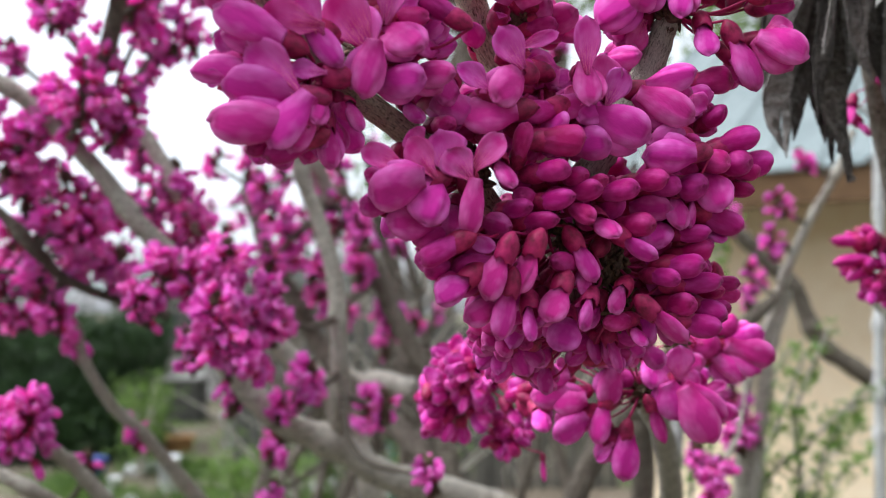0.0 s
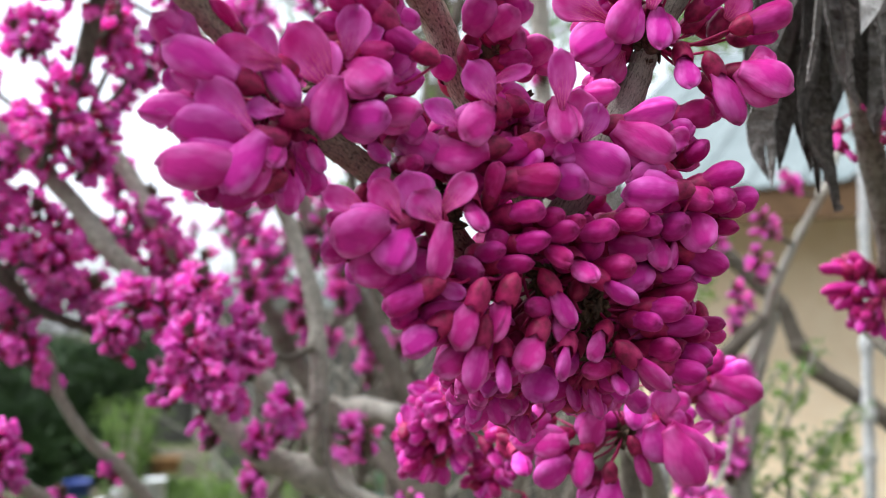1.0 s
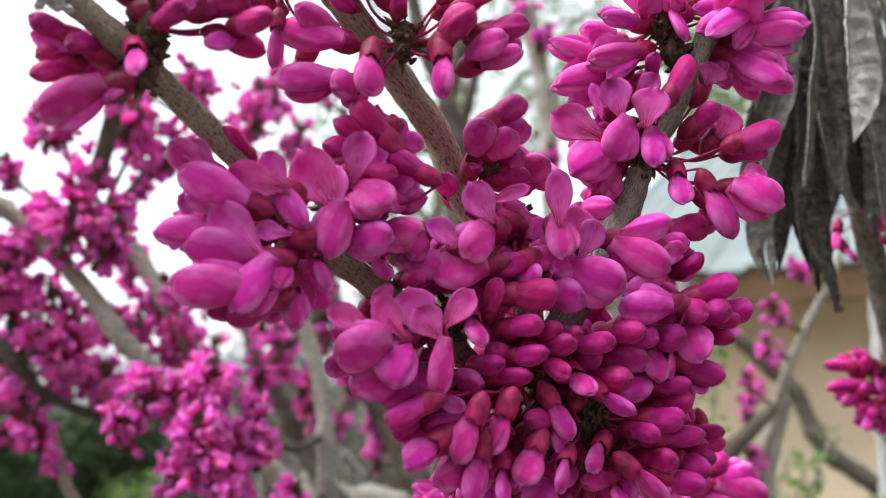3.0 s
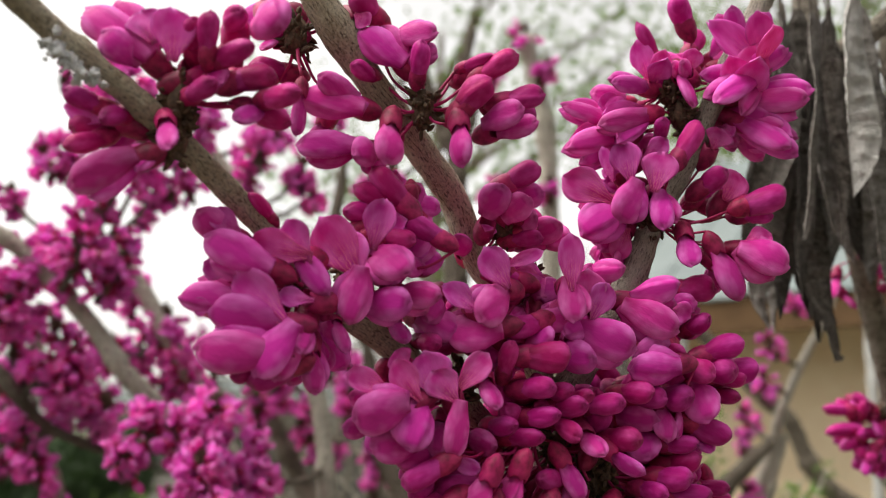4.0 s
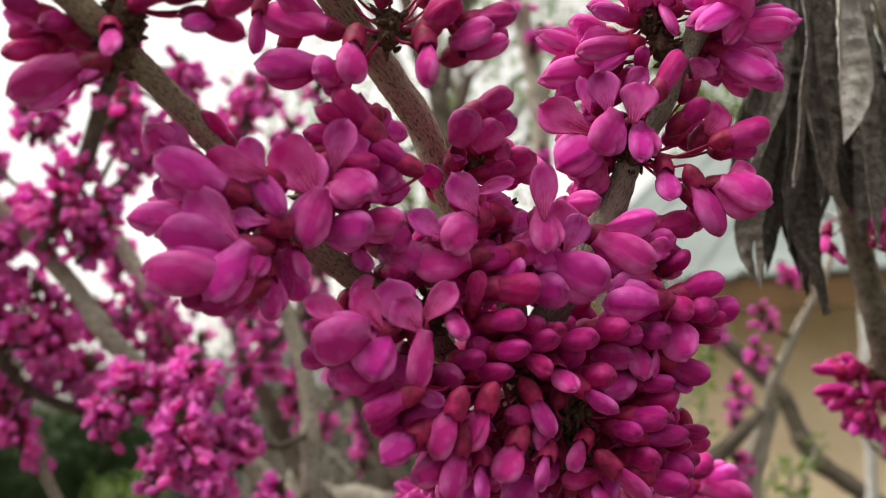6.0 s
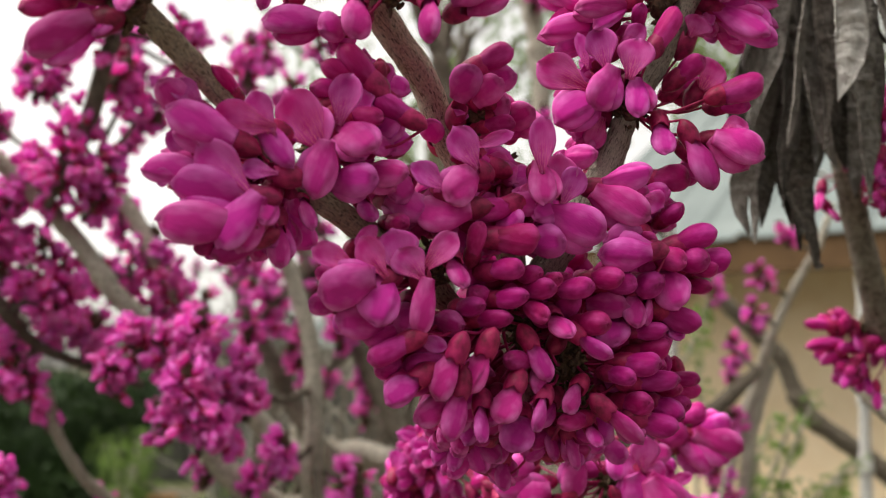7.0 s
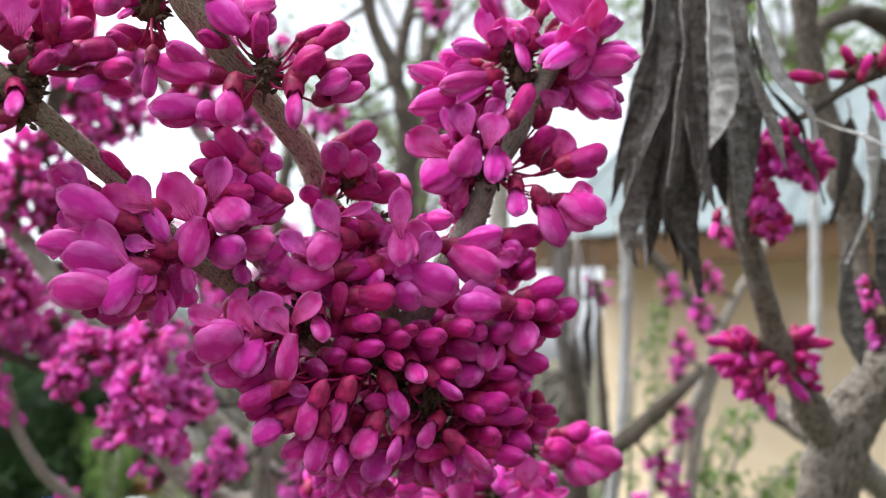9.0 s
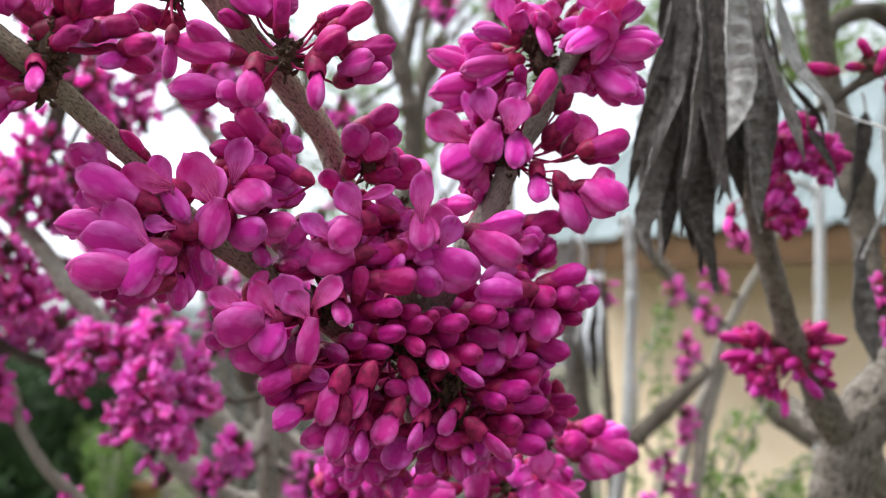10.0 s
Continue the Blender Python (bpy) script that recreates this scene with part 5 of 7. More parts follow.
for pts in (b_left[:-1], b_mid[:-3], b_right[:-3]):
    BOUGHS.extend(mm(q[:3]) for q in spline(pts, 4))

# white fluffy web caught on the underside of the left limb
def web(p, q, count):
    g = random.Random(9)
    ob = tagged(put("web_tuft", None, Matrix.Translation(mm(p))), "white fluffy cobweb tuft stuck to the branch", "web")
    a, b = mm(p), mm(q)
    for k in range(count):
        bm = bmesh.new()
        bmesh.ops.create_icosphere(bm, subdivisions=2, radius=1)
        c = a.lerp(b, g.random()) + Vector((g.gauss(0, 0.0011), g.gauss(0, 0.0008), g.gauss(0, 0.0011)))
        s = g.uniform(0.0004, 0.0011)
        for v in bm.verts:
            v.co = c + v.co * s * (1 + 1.1 * noise.noise(v.co * 3.1 + Vector((k, 0, 0)))) * Vector((1, 0.5, 1.1)).length * 0.55
        part("fluff", bm, FROTH, ob).matrix_basis = Matrix()


web(WEB_A, WEB_B, 60)

LIGHT, DULL = "pale grey redbud branch with smooth bark", "brown-grey redbud branch among the flowers"
for pts in (FAR_L1, FAR_L3, FAR_L5, FAR_L6, FAR_L7, FAR_M3, FAR_M1, FAR_R2, FAR_R11, FAR_R10, FAR_R5, FAR_M8, FAR_M7):
    branch(pts, GREYBARK, LIGHT)
for pts in (FAR_L2, FAR_L4, FAR_M2, FAR_M4, FAR_M5, FAR_M6, FAR_M9, FAR_R1, FAR_R3, FAR_R6, FAR_R7, FAR_R8, FAR_R9, FAR_T1, FAR_T2):
    branch(pts, DARKBARK, DULL)

for pts in (PALE_STEM, PALE_FORK, FAR_R4):
    branch(pts, PALEBARK, "whitish slender stem before the ochre wall")

stem = tagged(put("trunk", None, Matrix.Translation(mm(FAR_TRUNK[0][:3]))), "thick rough grey-brown redbud trunk with forking limbs", "trunk")
for key, pts in (("bole", FAR_TRUNK), ("pod_limb", FAR_POD_BRANCH), ("limb", FAR_FORK_L), ("limb", FAR_POD_FORK)):
    put(key, tube(pts, TRUNKBARK, 2.5, 30, 0.24 if key == "bole" else 0.13, 0.4, key), Matrix(), stem)
branch(FAR_TWIG_R, DARKBARK, "thin red-brown twig with a few buds", 3, 10)


def thicket(count, x0, x1, y0, y1, seed):
    """Grey stems of the shrub's further side, rising from the soil and forking."""
    g = random.Random(seed)
    for k in range(count):
        x, y = g.uniform(x0, x1), g.uniform(y0, y1)
        lean, r = g.uniform(-0.35, 0.35), g.uniform(3, 7.5)
        q = [(x - lean * 900, y + g.uniform(-80, 80), -1560, r * 1.5), (x - lean * 420, y + g.uniform(-60, 60), -800, r * 1.2)]
        for z in (-480, -320, -190, -90, 10, 110, 210):
            q.append((x + lean * z * 0.9 + g.gauss(0, 14), y + g.gauss(0, 20), z + g.uniform(-20, 20), r * (0.75 - z * 0.0022)))
        q.append((x + lean * 320, y, 330, r * 0.2))
        ob = branch(q, g.choice((DARKBARK, DARKBARK, DARKBARK)), "grey upright redbud stem in the thicket behind", 25, 9, "stems of the thicket", "stem")
        for m in range(8):
            a = q[2 + (m * 2 + k) % 6][:3]
            t = (a[0] + g.uniform(-220, 220), a[1] + g.uniform(-120, 120), a[2] + g.uniform(60, 170))
            c = ((a[0] + t[0]) / 2 + g.uniform(-30, 30), (a[1] + t[1]) / 2, (a[2] + t[2]) / 2 + 20)
            ANCHORS.extend((mm(a), mm(c), mm(t)))
            put("twig", tube([(*a, r * 0.4), (*c, r * 0.28), (*t, r * 0.12)], GREYBARK, 25, 7, 0.1, 0.2, "twig"), Matrix(), ob)


thicket(13, -150, 210, 900, 1700, 21)
thicket(7, -520, -160, 1500, 2400, 33)


def leafy_twig(pts, seed):
    ob = branch(pts, GREYBARK, "thin grey twig with opening green leaf buds", 6, 7, "budding twigs", "budding_twig")
    g = random.Random(seed)
    line = spline(pts, 6)
    spots = []
    top = [q for q in line if q[2] > -420]
    for k in range(85):
        q = mm(top[int(len(top) * g.uniform(0.0, 0.999))][:3])
        for m in range(g.randint(2, 4)):
            spots.append(q + Vector((g.gauss(0, 1), g.gauss(0, 1), g.gauss(0, 1))) * 0.007)
    put("leaves", leaves(spots, 0.0095, SPRING, seed, "leaves"), Matrix(), ob)


for k, pts in enumerate(LEAFY):
    leafy_twig(pts, k + 60)


# ---- dry pods ----
pod([(155.2, 295.7, 179.6), (154.4, 297.1, 159.4), (154.9, 298.2, 143.8), (156.4, 299.1, 130.6), (154, 300.1, 116.1), (150.5, 300.9, 105.3)], 11.9, 1.0, 0)
pod([(166.8, 292.9, 176.4), (169, 294.5, 154.2), (175, 295.7, 136.7), (183.3, 296.5, 124.8), (188.2, 297, 118.3), (189.5, 297.7, 107.4)], 7.4, 0.9, 50)
pod([(182.9, 351.9, 171.4), (184, 354.1, 140.4), (183, 355.5, 119.8), (183.5, 356.8, 101.9), (182.5, 358.1, 82.8)], 12.8, 0.3, 10)
pod([(149.9, 332.3, 193.8), (147.6, 334.7, 159.1), (147, 337.1, 124.6), (150.6, 339.3, 93), (155.6, 341, 68.9), (159.8, 342.3, 50.2)], 13.7, 0.15, 10)
pod([(143.4, 328, 169), (140.4, 330.1, 139.8), (135.3, 332.1, 110.8), (129.2, 333.6, 89.1), (126.4, 334.6, 74.8), (130.4, 335.6, 61.1)], 11.5, 0.4, -12)
pod([(139.3, 321.2, 181), (133.5, 323.7, 145), (126.1, 325.5, 118.7), (121.5, 326.7, 102.1), (117.4, 327.7, 86.7)], 9.0, 0.15, 30)
pod([(149.6, 318.1, 182.4), (150.7, 320.4, 149.1), (151.2, 322, 125.5), (154.1, 323.5, 104.5), (160.3, 324.8, 85.4)], 10.8, 0.4, 15)
pod([(144, 335.9, 141.7), (142.2, 337.8, 114.7), (139.4, 339.7, 87.9), (136.6, 341.2, 66.1)], 10.7, 0.08, -15)
pod([(134.5, 312.2, 179.4), (133.4, 313.6, 160.7), (128.9, 314.7, 144.3), (124.4, 315.6, 131.4), (122.6, 316.3, 122.1)], 5.4, 0.4, 25)
pod([(163.6, 296.7, 143.5), (169.6, 297.9, 127.1), (175.6, 298.9, 111.8), (180, 299.9, 97.2)], 5.2, 0.5, 30)
pod([(191.9, 307.3, 121.7), (203.7, 307.6, 116.7), (215, 307.8, 113.3), (230.9, 308.3, 106.2)], 4.5, 0.9, 55)
pod([(159.6, 328.2, 187.2), (161.2, 331, 148.1), (163.7, 333.3, 114.2), (168.1, 335.1, 88.7)], 11.1, 0.1, 0)
pod([(198.1, 337.4, 120.8), (204.2, 338.1, 111.2), (209.1, 338.7, 102.7), (212.8, 339.5, 91.3)], 5.4, 0.1, 40)
pod([(252.5, 373.5, 142.1), (253.4, 375.4, 115.1), (251.7, 376.5, 98.9), (246.7, 377.6, 84.1), (239.9, 378.5, 70.1)], 8.1, 0.85, 30)
pod([(249.7, 388.4, 143.3), (246.8, 390, 120.9), (243.6, 391, 106.9), (238.5, 392.1, 91.5)], 8.3, 0.1, 20)
pod([(261.3, 415.1, 85.1), (259.4, 416.5, 64.7), (261.1, 417.7, 47.4), (265.7, 419.5, 21.5)], 12.8, 0.25, 10)
pod([(269, 397.2, 125.8), (270.6, 399.2, 97.5), (268.7, 401.1, 69.3), (271.4, 402.7, 46.9)], 11.3, 0.2, 0)
pod([(136.3, 340, 191.7), (142.2, 341.7, 166.6), (146.1, 343.8, 136.6), (145.8, 345.9, 106.6)], 9.0, 0.1, 30)
pod([(155.5, 327, 184), (150.8, 329.5, 147.3), (151.1, 331.4, 120.7), (148.8, 333.1, 96.7)], 9.6, 0.2, 35)
pod([(136.1, 317.9, 184.5), (139.8, 319.7, 158.4), (137.1, 321.6, 132.3), (130.6, 322.9, 113.3), (125.6, 324.2, 94.5)], 6.8, 0.3, 20)
pod([(150.1, 306.2, 179.6), (149.2, 308, 154.2), (151.1, 309.6, 131.4), (153, 311.2, 108.7), (150.4, 312.4, 90.5)], 7.5, 0.1, 25)
pod([(144.1, 309.1, 180.7), (145.1, 310.9, 155.2), (143.4, 312.5, 132.1), (141.2, 313.8, 113.7), (137.6, 315.3, 93.1)], 7.6, 0.4, 20)
pod([(159.1, 319.7, 158.8), (160.6, 321.4, 135.2), (159.3, 323, 111.6), (161.2, 324.1, 95.2)], 9.4, 0.05, -20)
pod([(169.2, 320.6, 189), (170.2, 322.6, 160.2), (174.5, 324.3, 136.4), (177.4, 325.8, 115.1), (175.9, 327.1, 96.1)], 9.5, 0.4, -15)
pod([(134.4, 325.2, 187.7), (133.6, 327.1, 160.9), (136.6, 328.4, 141.7), (134.8, 329.9, 120), (129.2, 330.9, 105.5)], 6.0, 0.2, 30)
pod([(141.8, 321.7, 130), (142.8, 323.4, 106.6), (140.6, 324.7, 87.8), (139.3, 325.8, 71.5)], 7.0, 0.2, 40)
pod([(174.1, 316.7, 158.1), (179.3, 318.1, 139.4), (188.7, 318.9, 127.9), (195.2, 319.5, 118.7), (197.1, 320.5, 104.7)], 4.7, 0.15, 60)
pod([(155.8, 342.2, 116.1), (154.4, 343.6, 96.3), (157.4, 345, 76.8), (156, 346, 62.1)], 7.4, 0.2, 50)
pod([(165.5, 312.7, 151.6), (173.6, 313.8, 135.5), (180.6, 314.4, 126.4), (186.4, 314.8, 120.8)], 4.1, 0.2, 50)
pod([(184.8, 847, 143.6), (183.1, 850.6, 92.6), (190.4, 853.8, 47.6), (201, 856.1, 14.1)], 14.7, 0.4, 10)
pod([(201.5, 832.5, 136.4), (205.4, 836.4, 80.7), (203.5, 839.1, 41.9), (207.4, 842.6, -7.6)], 12.3, 0.2, 40)
pod([(175.8, 862.8, 133.9), (179.9, 866.8, 76.4), (185, 870, 30.7), (184.3, 872.4, -3.5)], 15.0, 0.5, -20)
pod([(192.5, 838.8, 154.1), (195.3, 841.9, 109.1), (192.3, 845.1, 64.2), (187, 847, 36.2)], 12.4, 0.8, 30)
pod([(211.7, 832.9, 131), (209.7, 835.2, 97.5), (214.5, 837.6, 64.2), (212.6, 839.9, 31)], 10.0, 0.3, 60)

pod([(164.7, 312, 150), (166.7, 314, 110.6), (168.8, 316, 92.3), (168.6, 318, 72)], 11.2, 0.4, 5)
g = random.Random(41)
for x, low, w in ((132, 84, 9), (140, 62, 10), (147, 66, 12), (153, 58, 11), (160, 72, 12), (167, 90, 10)):
    y = 350 + g.uniform(-4, 8)
    pod([(152 + (x - 150) * 0.35, y - 8, 188), (151 + (x - 150) * 0.6, y - 5, 150), (x + g.uniform(-2, 2), y - 2, 112), (x + g.uniform(-4, 4), y, low)], w, g.choice((0.05, 0.1, 0.4)), g.uniform(-40, 40))

# ---- flower clumps further back ----
clump((-153.5, 760.0, 105.1), 24, 12)
clump((-115.5, 800.0, 128.8), 24, 12)
clump((-87.1, 780.0, 82.6), 26, 14)
clump((-141.2, 790.0, 60.8), 24, 12)
clump((-75.5, 820.0, 42.1), 25, 13)
clump((-106.6, 800.0, 5.3), 22, 11)
clump((-50.9, 850.0, -5.1), 24, 12)
clump((-192.3, 640.0, 92.1), 24, 15)
clump((-220.4, 660.0, 79.2), 25, 16)
clump((-180.8, 650.0, 62.2), 22, 13)
clump((-276.9, 600.0, 132.0), 22, 14)
clump((-205.5, 680.0, 51.1), 24, 14)
clump((-331.6, 740, 104.3), 26, 14)
clump((-285.9, 745, 80.3), 27, 14)
clump((-318.6, 735, 55.1), 28, 15)
clump((-254.1, 740, 125.6), 24, 12)
clump((-335.8, 740, 20.7), 26, 13)
clump((-273.6, 745, 36.3), 25, 13)
clump((-186.7, 760, 57.3), 24, 12)
clump((-151.6, 770, 38.3), 22, 11)
clump((-112.5, 780, 39.0), 20, 9)
clump((-220.6, 549.8, 137.1), 37, 46)
clump((-254.5, 562.5, 127.3), 25, 22)
clump((-204.4, 555.6, 118.4), 22, 18)
clump((-271.2, 616.5, 215), 22, 16)
clump((-208.5, 587, 206.6), 17, 12)
clump((-213, 661.7, 213.1), 28, 22)
clump((-223.8, 663.9, 183), 17, 10)
clump((-283.6, 579.1, 104.5), 26, 22)
clump((-292.3, 610.6, 84.4), 24, 18)
clump((-250.6, 596.5, 70.9), 36, 34)
clump((-294.2, 642.3, 61.8), 25, 16)
clump((-230.3, 641.4, 74.2), 21, 14)
clump((-200.1, 686.3, 77.1), 21, 14)
clump((-255.1, 628.7, 40.3), 24, 18)
clump((-233, 629.4, 30.3), 20, 14)
clump((-327.2, 673.3, 47.5), 26, 16)
clump((-280.5, 614.8, 23.7), 18, 12)
clump((-272.6, 616.5, 0.2), 22, 16)
clump((-322.1, 661.3, 4.4), 25, 16)
clump((-265.3, 648.6, -28.6), 10, 6)
clump((-124.6, 515.2, -13.5), 30, 36)
clump((-146.8, 517.6, 17), 18, 16)
clump((-99.8, 526, 4), 16, 13)
clump((-164.9, 517.1, 23.2), 17, 18)
clump((-174, 511, 3.4), 15, 14)
clump((-126.9, 516.9, 26.5), 20, 22)
clump((-126.5, 504.2, -6.3), 22, 26)
clump((-101.9, 526.7, -6.5), 17, 14)
clump((-144.6, 512.8, -22.6), 14, 11)
clump((-112, 528.4, -29.9), 13, 10)
clump((-88.8, 574.7, -47), 20, 18)
clump((-104.2, 590.8, -63.2), 15, 10)
clump((-59.1, 696.9, -74.5), 20, 14)
clump((-253.2, 546, -66.9), 25, 30)
clump((-234.5, 683.3, -94.4), 14, 8)
clump((-127.6, 684, -105.2), 15, 9)
clump((-259.1, 654.5, -112.8), 12, 6)
clump((-163.1, 835.9, 88.6), 27, 14)
clump((-141.6, 837.9, 59.1), 23, 10)
clump((-69, 746.8, 71.9), 17, 8)
clump((-59.8, 904.6, -34.1), 17, 7)
clump((-29.1, 933.1, -11.6), 14, 5)
clump((-141.4, 605.7, -61), 11, 7)
clump((-7.4, 487.5, -90.1), 12, 10)
clump((-157.8, 862.4, 138.9), 22, 8)
clump((-191.2, 862, 144.4), 22, 8)
clump((-191.3, 687.7, 57.4), 13, 8)
clump((-131.1, 686.6, -141.7), 16, 9)
clump((-329.4, 663.1, 193.7), 17, 10)
clump((-315.8, 591.6, 141.6), 31, 20)
clump((-339.6, 629.6, 28.3), 36, 20)
clump((-114.6, 966.5, 155.6), 22, 8)
clump((-150.2, 1045.5, 100.7), 20, 6)
clump((-96.6, 1049.3, 47.2), 23, 7)
clump((-56.3, 1046.9, 80.6), 20, 6)
clump((-180.5, 899.4, 40.4), 20, 7)
clump((-116.7, 1053, -6.4), 20, 6)
clump((-232.2, 891.8, 149.4), 20, 7)
clump((-152, 976.9, 6.5), 21, 7)
clump((-160.2, 1138.3, 63.5), 19, 6)
clump((-400.7, 1521.2, 178.9), 21, 6)
clump((-120.5, 1436.7, 97.7), 23, 6)
clump((-360.5, 1582.4, 163.6), 21, 6)
clump((-362.4, 1456.4, 30.1), 19, 6)
clump((-187.7, 1059.4, 117.7), 19, 6)
clump((-276.5, 1112.7, -0.4), 18, 6)
clump((-8.3, 1308.8, -8.7), 18, 6)
clump((-264.8, 1147.3, 150.5), 19, 6)
clump((-127.3, 1528.6, 288.9), 21, 6)
clump((-213.2, 1328.2, 143.3), 21, 6)
clump((-268.4, 1617.1, 313), 28, 6)
clump((-11.4, 1273.3, 69.4), 19, 6)
clump((-99.9, 1183.6, 61.5), 16, 6)
clump((-229.4, 1345, 118.3), 24, 6)
clump((-351.4, 1366.4, 27.4), 21, 6)
clump((184.3, 609.3, -112.6), 18, 16)
clump((209.6, 637.8, -90.1), 15, 11)
clump((172.8, 608.3, -97.3), 11, 8)
clump((341.5, 894.6, 109.2), 18, 7)
clump((334, 897.4, 67.9), 20, 8)
clump((313.9, 899.8, 34.7), 20, 8)
clump((311, 901.6, 8.9), 15, 6)
clump((365.6, 891.6, 152.2), 17, 6)
clump((-203.3, 525.4, 228.3), 29, 30)
clump((-156.2, 556.1, 219.1), 22, 18)
clump((-116.6, 735.1, 239.3), 20, 9)
clump((-63.9, 809.9, 245.3), 19, 8)
clump((-166.5, 877.4, 354.4), 21, 8)
clump((58.8, 883.5, 267.1), 18, 6)
clump((-139.3, 674.3, 249.1), 32, 20)
clump((-106.2, 736.5, 219.6), 18, 8)
clump((-154, 705.3, 234.9), 23, 12)
clump((-210.3, 602.9, 194.9), 22, 14)
clump((-299.8, 645.6, 228.3), 15, 8)
clump((-286.5, 641.6, 286.2), 12, 6)
clump((93, 872.1, 430.7), 24, 10)
clump((110.3, 860, 388.8), 21, 9)
clump((49.3, 728.6, 332.4), 15, 6)
clump((-103.1, 805.3, 310.8), 22, 8)
clump((116.7, 868.7, 263.8), 17, 6)
clump((-142.9, 762, 284), 20, 8)
clump((355.2, 1090, 109.7), 22, 6)
clump((306.6, 890.1, -42.7), 21, 8)
clump((288.1, 893.5, -90.1), 24, 12)
clump((318.7, 925.8, -122.1), 24, 9)
clump((285.9, 446.8, 61.4), 12, 9)
clump((292, 448.3, 39.9), 9, 6)
clump((-223.1, 644, 251.8), 27, 14)
clump((-200.9, 676.6, 215.9), 23, 10)
clump((-38.7, 705.8, 227.7), 19, 8)
clump((-241.3, 597.1, 62.3), 24, 14)
clump((-39.7, 606, -64.7), 14, 8)
clump((220.3, 865.9, 88.6), 17, 6)
clump((41.7, 758.1, 341), 16, 6)

# ---- the near flowers ----
c = cluster('left', [(-29.5, 196.6, 56), (-18.8, 200.8, 56.9)])
bud(c, (-11.9, 195.9, 66.7), (-3.3, 190.8, 64.5), 5.1)
bud(c, (2.9, 193.6, 65.3), (-5.8, 193.2, 70.1), 5.2)
bud(c, (-5.5, 192.8, 72.8), (-13.3, 192.2, 81.8), 6.5)
bud(c, (-9.4, 194.1, 73.3), (-17.2, 191.3, 77.3), 5.2)
bud(c, (-12.8, 195.9, 70.7), (-19, 189.8, 71.3), 5.1)
bud(c, (-26, 183.6, 45.1), (-25.9, 176.8, 37.9), 5.8)
bud(c, (-35.1, 186.1, 36.8), (-40, 180.1, 32.6), 4.5)
bud(c, (-27, 181.5, 35.6), (-36.9, 181.7, 31.5), 5.0)
bud(c, (-25.3, 188.4, 39.5), (-23.6, 185.3, 30), 5.1)
bud(c, (-25.7, 191.6, 41.2), (-25.6, 184.8, 34.3), 4.3)
bud(c, (-21.6, 197.3, 47.1), (-17.8, 191.4, 39.3), 3.8)
bud(c, (-35, 187.5, 68.2), (-39.1, 182.2, 72.9), 3.4)
bud(c, (-8.5, 201.3, 47.8), (-5.1, 194.2, 41.8), 4.5)
f = flower(c, (-40.9, 182.8, 62), (-47.2, 177.4, 67.9))
petal(f, 'keel', (-42.2, 182, 61.4), (-48.6, 176.9, 67.5), 7.3)
petal(f, 'wing', (-39.6, 178.4, 62.2), (-45.7, 177.9, 68.4), 5.3)
f = flower(c, (-32.3, 179.4, 55.4), (-46.5, 176.3, 61.7))
petal(f, 'keel', (-32.3, 176.8, 55.3), (-46.5, 176.3, 61.7), 8.4)
f = flower(c, (-26.1, 182.5, 58.6), (-30.1, 179.1, 59.4))
petal(f, 'wing', (-24.4, 178.9, 58.5), (-38.4, 178.7, 61.3), 8.3)
petal(f, 'wing', (-24.8, 179.5, 56.7), (-30.9, 178.9, 66.3), 7.4)
petal(f, 'keel', (-29.1, 181.4, 60), (-20.9, 179.6, 50.6), 6.0)
f = flower(c, (-15, 189, 54.2), (-15.5, 184.5, 56.9))
petal(f, 'wing', (-15.5, 184.8, 55.3), (-23.9, 183.9, 67.7), 11.0)
petal(f, 'wing', (-15.7, 184.8, 52.9), (-17.2, 183.9, 65.7), 8.5)
petal(f, 'keel', (-14.5, 182.7, 57.1), (-17, 183.5, 44.7), 7.4)
petal(f, 'keel', (-14.4, 193.4, 50.7), (-3.9, 186.6, 49.6), 8.3)
f = flower(c, (-13.1, 192.2, 62.1), (-7, 186, 64.7))
petal(f, 'wing', (-12.4, 186.6, 61.4), (-9.7, 185.8, 73.1), 7.3)
petal(f, 'keel', (-13.7, 192.7, 62.4), (-4.3, 186.2, 56.3), 9.5)
f = flower(c, (-8.1, 200, 53.7), (2.6, 191.4, 52.1))
petal(f, 'keel', (-8.1, 197.4, 53.5), (2.6, 191.4, 52.1), 6.8)
f = flower(c, (-39.1, 181.8, 49.2), (-51.9, 179.1, 49.5))
petal(f, 'keel', (-39.1, 179.2, 49), (-51.9, 179.1, 49.5), 6.6)
f = flower(c, (-41.2, 182, 54.3), (-47.3, 179.2, 56.6))
petal(f, 'wing', (-41.2, 179.4, 54.1), (-47.3, 179.2, 56.6), 5.6)
f = flower(c, (-44, 180.4, 47.2), (-49, 177.8, 47.7))
petal(f, 'wing', (-44, 177.8, 47), (-49, 177.8, 47.7), 3.9)
f = flower(c, (-28.3, 180.2, 44.1), (-40.3, 177.5, 44.8))
petal(f, 'wing', (-28.7, 177.5, 43.6), (-40.4, 176.7, 54.5), 9.4)
petal(f, 'keel', (-29.3, 178.5, 44), (-45.4, 178.3, 46.7), 8.5)
petal(f, 'keel', (-27, 176.8, 44.1), (-35, 177.6, 33.3), 8.0)
f = flower(c, (-30.3, 179.7, 37.9), (-47.4, 177.1, 38.5))
petal(f, 'keel', (-30.3, 177.1, 37.7), (-47.4, 177.1, 38.5), 9.3)
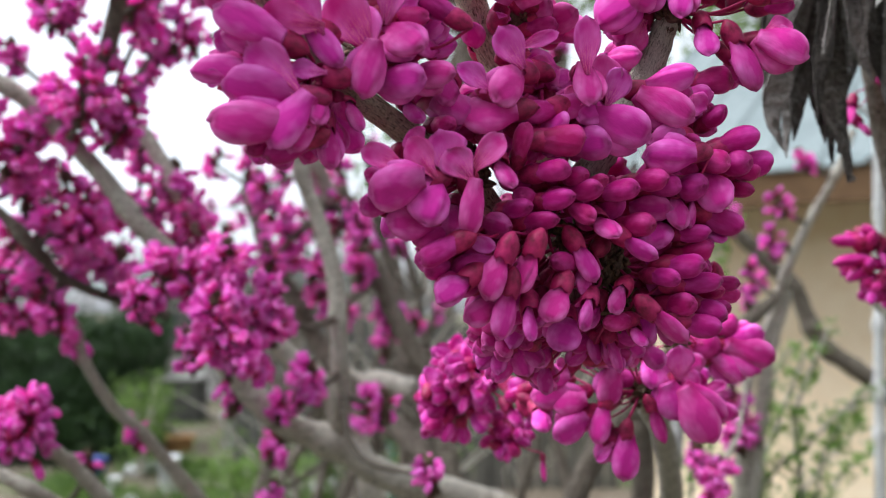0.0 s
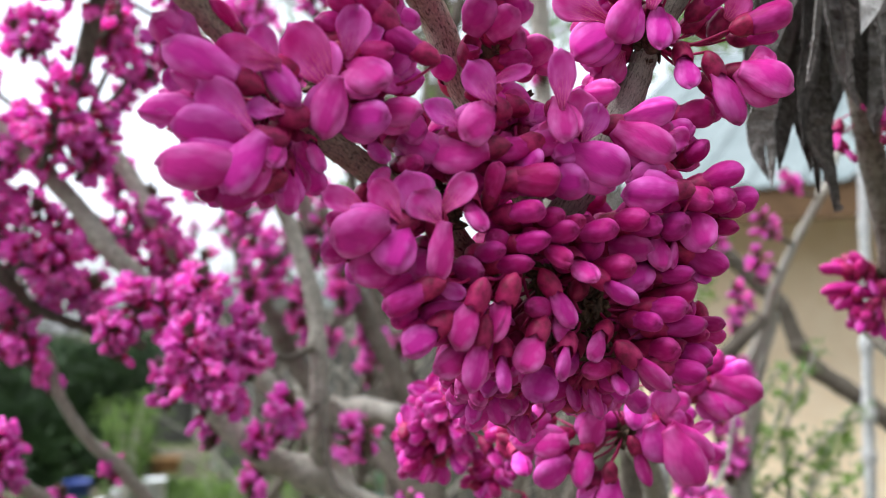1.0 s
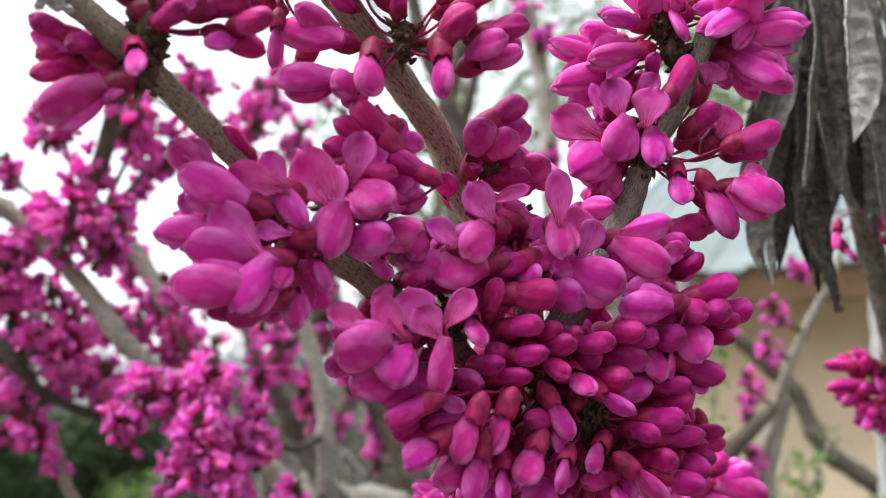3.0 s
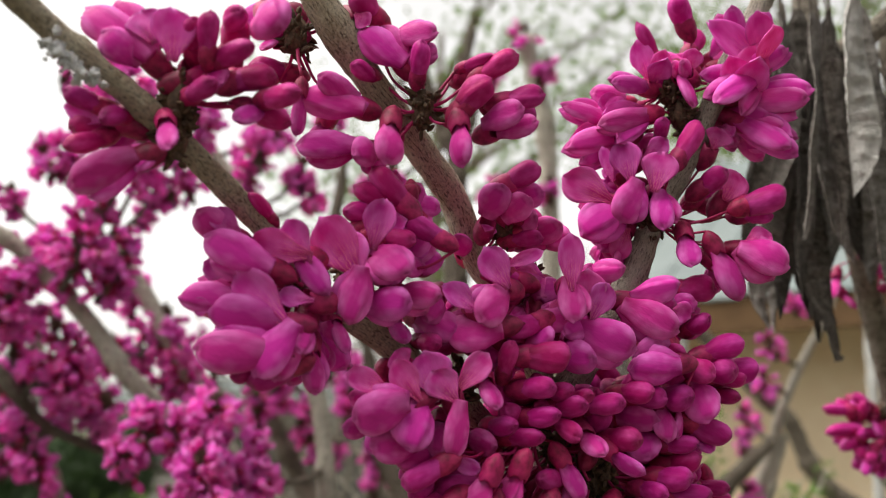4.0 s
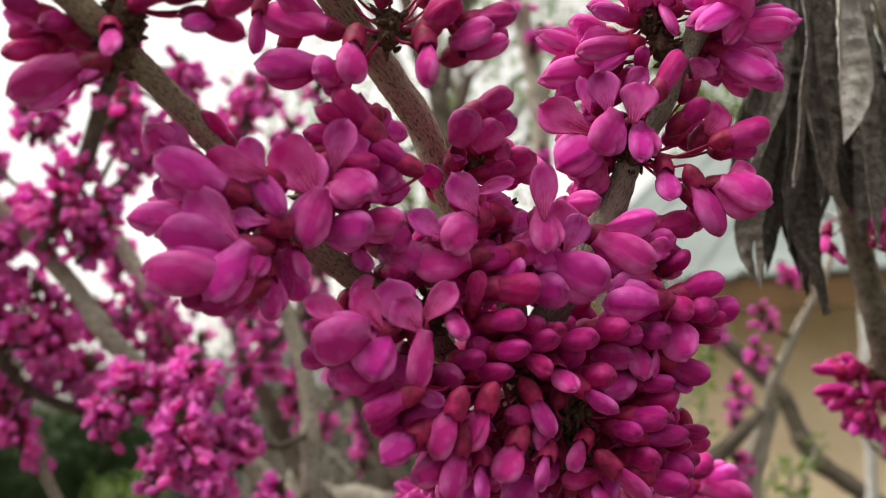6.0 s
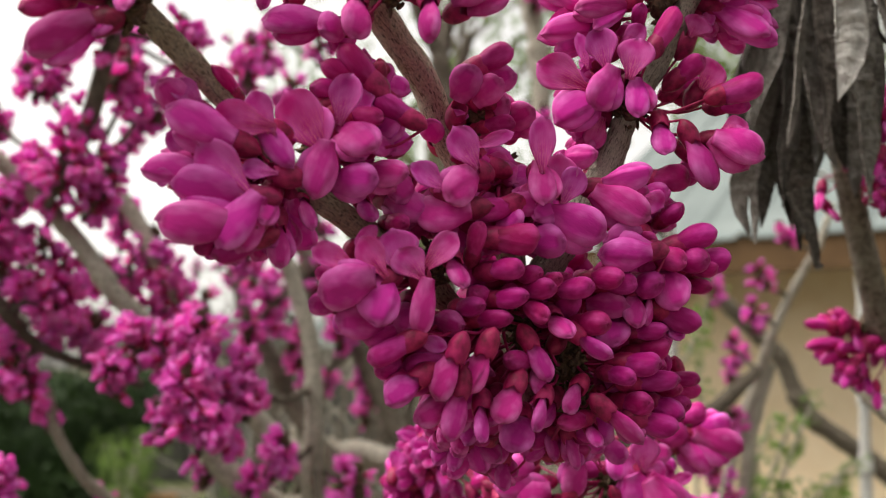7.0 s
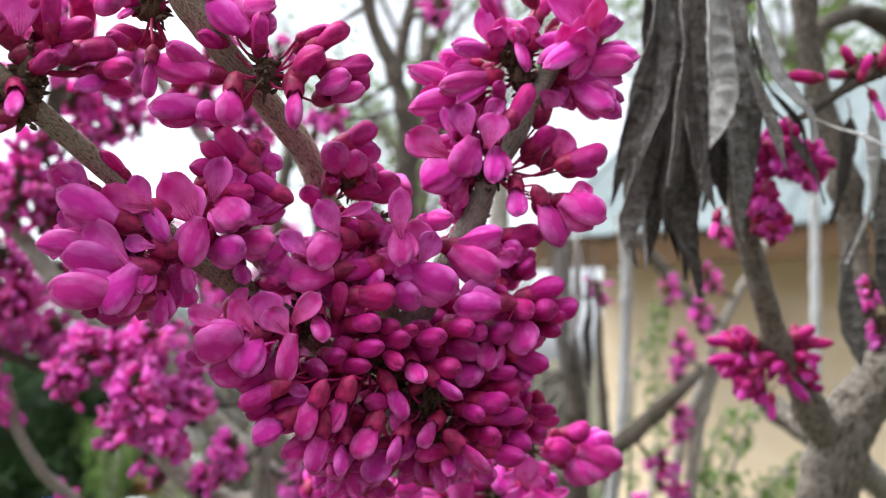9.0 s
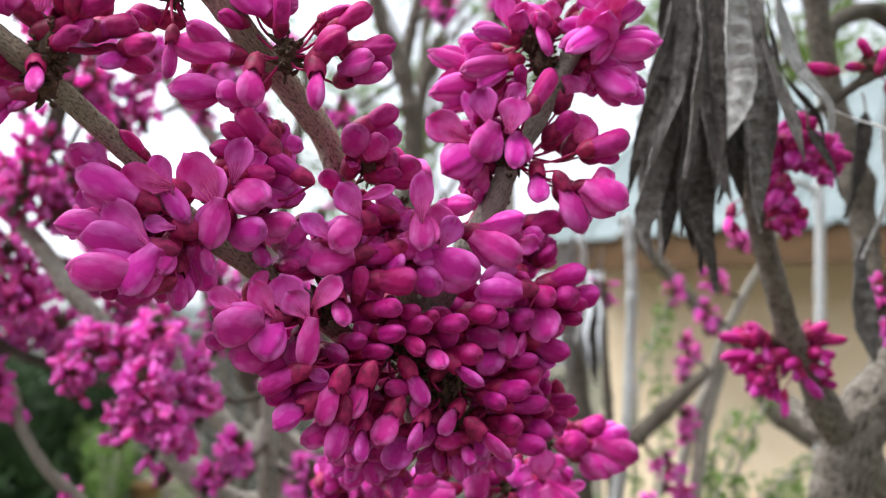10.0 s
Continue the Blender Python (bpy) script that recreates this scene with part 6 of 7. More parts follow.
f = flower(c, (-23.9, 182.7, 49.3), (-31.7, 180, 49.8))
petal(f, 'wing', (-23.9, 180.1, 49.1), (-31.7, 180, 49.8), 4.5)
f = flower(c, (-1.6, 203.4, 61), (-6.8, 192.9, 58.8))
petal(f, 'keel', (-1.6, 200.8, 60.8), (-6.8, 192.9, 58.8), 6.5)
f = flower(c, (-2.7, 206.9, 48.9), (7.1, 198, 44.5))
petal(f, 'keel', (-2.7, 204.3, 48.7), (7.1, 198, 44.5), 8.1)
f = flower(c, (1.7, 208, 54.7), (-0.2, 197.8, 47))
petal(f, 'keel', (1.7, 205.4, 54.5), (-0.2, 197.8, 47), 7.4)
fill(c, 24, 0.7, (4.0, 18.0))
spray(c, (-6.0, 203.0, 74.0), 9.0, 16, (-0.1, -0.2, 0.1), 0.2, 11)
spray(c, (-36.0, 192.0, 50.0), 12.0, 18, (-0.5, -0.1, 0.0), 0.4, 12)
c = cluster('main_top', [(26.6, 227.6, 60), (55.7, 238.2, 70)])
bud(c, (69.2, 231.7, 49.4), (72.6, 224.5, 52), 4.8)
bud(c, (66.9, 229.2, 60.1), (75.1, 225.8, 60), 7.2)
bud(c, (27, 209, 48.4), (18, 205.2, 45.8), 6.1)
bud(c, (17.6, 205.6, 35.9), (19, 199.1, 42.6), 4.7)
bud(c, (23.3, 204.3, 39.8), (33.3, 204.2, 40.1), 7.3)
bud(c, (-2.3, 203.4, 43), (2.1, 196, 41.8), 4.5)
f = flower(c, (18.4, 202.2, 55.2), (11.9, 195.9, 55.5))
petal(f, 'wing', (18.4, 197.5, 54.8), (12.3, 196.9, 64.1), 7.8)
petal(f, 'keel', (18.3, 201.7, 55.2), (11.5, 195, 47), 8.6)
f = flower(c, (17.1, 203.7, 60.7), (27, 200.8, 64.4))
petal(f, 'wing', (17.1, 201.1, 60.5), (27, 200.8, 64.4), 3.7)
f = flower(c, (11, 198.8, 49.4), (2.9, 195.8, 55.5))
petal(f, 'wing', (11, 196.2, 49.2), (2.9, 195.8, 55.5), 5.8)
f = flower(c, (16.9, 201.5, 46.3), (4.1, 199.1, 43.7))
petal(f, 'keel', (16.9, 199, 46.1), (4.1, 199.1, 43.7), 9.8)
f = flower(c, (33.7, 210.3, 57.1), (33, 205.8, 55.6))
petal(f, 'wing', (34.1, 205.6, 55.6), (33.7, 204.6, 69.8), 6.8)
petal(f, 'keel', (33.8, 208.8, 59.6), (34.4, 203.7, 48.1), 7.3)
petal(f, 'wing', (33.2, 208.6, 55.4), (31, 209.1, 48.9), 5.9)
f = flower(c, (37.7, 214.8, 49.8), (38.1, 209.9, 51.3))
petal(f, 'wing', (39.3, 210.4, 49.2), (44.1, 209.8, 58.2), 7.2)
petal(f, 'wing', (37.9, 210.6, 50.7), (38.1, 209.8, 61.8), 9.0)
petal(f, 'keel', (34.4, 211.8, 47.4), (50.3, 212.2, 42.6), 11.2)
petal(f, 'keel', (37.3, 211.9, 49.6), (25.4, 208.9, 48.4), 6.7)
petal(f, 'keel', (39.6, 216.5, 51.3), (32.7, 208.9, 45.5), 8.2)
f = flower(c, (39.5, 221.2, 61.5), (48.4, 212.6, 62.9))
petal(f, 'keel', (39.5, 218.6, 61.3), (48.4, 212.6, 62.9), 6.4)
f = flower(c, (49.2, 218.4, 55), (62.5, 215.9, 53.5))
petal(f, 'keel', (50.5, 216.6, 55.8), (63, 216.3, 59.5), 6.9)
petal(f, 'keel', (48, 215, 53.9), (61.9, 215.5, 47.4), 9.5)
f = flower(c, (62.3, 230.2, 55.2), (68.4, 223.8, 53.6))
petal(f, 'wing', (61.3, 223.5, 54.7), (67.7, 223.8, 51.3), 6.7)
petal(f, 'keel', (63.2, 231.7, 55.3), (69.1, 223.7, 56), 6.4)
f = flower(c, (31.8, 217.9, 40.8), (39.4, 207.2, 40.1))
petal(f, 'keel', (31.8, 215.3, 40.6), (39.4, 207.2, 40.1), 9.1)
f = flower(c, (24.5, 216.4, 47.6), (28.8, 206, 43.2))
petal(f, 'keel', (24.5, 213.9, 47.4), (28.8, 206, 43.2), 7.3)
fill(c, 30, 0.2, (12.0, 26.0))
fill(c, 60, 0.4, (5.0, 20.0))
c = cluster('main_mid', [(41.2, 228.1, 11.2), (25.5, 220.9, 23.5), (32.2, 227, 17.9), (44.6, 229, 12.4), (45.4, 230, 1.5)])
bud(c, (12.5, 201.4, 34.5), (15.5, 195.2, 27.4), 5.4)
bud(c, (21.6, 206.8, 32.3), (29, 201, 32.7), 5.5)
bud(c, (29.1, 212.6, 32.2), (33.5, 205.1, 31.8), 4.7)
bud(c, (34.6, 215, 29.8), (38.4, 207.4, 31.2), 4.1)
bud(c, (30.2, 211, 28.1), (36.9, 204.8, 28.8), 5.3)
bud(c, (22.9, 207.8, 25.8), (30.2, 202, 26.4), 5.0)
bud(c, (31.1, 211, 24.9), (34.8, 203.7, 21.1), 4.8)
bud(c, (37.3, 212.8, 22.1), (40.8, 205.8, 17.2), 5.6)
bud(c, (14.6, 208.1, 23.8), (19.9, 200.6, 23.9), 4.7)
bud(c, (18.2, 209, 20.9), (26.9, 204.9, 21.3), 4.6)
bud(c, (39.8, 215.8, 29.1), (46.7, 210, 29.5), 5.5)
bud(c, (47.7, 218.8, 31.8), (54.7, 213.3, 32.1), 5.6)
bud(c, (52.1, 221.9, 31), (58.4, 215.9, 31), 5.6)
bud(c, (60.6, 225.1, 31.9), (64.8, 217.9, 31.2), 6.8)
bud(c, (61.1, 226, 43.4), (63.9, 218.9, 41.6), 5.1)
bud(c, (71.4, 227.9, 42.2), (82.3, 227.6, 46.1), 6.6)
bud(c, (65.5, 225.8, 39), (72.2, 220.7, 37), 6.5)
bud(c, (74, 231.9, 37.6), (78.6, 225.1, 38.6), 7.4)
bud(c, (76.9, 231.2, 38.5), (87, 231.2, 39.6), 6.8)
bud(c, (76.5, 234, 36.8), (83.3, 229, 37.2), 6.0)
bud(c, (75.8, 236.4, 32.9), (81.3, 230.3, 31.6), 4.5)
bud(c, (67.1, 227.1, 25), (77.5, 227.4, 21.4), 6.6)
bud(c, (69.9, 233.8, 22.5), (72.2, 226.9, 17.7), 5.1)
bud(c, (44.7, 218.1, 20.5), (50.4, 211.2, 20.8), 6.2)
bud(c, (44.3, 215.6, 17.7), (51.7, 213.1, 12.7), 5.7)
bud(c, (59, 223.8, 28.9), (59.3, 219.6, 20.3), 6.0)
bud(c, (64.7, 228.4, 27.9), (61.8, 221.5, 21.6), 5.0)
bud(c, (59, 225.6, 19.7), (67.8, 222.9, 19.9), 4.6)
bud(c, (61.3, 229.4, 14.2), (69.1, 225.4, 16.3), 6.1)
bud(c, (57.3, 224.5, 11.4), (65.2, 220.4, 11.7), 6.2)
bud(c, (52.6, 223.3, 8.8), (57.6, 216.3, 7.8), 4.9)
bud(c, (58.9, 225.3, 6.5), (71.2, 225.2, 7.6), 5.5)
bud(c, (68, 235.5, 3.7), (71.7, 228.1, 5.5), 4.4)
bud(c, (57.4, 226.7, 1.5), (62.4, 219.7, 1.8), 6.3)
bud(c, (65.3, 229.4, 1.6), (72, 225.4, -1.9), 6.0)
bud(c, (60.5, 224.3, -2.4), (70.4, 224.5, -4.6), 6.4)
bud(c, (51.2, 217.1, 0), (59.8, 217.7, -7.8), 6.3)
bud(c, (27.7, 207.4, 5.2), (24.1, 203, -2.4), 7.1)
bud(c, (35.1, 212.1, 2.4), (32.1, 206, -4), 5.0)
bud(c, (31.7, 210.4, 15.7), (36.5, 211, 7.1), 5.1)
bud(c, (31.6, 213.9, 11.9), (26.1, 206.4, 11.7), 5.1)
bud(c, (44.5, 218.9, 5.5), (40.2, 212.3, -0.1), 4.9)
bud(c, (46.6, 221.9, -2.2), (39.5, 214.6, -3.2), 4.9)
bud(c, (48.2, 223.3, -4.3), (48.4, 216.3, -8.5), 4.4)
bud(c, (20.6, 201, 13.5), (17, 201.6, 4.2), 6.7)
bud(c, (13.7, 197.9, 12.5), (9.6, 198.6, 2.6), 6.6)
bud(c, (14.9, 200.4, 4.6), (12.6, 201.1, -6.5), 6.3)
bud(c, (20.3, 206.9, 0.6), (19.7, 201.3, -6.6), 5.4)
bud(c, (5.6, 198.2, 7.1), (-1.2, 194.5, 1.8), 6.4)
bud(c, (3.3, 195.6, 15.1), (-5.2, 194.1, 10.8), 5.6)
bud(c, (1.2, 204.2, 10.7), (-3.6, 196.9, 8.3), 4.4)
bud(c, (1.6, 201.2, 17.5), (-6.4, 196.5, 15.5), 5.7)
bud(c, (11.5, 203.2, 10.1), (1.9, 201.5, 9.9), 5.8)
bud(c, (54.8, 254.6, 35), (47.7, 251.6, 41.4), 7.3)
bud(c, (45.7, 252.9, 30.2), (45, 249.6, 39.3), 7.2)
bud(c, (52.7, 255.7, 28.9), (55.1, 253, 37.8), 7.3)
bud(c, (43.7, 252.9, 39.5), (52.3, 250.5, 42.6), 7.2)
bud(c, (30.1, 249.9, 3.2), (29.3, 245.4, 12.2), 6.9)
bud(c, (29, 250.4, 8.6), (36.8, 246.7, 12.8), 7.0)
bud(c, (26.3, 249.2, 15), (34.9, 245.8, 13.2), 7.0)
bud(c, (31.1, 248.2, 12.7), (22.1, 244.4, 10.8), 6.9)
bud(c, (29, 250.5, 8.8), (37.3, 246.8, 11.9), 7.0)
bud(c, (21.8, 244.6, 24.2), (16.3, 240.3, 31.1), 6.9)
bud(c, (8.6, 242.7, 18.1), (15.9, 238.3, 23.1), 6.8)
f = flower(c, (62.3, 217.9, 39.1), (49.3, 215.4, 37.5))
petal(f, 'keel', (62.3, 215.3, 38.9), (49.3, 215.4, 37.5), 8.8)
f = flower(c, (61.3, 224.9, 44.6), (50.8, 215.1, 40.9))
petal(f, 'keel', (61.3, 222.3, 44.4), (50.8, 215.1, 40.9), 7.6)
f = flower(c, (67.7, 229.2, 35.5), (70.4, 221.4, 25.4))
petal(f, 'keel', (67.7, 226.6, 35.3), (70.4, 221.4, 25.4), 9.6)
f = flower(c, (47.8, 228.1, 26.3), (57.2, 219.8, 25.9))
petal(f, 'keel', (47.8, 225.5, 26.1), (57.2, 219.8, 25.9), 7.7)
f = flower(c, (53.6, 231.6, 22.8), (54.9, 221.4, 16.3))
petal(f, 'keel', (53.6, 229, 22.6), (54.9, 221.4, 16.3), 9.3)
f = flower(c, (30.7, 218.9, -1.9), (27.5, 208.8, -9.2))
petal(f, 'keel', (30.7, 216.3, -2.1), (27.5, 208.8, -9.2), 8.9)
f = flower(c, (13.4, 209.2, 2.8), (5.1, 200.1, -2.2))
petal(f, 'keel', (13.4, 206.6, 2.6), (5.1, 200.1, -2.2), 6.2)
f = flower(c, (4.4, 200.7, 16.7), (12, 198.3, 13.9))
petal(f, 'wing', (4.4, 198.1, 16.5), (12, 198.3, 13.9), 4.1)
f = flower(c, (8.8, 213.3, 20.6), (15.6, 202.6, 19.3))
petal(f, 'keel', (8.8, 210.7, 20.4), (15.6, 202.6, 19.3), 6.4)
fill(c, 50, 0.2, (12.0, 26.0))
fill(c, 110, 0.0, (3.0, 12.0))
spray(c, (59.0, 250.0, 4.0), 13.0, 26, (0.2, -0.2, -0.2), 0.0, 13)
spray(c, (72.0, 252.0, 6.0), 12.0, 22, (0.5, -0.2, -0.1), 0.0, 14)
spray(c, (44.0, 246.0, -6.0), 13.0, 26, (0.0, -0.2, -0.4), 0.2, 15)
spray(c, (20.0, 232.0, 2.0), 13.0, 22, (-0.3, -0.2, -0.4), 0.2, 16)
spray(c, (18.0, 240.0, -8.0), 11.0, 12, (-0.2, -0.2, -0.7), 0.3, 17)
spray(c, (27.0, 250.0, -14.0), 10.0, 7, (0.0, -0.2, -0.8), 0.3, 18)
spray(c, (30.1, 256.0, 23.1), 12.0, 22, (0.0, -0.1, 0.0), 0.0, 19)
spray(c, (26.0, 252.0, 40.2), 11.0, 16, (0.0, -0.1, 0.0), 0.0, 20)
spray(c, (44.6, 262.0, 20.2), 12.0, 22, (0.0, -0.1, 0.0), 0.0, 22)
spray(c, (45.4, 262.0, 10.1), 12.0, 18, (0.0, -0.1, 0.0), 0.0, 23)
spray(c, (45.4, 260.0, 14.3), 11.0, 16, (0.0, -0.1, -0.1), 0.0, 24)
c = cluster('main_left', [(7.8, 213.1, 33.7)])
f = flower(c, (5.5, 197.9, 30), (4.8, 195.1, 33.1))
petal(f, 'wing', (6.5, 194.3, 28.6), (1.1, 193.8, 36), 7.9)
petal(f, 'wing', (6.6, 198, 31.6), (14.2, 197.5, 39.7), 6.4)
petal(f, 'wing', (1.5, 194.6, 29.7), (-1.5, 193.9, 39.9), 9.8)
petal(f, 'keel', (7.6, 194.4, 29.3), (5.5, 195.3, 16.9), 6.2)
f = flower(c, (-2.6, 194.1, 29), (-9, 189.7, 26.9))
petal(f, 'wing', (-1.5, 191.6, 28.9), (-7.9, 191, 37.6), 6.7)
petal(f, 'keel', (-2.2, 194.7, 29.2), (-3.4, 189.6, 18.4), 9.3)
petal(f, 'keel', (-3.9, 188.3, 28.3), (-15.7, 188.6, 24.7), 10.2)
f = flower(c, (-9.7, 196.5, 30.2), (-17.4, 189.7, 32.1))
petal(f, 'wing', (-8.1, 188.8, 31), (-17.9, 188.6, 34.6), 5.8)
petal(f, 'keel', (-11.4, 198.9, 29.1), (-16.9, 190.7, 29.7), 4.7)
f = flower(c, (-12, 200.5, 23.7), (-17.9, 189.8, 23))
petal(f, 'keel', (-12, 197.9, 23.5), (-17.9, 189.8, 23), 6.0)
f = flower(c, (-2.6, 199.7, 19.8), (-11.9, 190.5, 18.8))
petal(f, 'keel', (-2.6, 197.1, 19.6), (-11.9, 190.5, 18.8), 8.0)
f = flower(c, (-4.6, 197.2, 36), (-7.9, 194.3, 39.8))
petal(f, 'wing', (-4.6, 194.6, 35.8), (-7.9, 194.3, 39.8), 6.1)
f = flower(c, (2.8, 207.8, 24.4), (1.8, 197.5, 17.1))
petal(f, 'keel', (2.8, 205.2, 24.2), (1.8, 197.5, 17.1), 6.2)
fill(c, 20, 0.5, (5.0, 18.0))
c = cluster('low_right', [(68.3, 307.1, -27.1), (80.9, 305.9, -9.6)])
bud(c, (99, 326.1, -13.3), (89.7, 320.2, -12.1), 11.1)
bud(c, (100, 328.6, -6.2), (108.8, 326.6, -4), 8.2)
bud(c, (54.8, 300.9, -31.2), (51.6, 301.8, -44.5), 8.3)
bud(c, (61.8, 300.6, -41.2), (60.9, 301.7, -56.7), 9.5)
bud(c, (70.2, 301, -32.6), (74.6, 301.8, -44.5), 4.9)
bud(c, (60, 265.2, -10.4), (64.1, 260.5, -16.4), 6.9)
bud(c, (54, 264.6, -8), (52.6, 260.7, -16.4), 7.3)
bud(c, (51.2, 274, -8.7), (47.8, 270.9, -17.1), 7.9)
f = flower(c, (103.4, 327.7, -12.1), (119.2, 325.2, -12.9))
petal(f, 'keel', (103.3, 325.6, -12.1), (117.5, 325.4, -8), 9.3)
petal(f, 'keel', (103.4, 324.7, -12.4), (121, 325, -17.7), 12.0)
f = flower(c, (98.9, 328.5, -15.8), (110.8, 326.5, -24.5))
petal(f, 'keel', (98.9, 325.9, -15.9), (110.8, 326.5, -24.5), 9.7)
f = flower(c, (78.3, 302.6, -23.9), (81.5, 300.2, -27.3))
petal(f, 'wing', (79.2, 300.4, -23.8), (79.2, 299.5, -11.3), 9.6)
petal(f, 'wing', (77.9, 301.5, -25), (70.7, 301.1, -19.8), 8.6)
petal(f, 'wing', (79.1, 300.3, -22.2), (87, 300.5, -25.1), 8.5)
petal(f, 'keel', (74.8, 299.4, -24.2), (80, 300.3, -36.6), 12.3)
petal(f, 'keel', (80.4, 298.5, -25.3), (90.7, 299.8, -43.8), 13.1)
f = flower(c, (71.1, 308.9, -16.7), (69.9, 299.7, -25.8))
petal(f, 'keel', (71.1, 306.3, -16.9), (69.9, 299.7, -25.8), 7.5)
f = flower(c, (85.8, 303.9, -28.9), (97.7, 301.3, -30))
petal(f, 'wing', (85.5, 301.7, -27.7), (96.2, 301.4, -24.6), 4.3)
petal(f, 'keel', (86.1, 300.9, -30.4), (99.1, 301.2, -35.4), 7.7)
f = flower(c, (78, 307.7, -18.7), (89.3, 303.6, -17.2))
petal(f, 'keel', (78, 305.1, -18.9), (89.3, 303.6, -17.2), 7.6)
f = flower(c, (57.4, 302.7, -19), (55.3, 300.9, -31.8))
petal(f, 'keel', (57.4, 300.1, -19.2), (55.3, 300.9, -31.8), 9.8)
f = flower(c, (48.8, 303.8, -35), (38, 301.8, -43.2))
petal(f, 'keel', (48.8, 301.2, -35.2), (38, 301.8, -43.2), 10.7)
f = flower(c, (46.4, 303.8, -28.1), (33.3, 301.4, -30.4))
petal(f, 'keel', (48.4, 300.8, -29.2), (36.6, 300.9, -31.5), 9.6)
petal(f, 'keel', (44.3, 301.6, -27.4), (30, 301.8, -29.3), 9.0)
f = flower(c, (42.7, 304.2, -19.2), (34.8, 300.4, -21.6))
petal(f, 'keel', (42.9, 302.4, -21.7), (31.4, 299.7, -24.6), 9.0)
petal(f, 'wing', (42.4, 300.9, -17), (38.3, 301, -18.6), 6.4)
f = flower(c, (32.6, 314.7, -34.8), (35.5, 304.5, -40.8))
petal(f, 'keel', (32.6, 312.1, -35), (35.5, 304.5, -40.8), 6.5)
f = flower(c, (57.4, 303.4, -43.8), (51.2, 301.3, -50.4))
petal(f, 'wing', (57.4, 300.8, -44), (51.2, 301.3, -50.4), 3.8)
fill(c, 16, 0.4, (3.0, 12.0))
c = cluster('low_left', [(7.0, 366.0, -37.0), (24.0, 368.0, -49.0), (13.0, 360.0, -22.0)])
spray(c, (6.0, 364.0, -39.0), 17.5, 30, (-0.75, -0.25, -0.1), 0.35, 5)
spray(c, (26.5, 366.0, -50.0), 12.0, 24, (0.0, -0.2, -0.45), 0.0, 6)
spray(c, (11.0, 356.0, -25.0), 16.0, 26, (-0.1, -0.35, -0.55), 0.6, 7)
spray(c, (34.0, 340.0, -32.0), 13.0, 16, (0.0, -0.2, -0.6), 0.3, 8)
bud(c, (40.5, 364.0, -60.0), (41.0, 363.0, -69.0), 2.6)
c = cluster('upper_left', [(-51.1, 168.2, 88.7), (-52.4, 168.8, 81.1)])
bud(c, (-44.7, 162.9, 96.4), (-44.1, 158.7, 103.6), 4.4)
bud(c, (-48.8, 166.6, 98.6), (-47.7, 160.2, 102.8), 4.7)
bud(c, (-43.6, 165.2, 95.5), (-35.3, 159.8, 97.1), 4.6)
bud(c, (-49, 165.9, 88.5), (-42.2, 159, 89), 4.8)
bud(c, (-33.5, 166.9, 88.5), (-25.9, 160.1, 87.4), 4.8)
bud(c, (-34.3, 170.1, 87.6), (-38.4, 163.4, 82.7), 4.9)
bud(c, (-65.8, 165.9, 86.1), (-72.3, 161.8, 87.7), 4.6)
bud(c, (-61.5, 166.1, 84.5), (-63.4, 159.5, 81.6), 4.0)
bud(c, (-65.9, 167.4, 80.2), (-71.1, 162.2, 76.7), 4.6)
bud(c, (-52.6, 164.3, 82.4), (-49.5, 157.9, 75.1), 4.7)
bud(c, (-58.7, 170.7, 102.8), (-54.9, 163.9, 104.6), 4.8)
bud(c, (-42.1, 169.7, 105.1), (-38.8, 162.8, 106.1), 4.8)
f = flower(c, (-56.8, 166, 96.4), (-64.4, 161.2, 103.6))
petal(f, 'keel', (-58.8, 165, 94.9), (-64.8, 159.6, 99.5), 7.2)
petal(f, 'keel', (-56.2, 163.2, 95.7), (-69.6, 162.5, 105.7), 8.9)
petal(f, 'wing', (-55.4, 162.1, 98.1), (-58.8, 161.5, 105.7), 7.6)
f = flower(c, (-49.8, 168.7, 95), (-46.2, 162.1, 98.1))
petal(f, 'wing', (-51.2, 161.3, 94), (-51.1, 160.6, 105), 9.0)
petal(f, 'keel', (-48.5, 170.8, 95.7), (-41.4, 163.6, 91.2), 7.1)
f = flower(c, (-61.3, 169.4, 100.8), (-71.7, 165.3, 104.8))
petal(f, 'keel', (-61.3, 166.8, 100.6), (-71.7, 165.3, 104.8), 6.4)
f = flower(c, (-35.5, 172.4, 110), (-30, 162.8, 102.4))
petal(f, 'keel', (-35.5, 169.8, 109.8), (-30, 162.8, 102.4), 9.8)
f = flower(c, (-61.2, 168.7, 83.6), (-74, 165.9, 86.8))
petal(f, 'wing', (-61.2, 166.1, 83.4), (-74, 165.9, 86.8), 5.3)
f = flower(c, (-57.4, 166.2, 75.4), (-70.5, 164.1, 69.3))
petal(f, 'keel', (-57.4, 163.7, 75.2), (-70.5, 164.1, 69.3), 7.6)
f = flower(c, (-55.7, 173.5, 80.7), (-57.4, 163.9, 72.2))
petal(f, 'keel', (-55.7, 170.9, 80.6), (-57.4, 163.9, 72.2), 5.3)
fill(c, 7, 0.0, (3.0, 12.0))
c = cluster('upper_mid', [(-1.9, 194.7, 97), (-32.3, 193.5, 114.5)])
bud(c, (-13.8, 193.9, 105), (-17.9, 186.9, 105.1), 4.3)
bud(c, (-9, 188.7, 90.9), (-9.8, 185.3, 80.8), 7.6)
bud(c, (6.7, 188.4, 91), (7.4, 186.7, 80.8), 7.1)
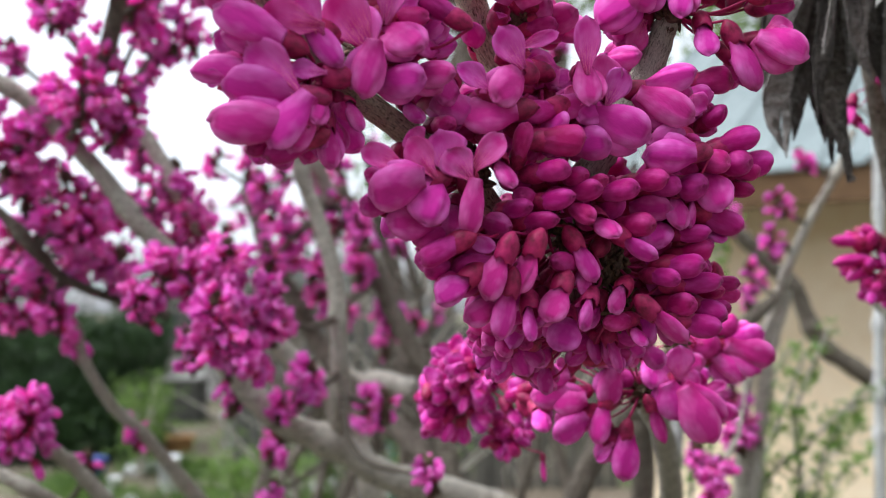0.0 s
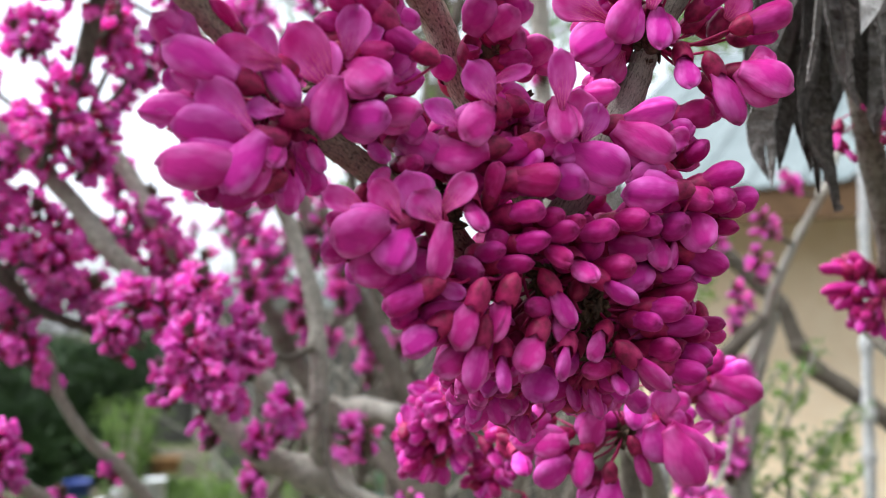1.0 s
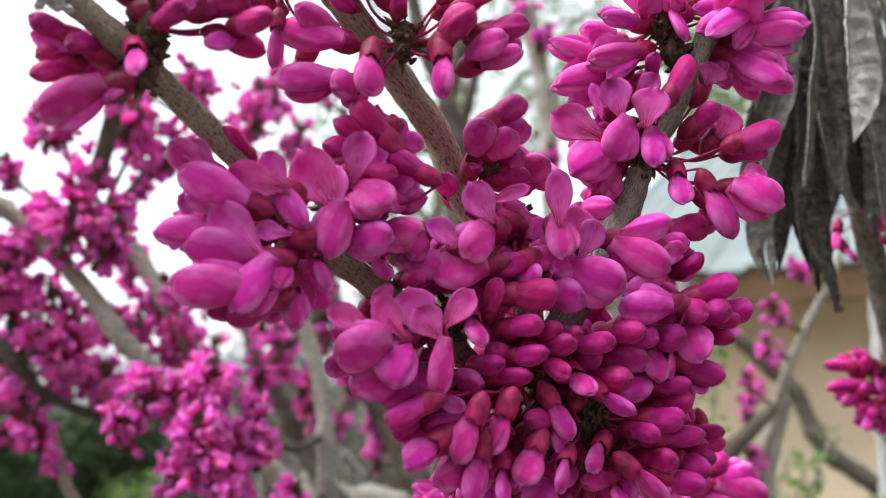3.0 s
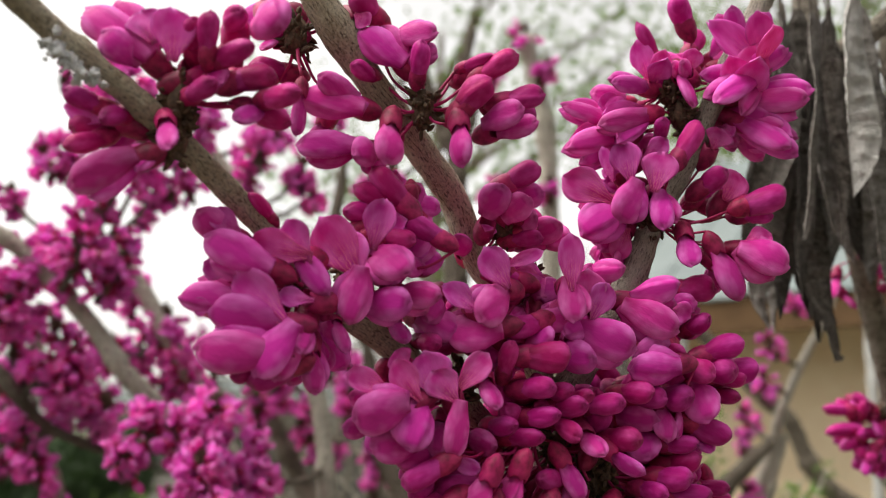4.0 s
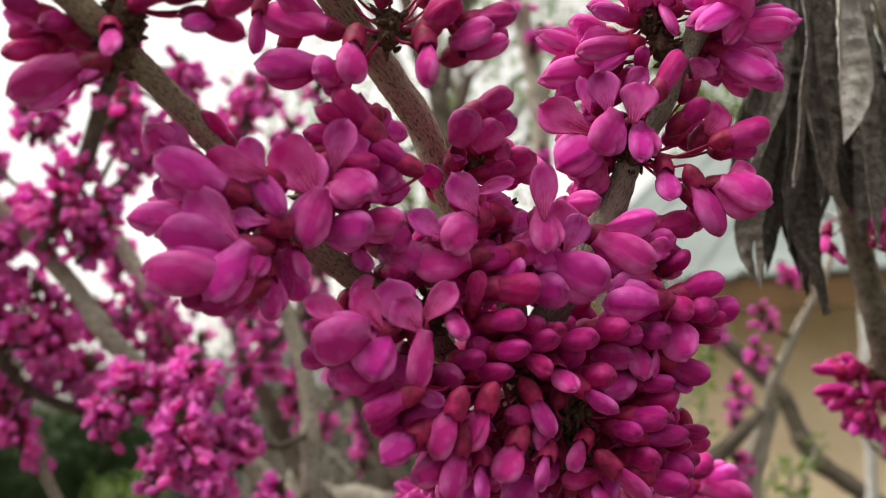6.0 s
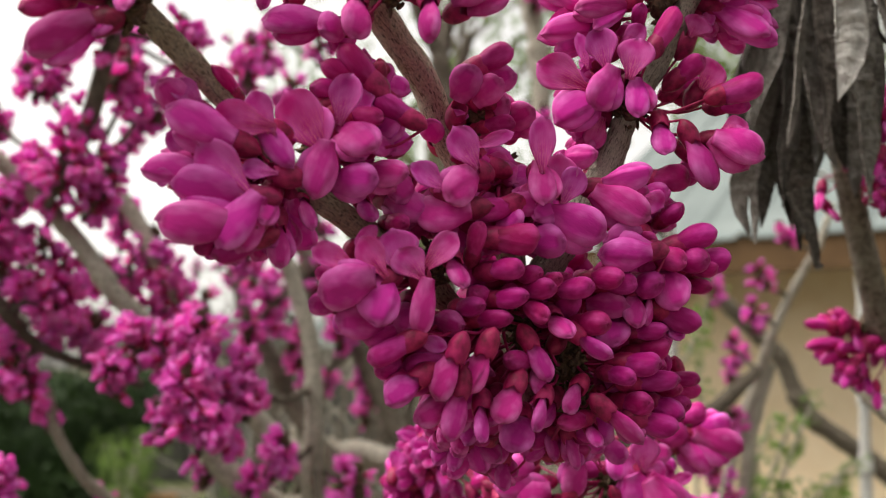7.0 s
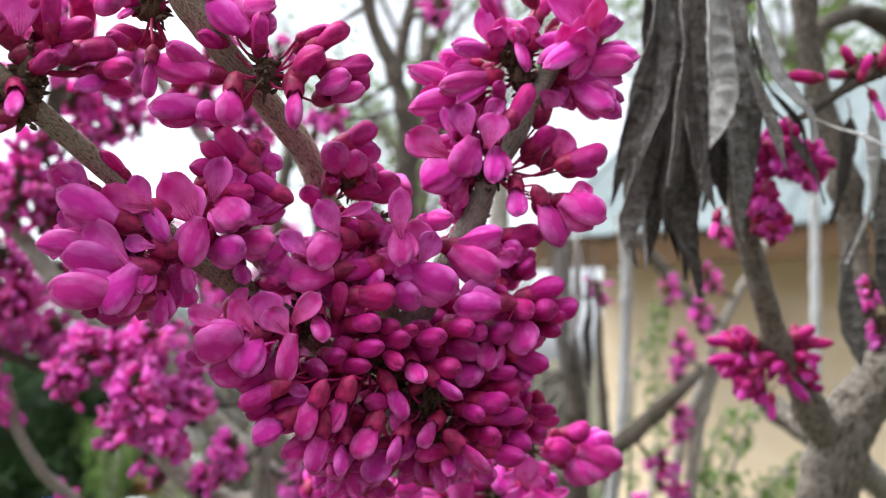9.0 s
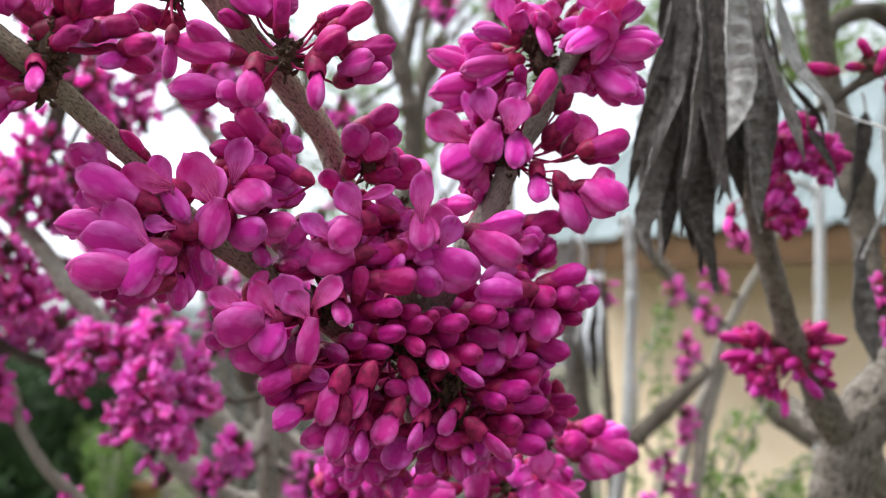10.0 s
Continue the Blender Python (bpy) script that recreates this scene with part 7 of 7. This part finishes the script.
bud(c, (12.2, 190.9, 104.5), (19.9, 187.7, 108.2), 5.4)
bud(c, (7.4, 194, 107.2), (14, 188, 107.7), 3.5)
bud(c, (7.4, 188.9, 95.3), (13.8, 186.3, 101.5), 6.7)
bud(c, (17, 191.3, 97.7), (26.2, 189.7, 99.4), 5.7)
bud(c, (-3.3, 190.2, 103.6), (-2.2, 185.1, 110.1), 4.6)
bud(c, (-29.9, 188.1, 98.2), (-30.4, 188.8, 88.3), 4.0)
bud(c, (-38.3, 193.9, 104.2), (-40.8, 186.9, 104.2), 4.0)
bud(c, (-36.9, 196.1, 114.9), (-39.3, 189.6, 109.7), 4.4)
bud(c, (-13.7, 192.8, 119.6), (-18.5, 187, 122.2), 6.0)
bud(c, (-35.3, 193.5, 119.5), (-39.3, 186.9, 120.4), 6.0)
f = flower(c, (-16.1, 192.7, 96.7), (-28, 187.4, 99.6))
petal(f, 'keel', (-17, 190.9, 97.8), (-25.6, 185.6, 101.3), 6.0)
petal(f, 'keel', (-15.1, 189.3, 95.3), (-30.4, 189.1, 98), 8.1)
f = flower(c, (-14.7, 194.5, 86.5), (-23.8, 188, 84.7))
petal(f, 'keel', (-16.9, 190, 86.1), (-30.5, 189.9, 86.5), 7.5)
petal(f, 'keel', (-12.6, 193.8, 86.4), (-17.1, 186.1, 82.9), 7.1)
f = flower(c, (13.8, 195.8, 91.9), (22.6, 186.8, 93.3))
petal(f, 'keel', (11.8, 191.8, 92.4), (20.9, 185.9, 94.5), 7.2)
petal(f, 'keel', (15.7, 194.6, 91), (24.3, 187.8, 92.1), 5.8)
f = flower(c, (-8.9, 195.9, 112.7), (1.3, 187.2, 110.3))
petal(f, 'keel', (-9.2, 192.2, 114.2), (1.2, 186.6, 112.8), 6.6)
petal(f, 'keel', (-8.5, 194.3, 110.9), (1.3, 187.7, 107.9), 7.3)
f = flower(c, (-5.9, 193.1, 107.1), (-16.9, 190, 114.7))
petal(f, 'keel', (-5.9, 190.5, 107), (-16.9, 190, 114.7), 8.3)
f = flower(c, (-18.1, 191.3, 118.4), (-14.7, 188.9, 115.3))
petal(f, 'wing', (-18.1, 188.7, 118.3), (-14.7, 188.9, 115.3), 4.7)
f = flower(c, (-34.4, 195.8, 121.4), (-44.7, 189.9, 116.9))
petal(f, 'keel', (-34.4, 193.2, 121.2), (-44.7, 189.9, 116.9), 7.4)
fill(c, 8, 0.0, (3.0, 12.0))
c = cluster('behind_mid', [(19.2, 218.8, 75.4)])
bud(c, (18.1, 205.8, 81.8), (26.6, 205.4, 86.8), 6.3)
bud(c, (20.3, 217.6, 70.4), (27.9, 212.3, 70.5), 4.6)
f = flower(c, (19.3, 217, 75.9), (25.8, 206.8, 78.2))
petal(f, 'keel', (18.6, 212.7, 78.8), (27.5, 206.3, 80.7), 7.5)
petal(f, 'keel', (18.3, 210.2, 74.2), (23.7, 202, 77.8), 7.4)
petal(f, 'keel', (21.1, 220.3, 74.2), (26.2, 212.2, 76), 9.3)
f = flower(c, (14, 214.9, 72.8), (16, 208.1, 77.3))
petal(f, 'keel', (13.9, 210, 74.9), (17.1, 201.9, 80.7), 8.3)
petal(f, 'wing', (14.1, 214.6, 70.4), (14.9, 214.4, 73.9), 4.6)
f = flower(c, (26.6, 226.9, 73.6), (34.6, 217.1, 72.6))
petal(f, 'keel', (25.3, 221, 71.7), (32.7, 213.4, 74.1), 8.1)
petal(f, 'keel', (27.9, 227.6, 75), (36.5, 220.8, 71.1), 8.0)
f = flower(c, (9.4, 226.4, 68), (6.4, 215.5, 71.1))
petal(f, 'keel', (9.4, 223.8, 67.8), (6.4, 215.5, 71.1), 6.3)
fill(c, 16, 0.0, (3.0, 12.0))
c = cluster('upper_right', [(66, 228, 116.2), (69, 228.5, 109)])
bud(c, (61.8, 226.0, 123.7), (56.2, 221.0, 132.6), 4.6, 0.22)
bud(c, (71.7, 228.0, 134.9), (67.4, 223.0, 141.8), 6.4, 0.22)
bud(c, (67.8, 224.0, 119.1), (69.8, 219.0, 107.7), 5.6, 0.22)
blossom(c, (59.7, 226.0, 115.7), (47.5, 219.0, 114.9), 6.6, (0.1, -0.9, 1.0))
blossom(c, (59.6, 225.0, 107.6), (43.7, 219.0, 101.6), 8.0)
blossom(c, (51.0, 228.0, 105.2), (34.5, 223.0, 108.7), 7.0)
blossom(c, (54.4, 228.0, 102.5), (35.1, 222.0, 96.1), 9.0)
blossom(c, (70.7, 225.0, 118.9), (65.5, 219.0, 119.9), 6.0, (-0.3, -0.5, 1.2), 0.4)
blossom(c, (91.0, 226.0, 120.9), (73.5, 218.0, 109.1), 8.6, (-0.1, -0.6, 1.0), 0.5)
blossom(c, (85.5, 228.0, 128.3), (80.8, 223.0, 137.8), 7.6)
blossom(c, (90.3, 230.0, 131.3), (93.0, 225.0, 139.0), 7.2, (-1.0, -0.5, 0.2), 0.4)
blossom(c, (84.0, 228.0, 120.3), (98.5, 223.0, 125.9), 7.6)
blossom(c, (86.3, 229.0, 113.6), (103.2, 222.0, 112.9), 9.6, (-0.2, -0.8, 0.7), 0.3)
blossom(c, (84.7, 229.0, 107.5), (97.2, 222.0, 96.2), 9.4)
blossom(c, (82.2, 231.0, 109.5), (93.7, 226.0, 106.9), 8.0)
blossom(c, (79.6, 232.0, 106.1), (82.9, 228.0, 100.1), 6.0)
fill(c, 22, 0.45, (4.0, 14.0))
c = cluster('mid_right', [(60.2, 229, 79.3)])
bud(c, (62.6, 227.3, 100.9), (61.6, 220, 104.5), 4.4)
bud(c, (66, 221.5, 94.2), (71.7, 220.8, 104.1), 5.9)
bud(c, (72.8, 226.2, 87), (78.3, 221.6, 91.2), 5.9)
bud(c, (83.1, 222.4, 81.4), (94, 222.1, 85), 7.4)
bud(c, (67.4, 225.1, 73.5), (67.7, 220.1, 64.7), 6.7)
bud(c, (74.8, 223.2, 69.7), (80.8, 224.1, 56.6), 9.2)
bud(c, (52.7, 234.5, 72.5), (49.6, 227.6, 65.7), 5.4)
f = flower(c, (49.3, 224.4, 82.1), (37.3, 221.9, 81.3))
petal(f, 'wing', (47.8, 221.3, 81.9), (34.9, 220.8, 89.5), 10.0)
petal(f, 'keel', (50.8, 222.3, 81.9), (39.7, 222.9, 73.1), 10.6)
f = flower(c, (51.9, 223.5, 87.5), (48.6, 220.7, 90.7))
petal(f, 'wing', (52.9, 221, 87), (50.5, 220.2, 98.6), 8.3)
petal(f, 'wing', (48.1, 221.9, 87.4), (45.7, 221.3, 97.3), 3.7)
petal(f, 'keel', (54.6, 219.9, 87.6), (49.6, 220.7, 76.3), 9.6)
f = flower(c, (60.1, 225.8, 85.4), (61, 220.4, 84.9))
petal(f, 'wing', (58.6, 220.6, 84.4), (61.2, 218.6, 95.5), 9.6)
petal(f, 'keel', (61.6, 224.2, 86.1), (60.3, 219.4, 74.3), 6.6)
f = flower(c, (56.2, 225.1, 94.3), (63.6, 222.1, 99.6))
petal(f, 'wing', (56.2, 222.5, 94.1), (63.6, 222.1, 99.6), 5.7)
f = flower(c, (78.8, 228.8, 84.1), (83.4, 225.7, 91.5))
petal(f, 'wing', (78.8, 226.2, 83.9), (83.4, 225.7, 91.5), 8.9)
f = flower(c, (82.6, 227.6, 70.8), (90.8, 222.5, 70.3))
petal(f, 'keel', (80.5, 222.1, 70.3), (93.5, 222.5, 65.2), 9.9)
petal(f, 'wing', (82.3, 223.1, 71.1), (90.1, 222.8, 74.5), 6.0)
petal(f, 'keel', (85, 229.8, 70.3), (88.9, 222.1, 71.3), 6.7)
f = flower(c, (75.9, 227.8, 98.1), (78.6, 224.8, 103.6))
petal(f, 'wing', (75.9, 225.2, 97.9), (78.6, 224.8, 103.6), 7.9)
f = flower(c, (53.2, 230.3, 76.5), (49.4, 228.3, 67.6))
petal(f, 'wing', (53.2, 227.7, 76.3), (49.4, 228.3, 67.6), 6.1)
fill(c, 15, 0.4, (3.0, 14.0))
c = cluster('pod_branch_cluster', [(220.1, 432.3, 32.4), (230.6, 432.9, 23.7)])
bud(c, (210.9, 427.7, 33.7), (203.5, 427.1, 41.5), 5.8, 0.4)
bud(c, (206.4, 427.7, 33.6), (188.6, 427.7, 33.3), 5.8, 0.4)
bud(c, (206.5, 428.3, 24.8), (189.3, 428.4, 23.1), 6.4, 0.4)
bud(c, (209.4, 428.5, 22), (197, 429, 15), 5.3, 0.4)
bud(c, (213.5, 428.2, 11.8), (201.7, 428, 14.6), 6.4, 0.4)
bud(c, (216.6, 432.8, 8.8), (207.9, 427.2, 5.1), 5.2, 0.4)
bud(c, (222, 427.8, 3.3), (222.3, 428.5, -6.8), 4.6, 0.4)
bud(c, (220.6, 427.2, 35.3), (217.9, 424.4, 44.6), 4.1, 0.4)
bud(c, (231.3, 426.7, 34), (245.3, 426.1, 41.6), 6.4, 0.4)
bud(c, (237.7, 427.8, 32.7), (255.9, 427.7, 33.5), 5.8, 0.4)
bud(c, (235.8, 427.3, 25.3), (249.1, 427.3, 25.5), 5.8, 0.4)
bud(c, (236.8, 428.7, 19.5), (248.7, 429, 14.7), 5.8, 0.4)
bud(c, (243.9, 433.1, 12.1), (250.4, 429.4, 9.4), 4.7, 0.4)
bud(c, (230, 425, 15.1), (240.3, 425.8, 3.1), 6.3, 0.4)
bud(c, (226.2, 429.5, 23.6), (226.9, 424.5, 16.5), 4.1, 0.4)
bud(c, (212.2, 427.4, 29.3), (213.9, 424.8, 20.6), 5.2, 0.4)
bud(c, (217.2, 429.7, 17.7), (214.2, 426.4, 9), 5.2, 0.4)
bud(c, (219.1, 431.4, 8.9), (219.1, 428, 0.3), 4.6, 0.4)
bud(c, (206.1, 434.7, 38.1), (206.5, 427.9, 33.6), 5.3, 0.4)
bud(c, (236.7, 432, 38.6), (233.7, 429.1, 29.7), 5.3, 0.4)
fill(c, 12, 0.0, (3.0, 12.0))
spray(c, (214.0, 431.0, 20.0), 19.0, 14, (-0.5, -0.25, -0.4), 0.0, 31, 0.4)
spray(c, (234.0, 431.0, 24.0), 17.0, 10, (0.6, -0.2, -0.2), 0.0, 35, 0.4)
c = cluster('behind_pods', [(209.0, 372.0, 124.0), (196.0, 376.0, 106.0)])
spray(c, (206.0, 370.0, 121.0), 16.0, 26, (-0.1, -0.3, 0.1), 0.1, 32, 0.14, 1.3)
spray(c, (219.0, 370.0, 114.0), 12.0, 16, (0.3, -0.3, 0.0), 0.15, 33, 0.14, 1.3)
spray(c, (198.0, 374.0, 99.0), 12.0, 18, (0.1, -0.2, -0.3), 0.1, 34, 0.14, 1.25)
spray(c, (204.0, 372.0, 84.0), 9.0, 9, (0.2, -0.2, 0.0), 0.0, 35, 0.14, 1.25)
bud(c, (197.0, 372.0, 90.0), (205.5, 370.0, 95.0), 5.0)
bud(c, (197.0, 372.0, 84.5), (205.0, 370.0, 86.0), 5.4)
bud(c, (182.0, 388.0, 92.0), (179.0, 386.0, 82.0), 5.2)
bud(c, (184.0, 388.0, 84.0), (188.0, 385.0, 77.0), 5.4)
c = cluster('twig_buds', [(229.5, 342.5, 152.0), (239.0, 343.5, 154.5)])
bud(c, (214.0, 341.0, 147.5), (198.7, 340.0, 148.6), 5.4, 0.45)
bud(c, (228.0, 341.0, 155.5), (223.0, 339.5, 162.0), 4.6, 0.35)
bud(c, (230.5, 337.0, 149.0), (233.5, 335.0, 157.0), 4.6, 0.1)
bud(c, (241.5, 340.0, 157.0), (246.5, 337.0, 165.5), 6.6, 0.1)
bud(c, (236.8, 341.0, 140.0), (241.0, 340.0, 129.0), 4.2, 0.5)
bud(c, (225.0, 341.0, 149.5), (217.0, 341.0, 150.0), 3.8, 0.6)
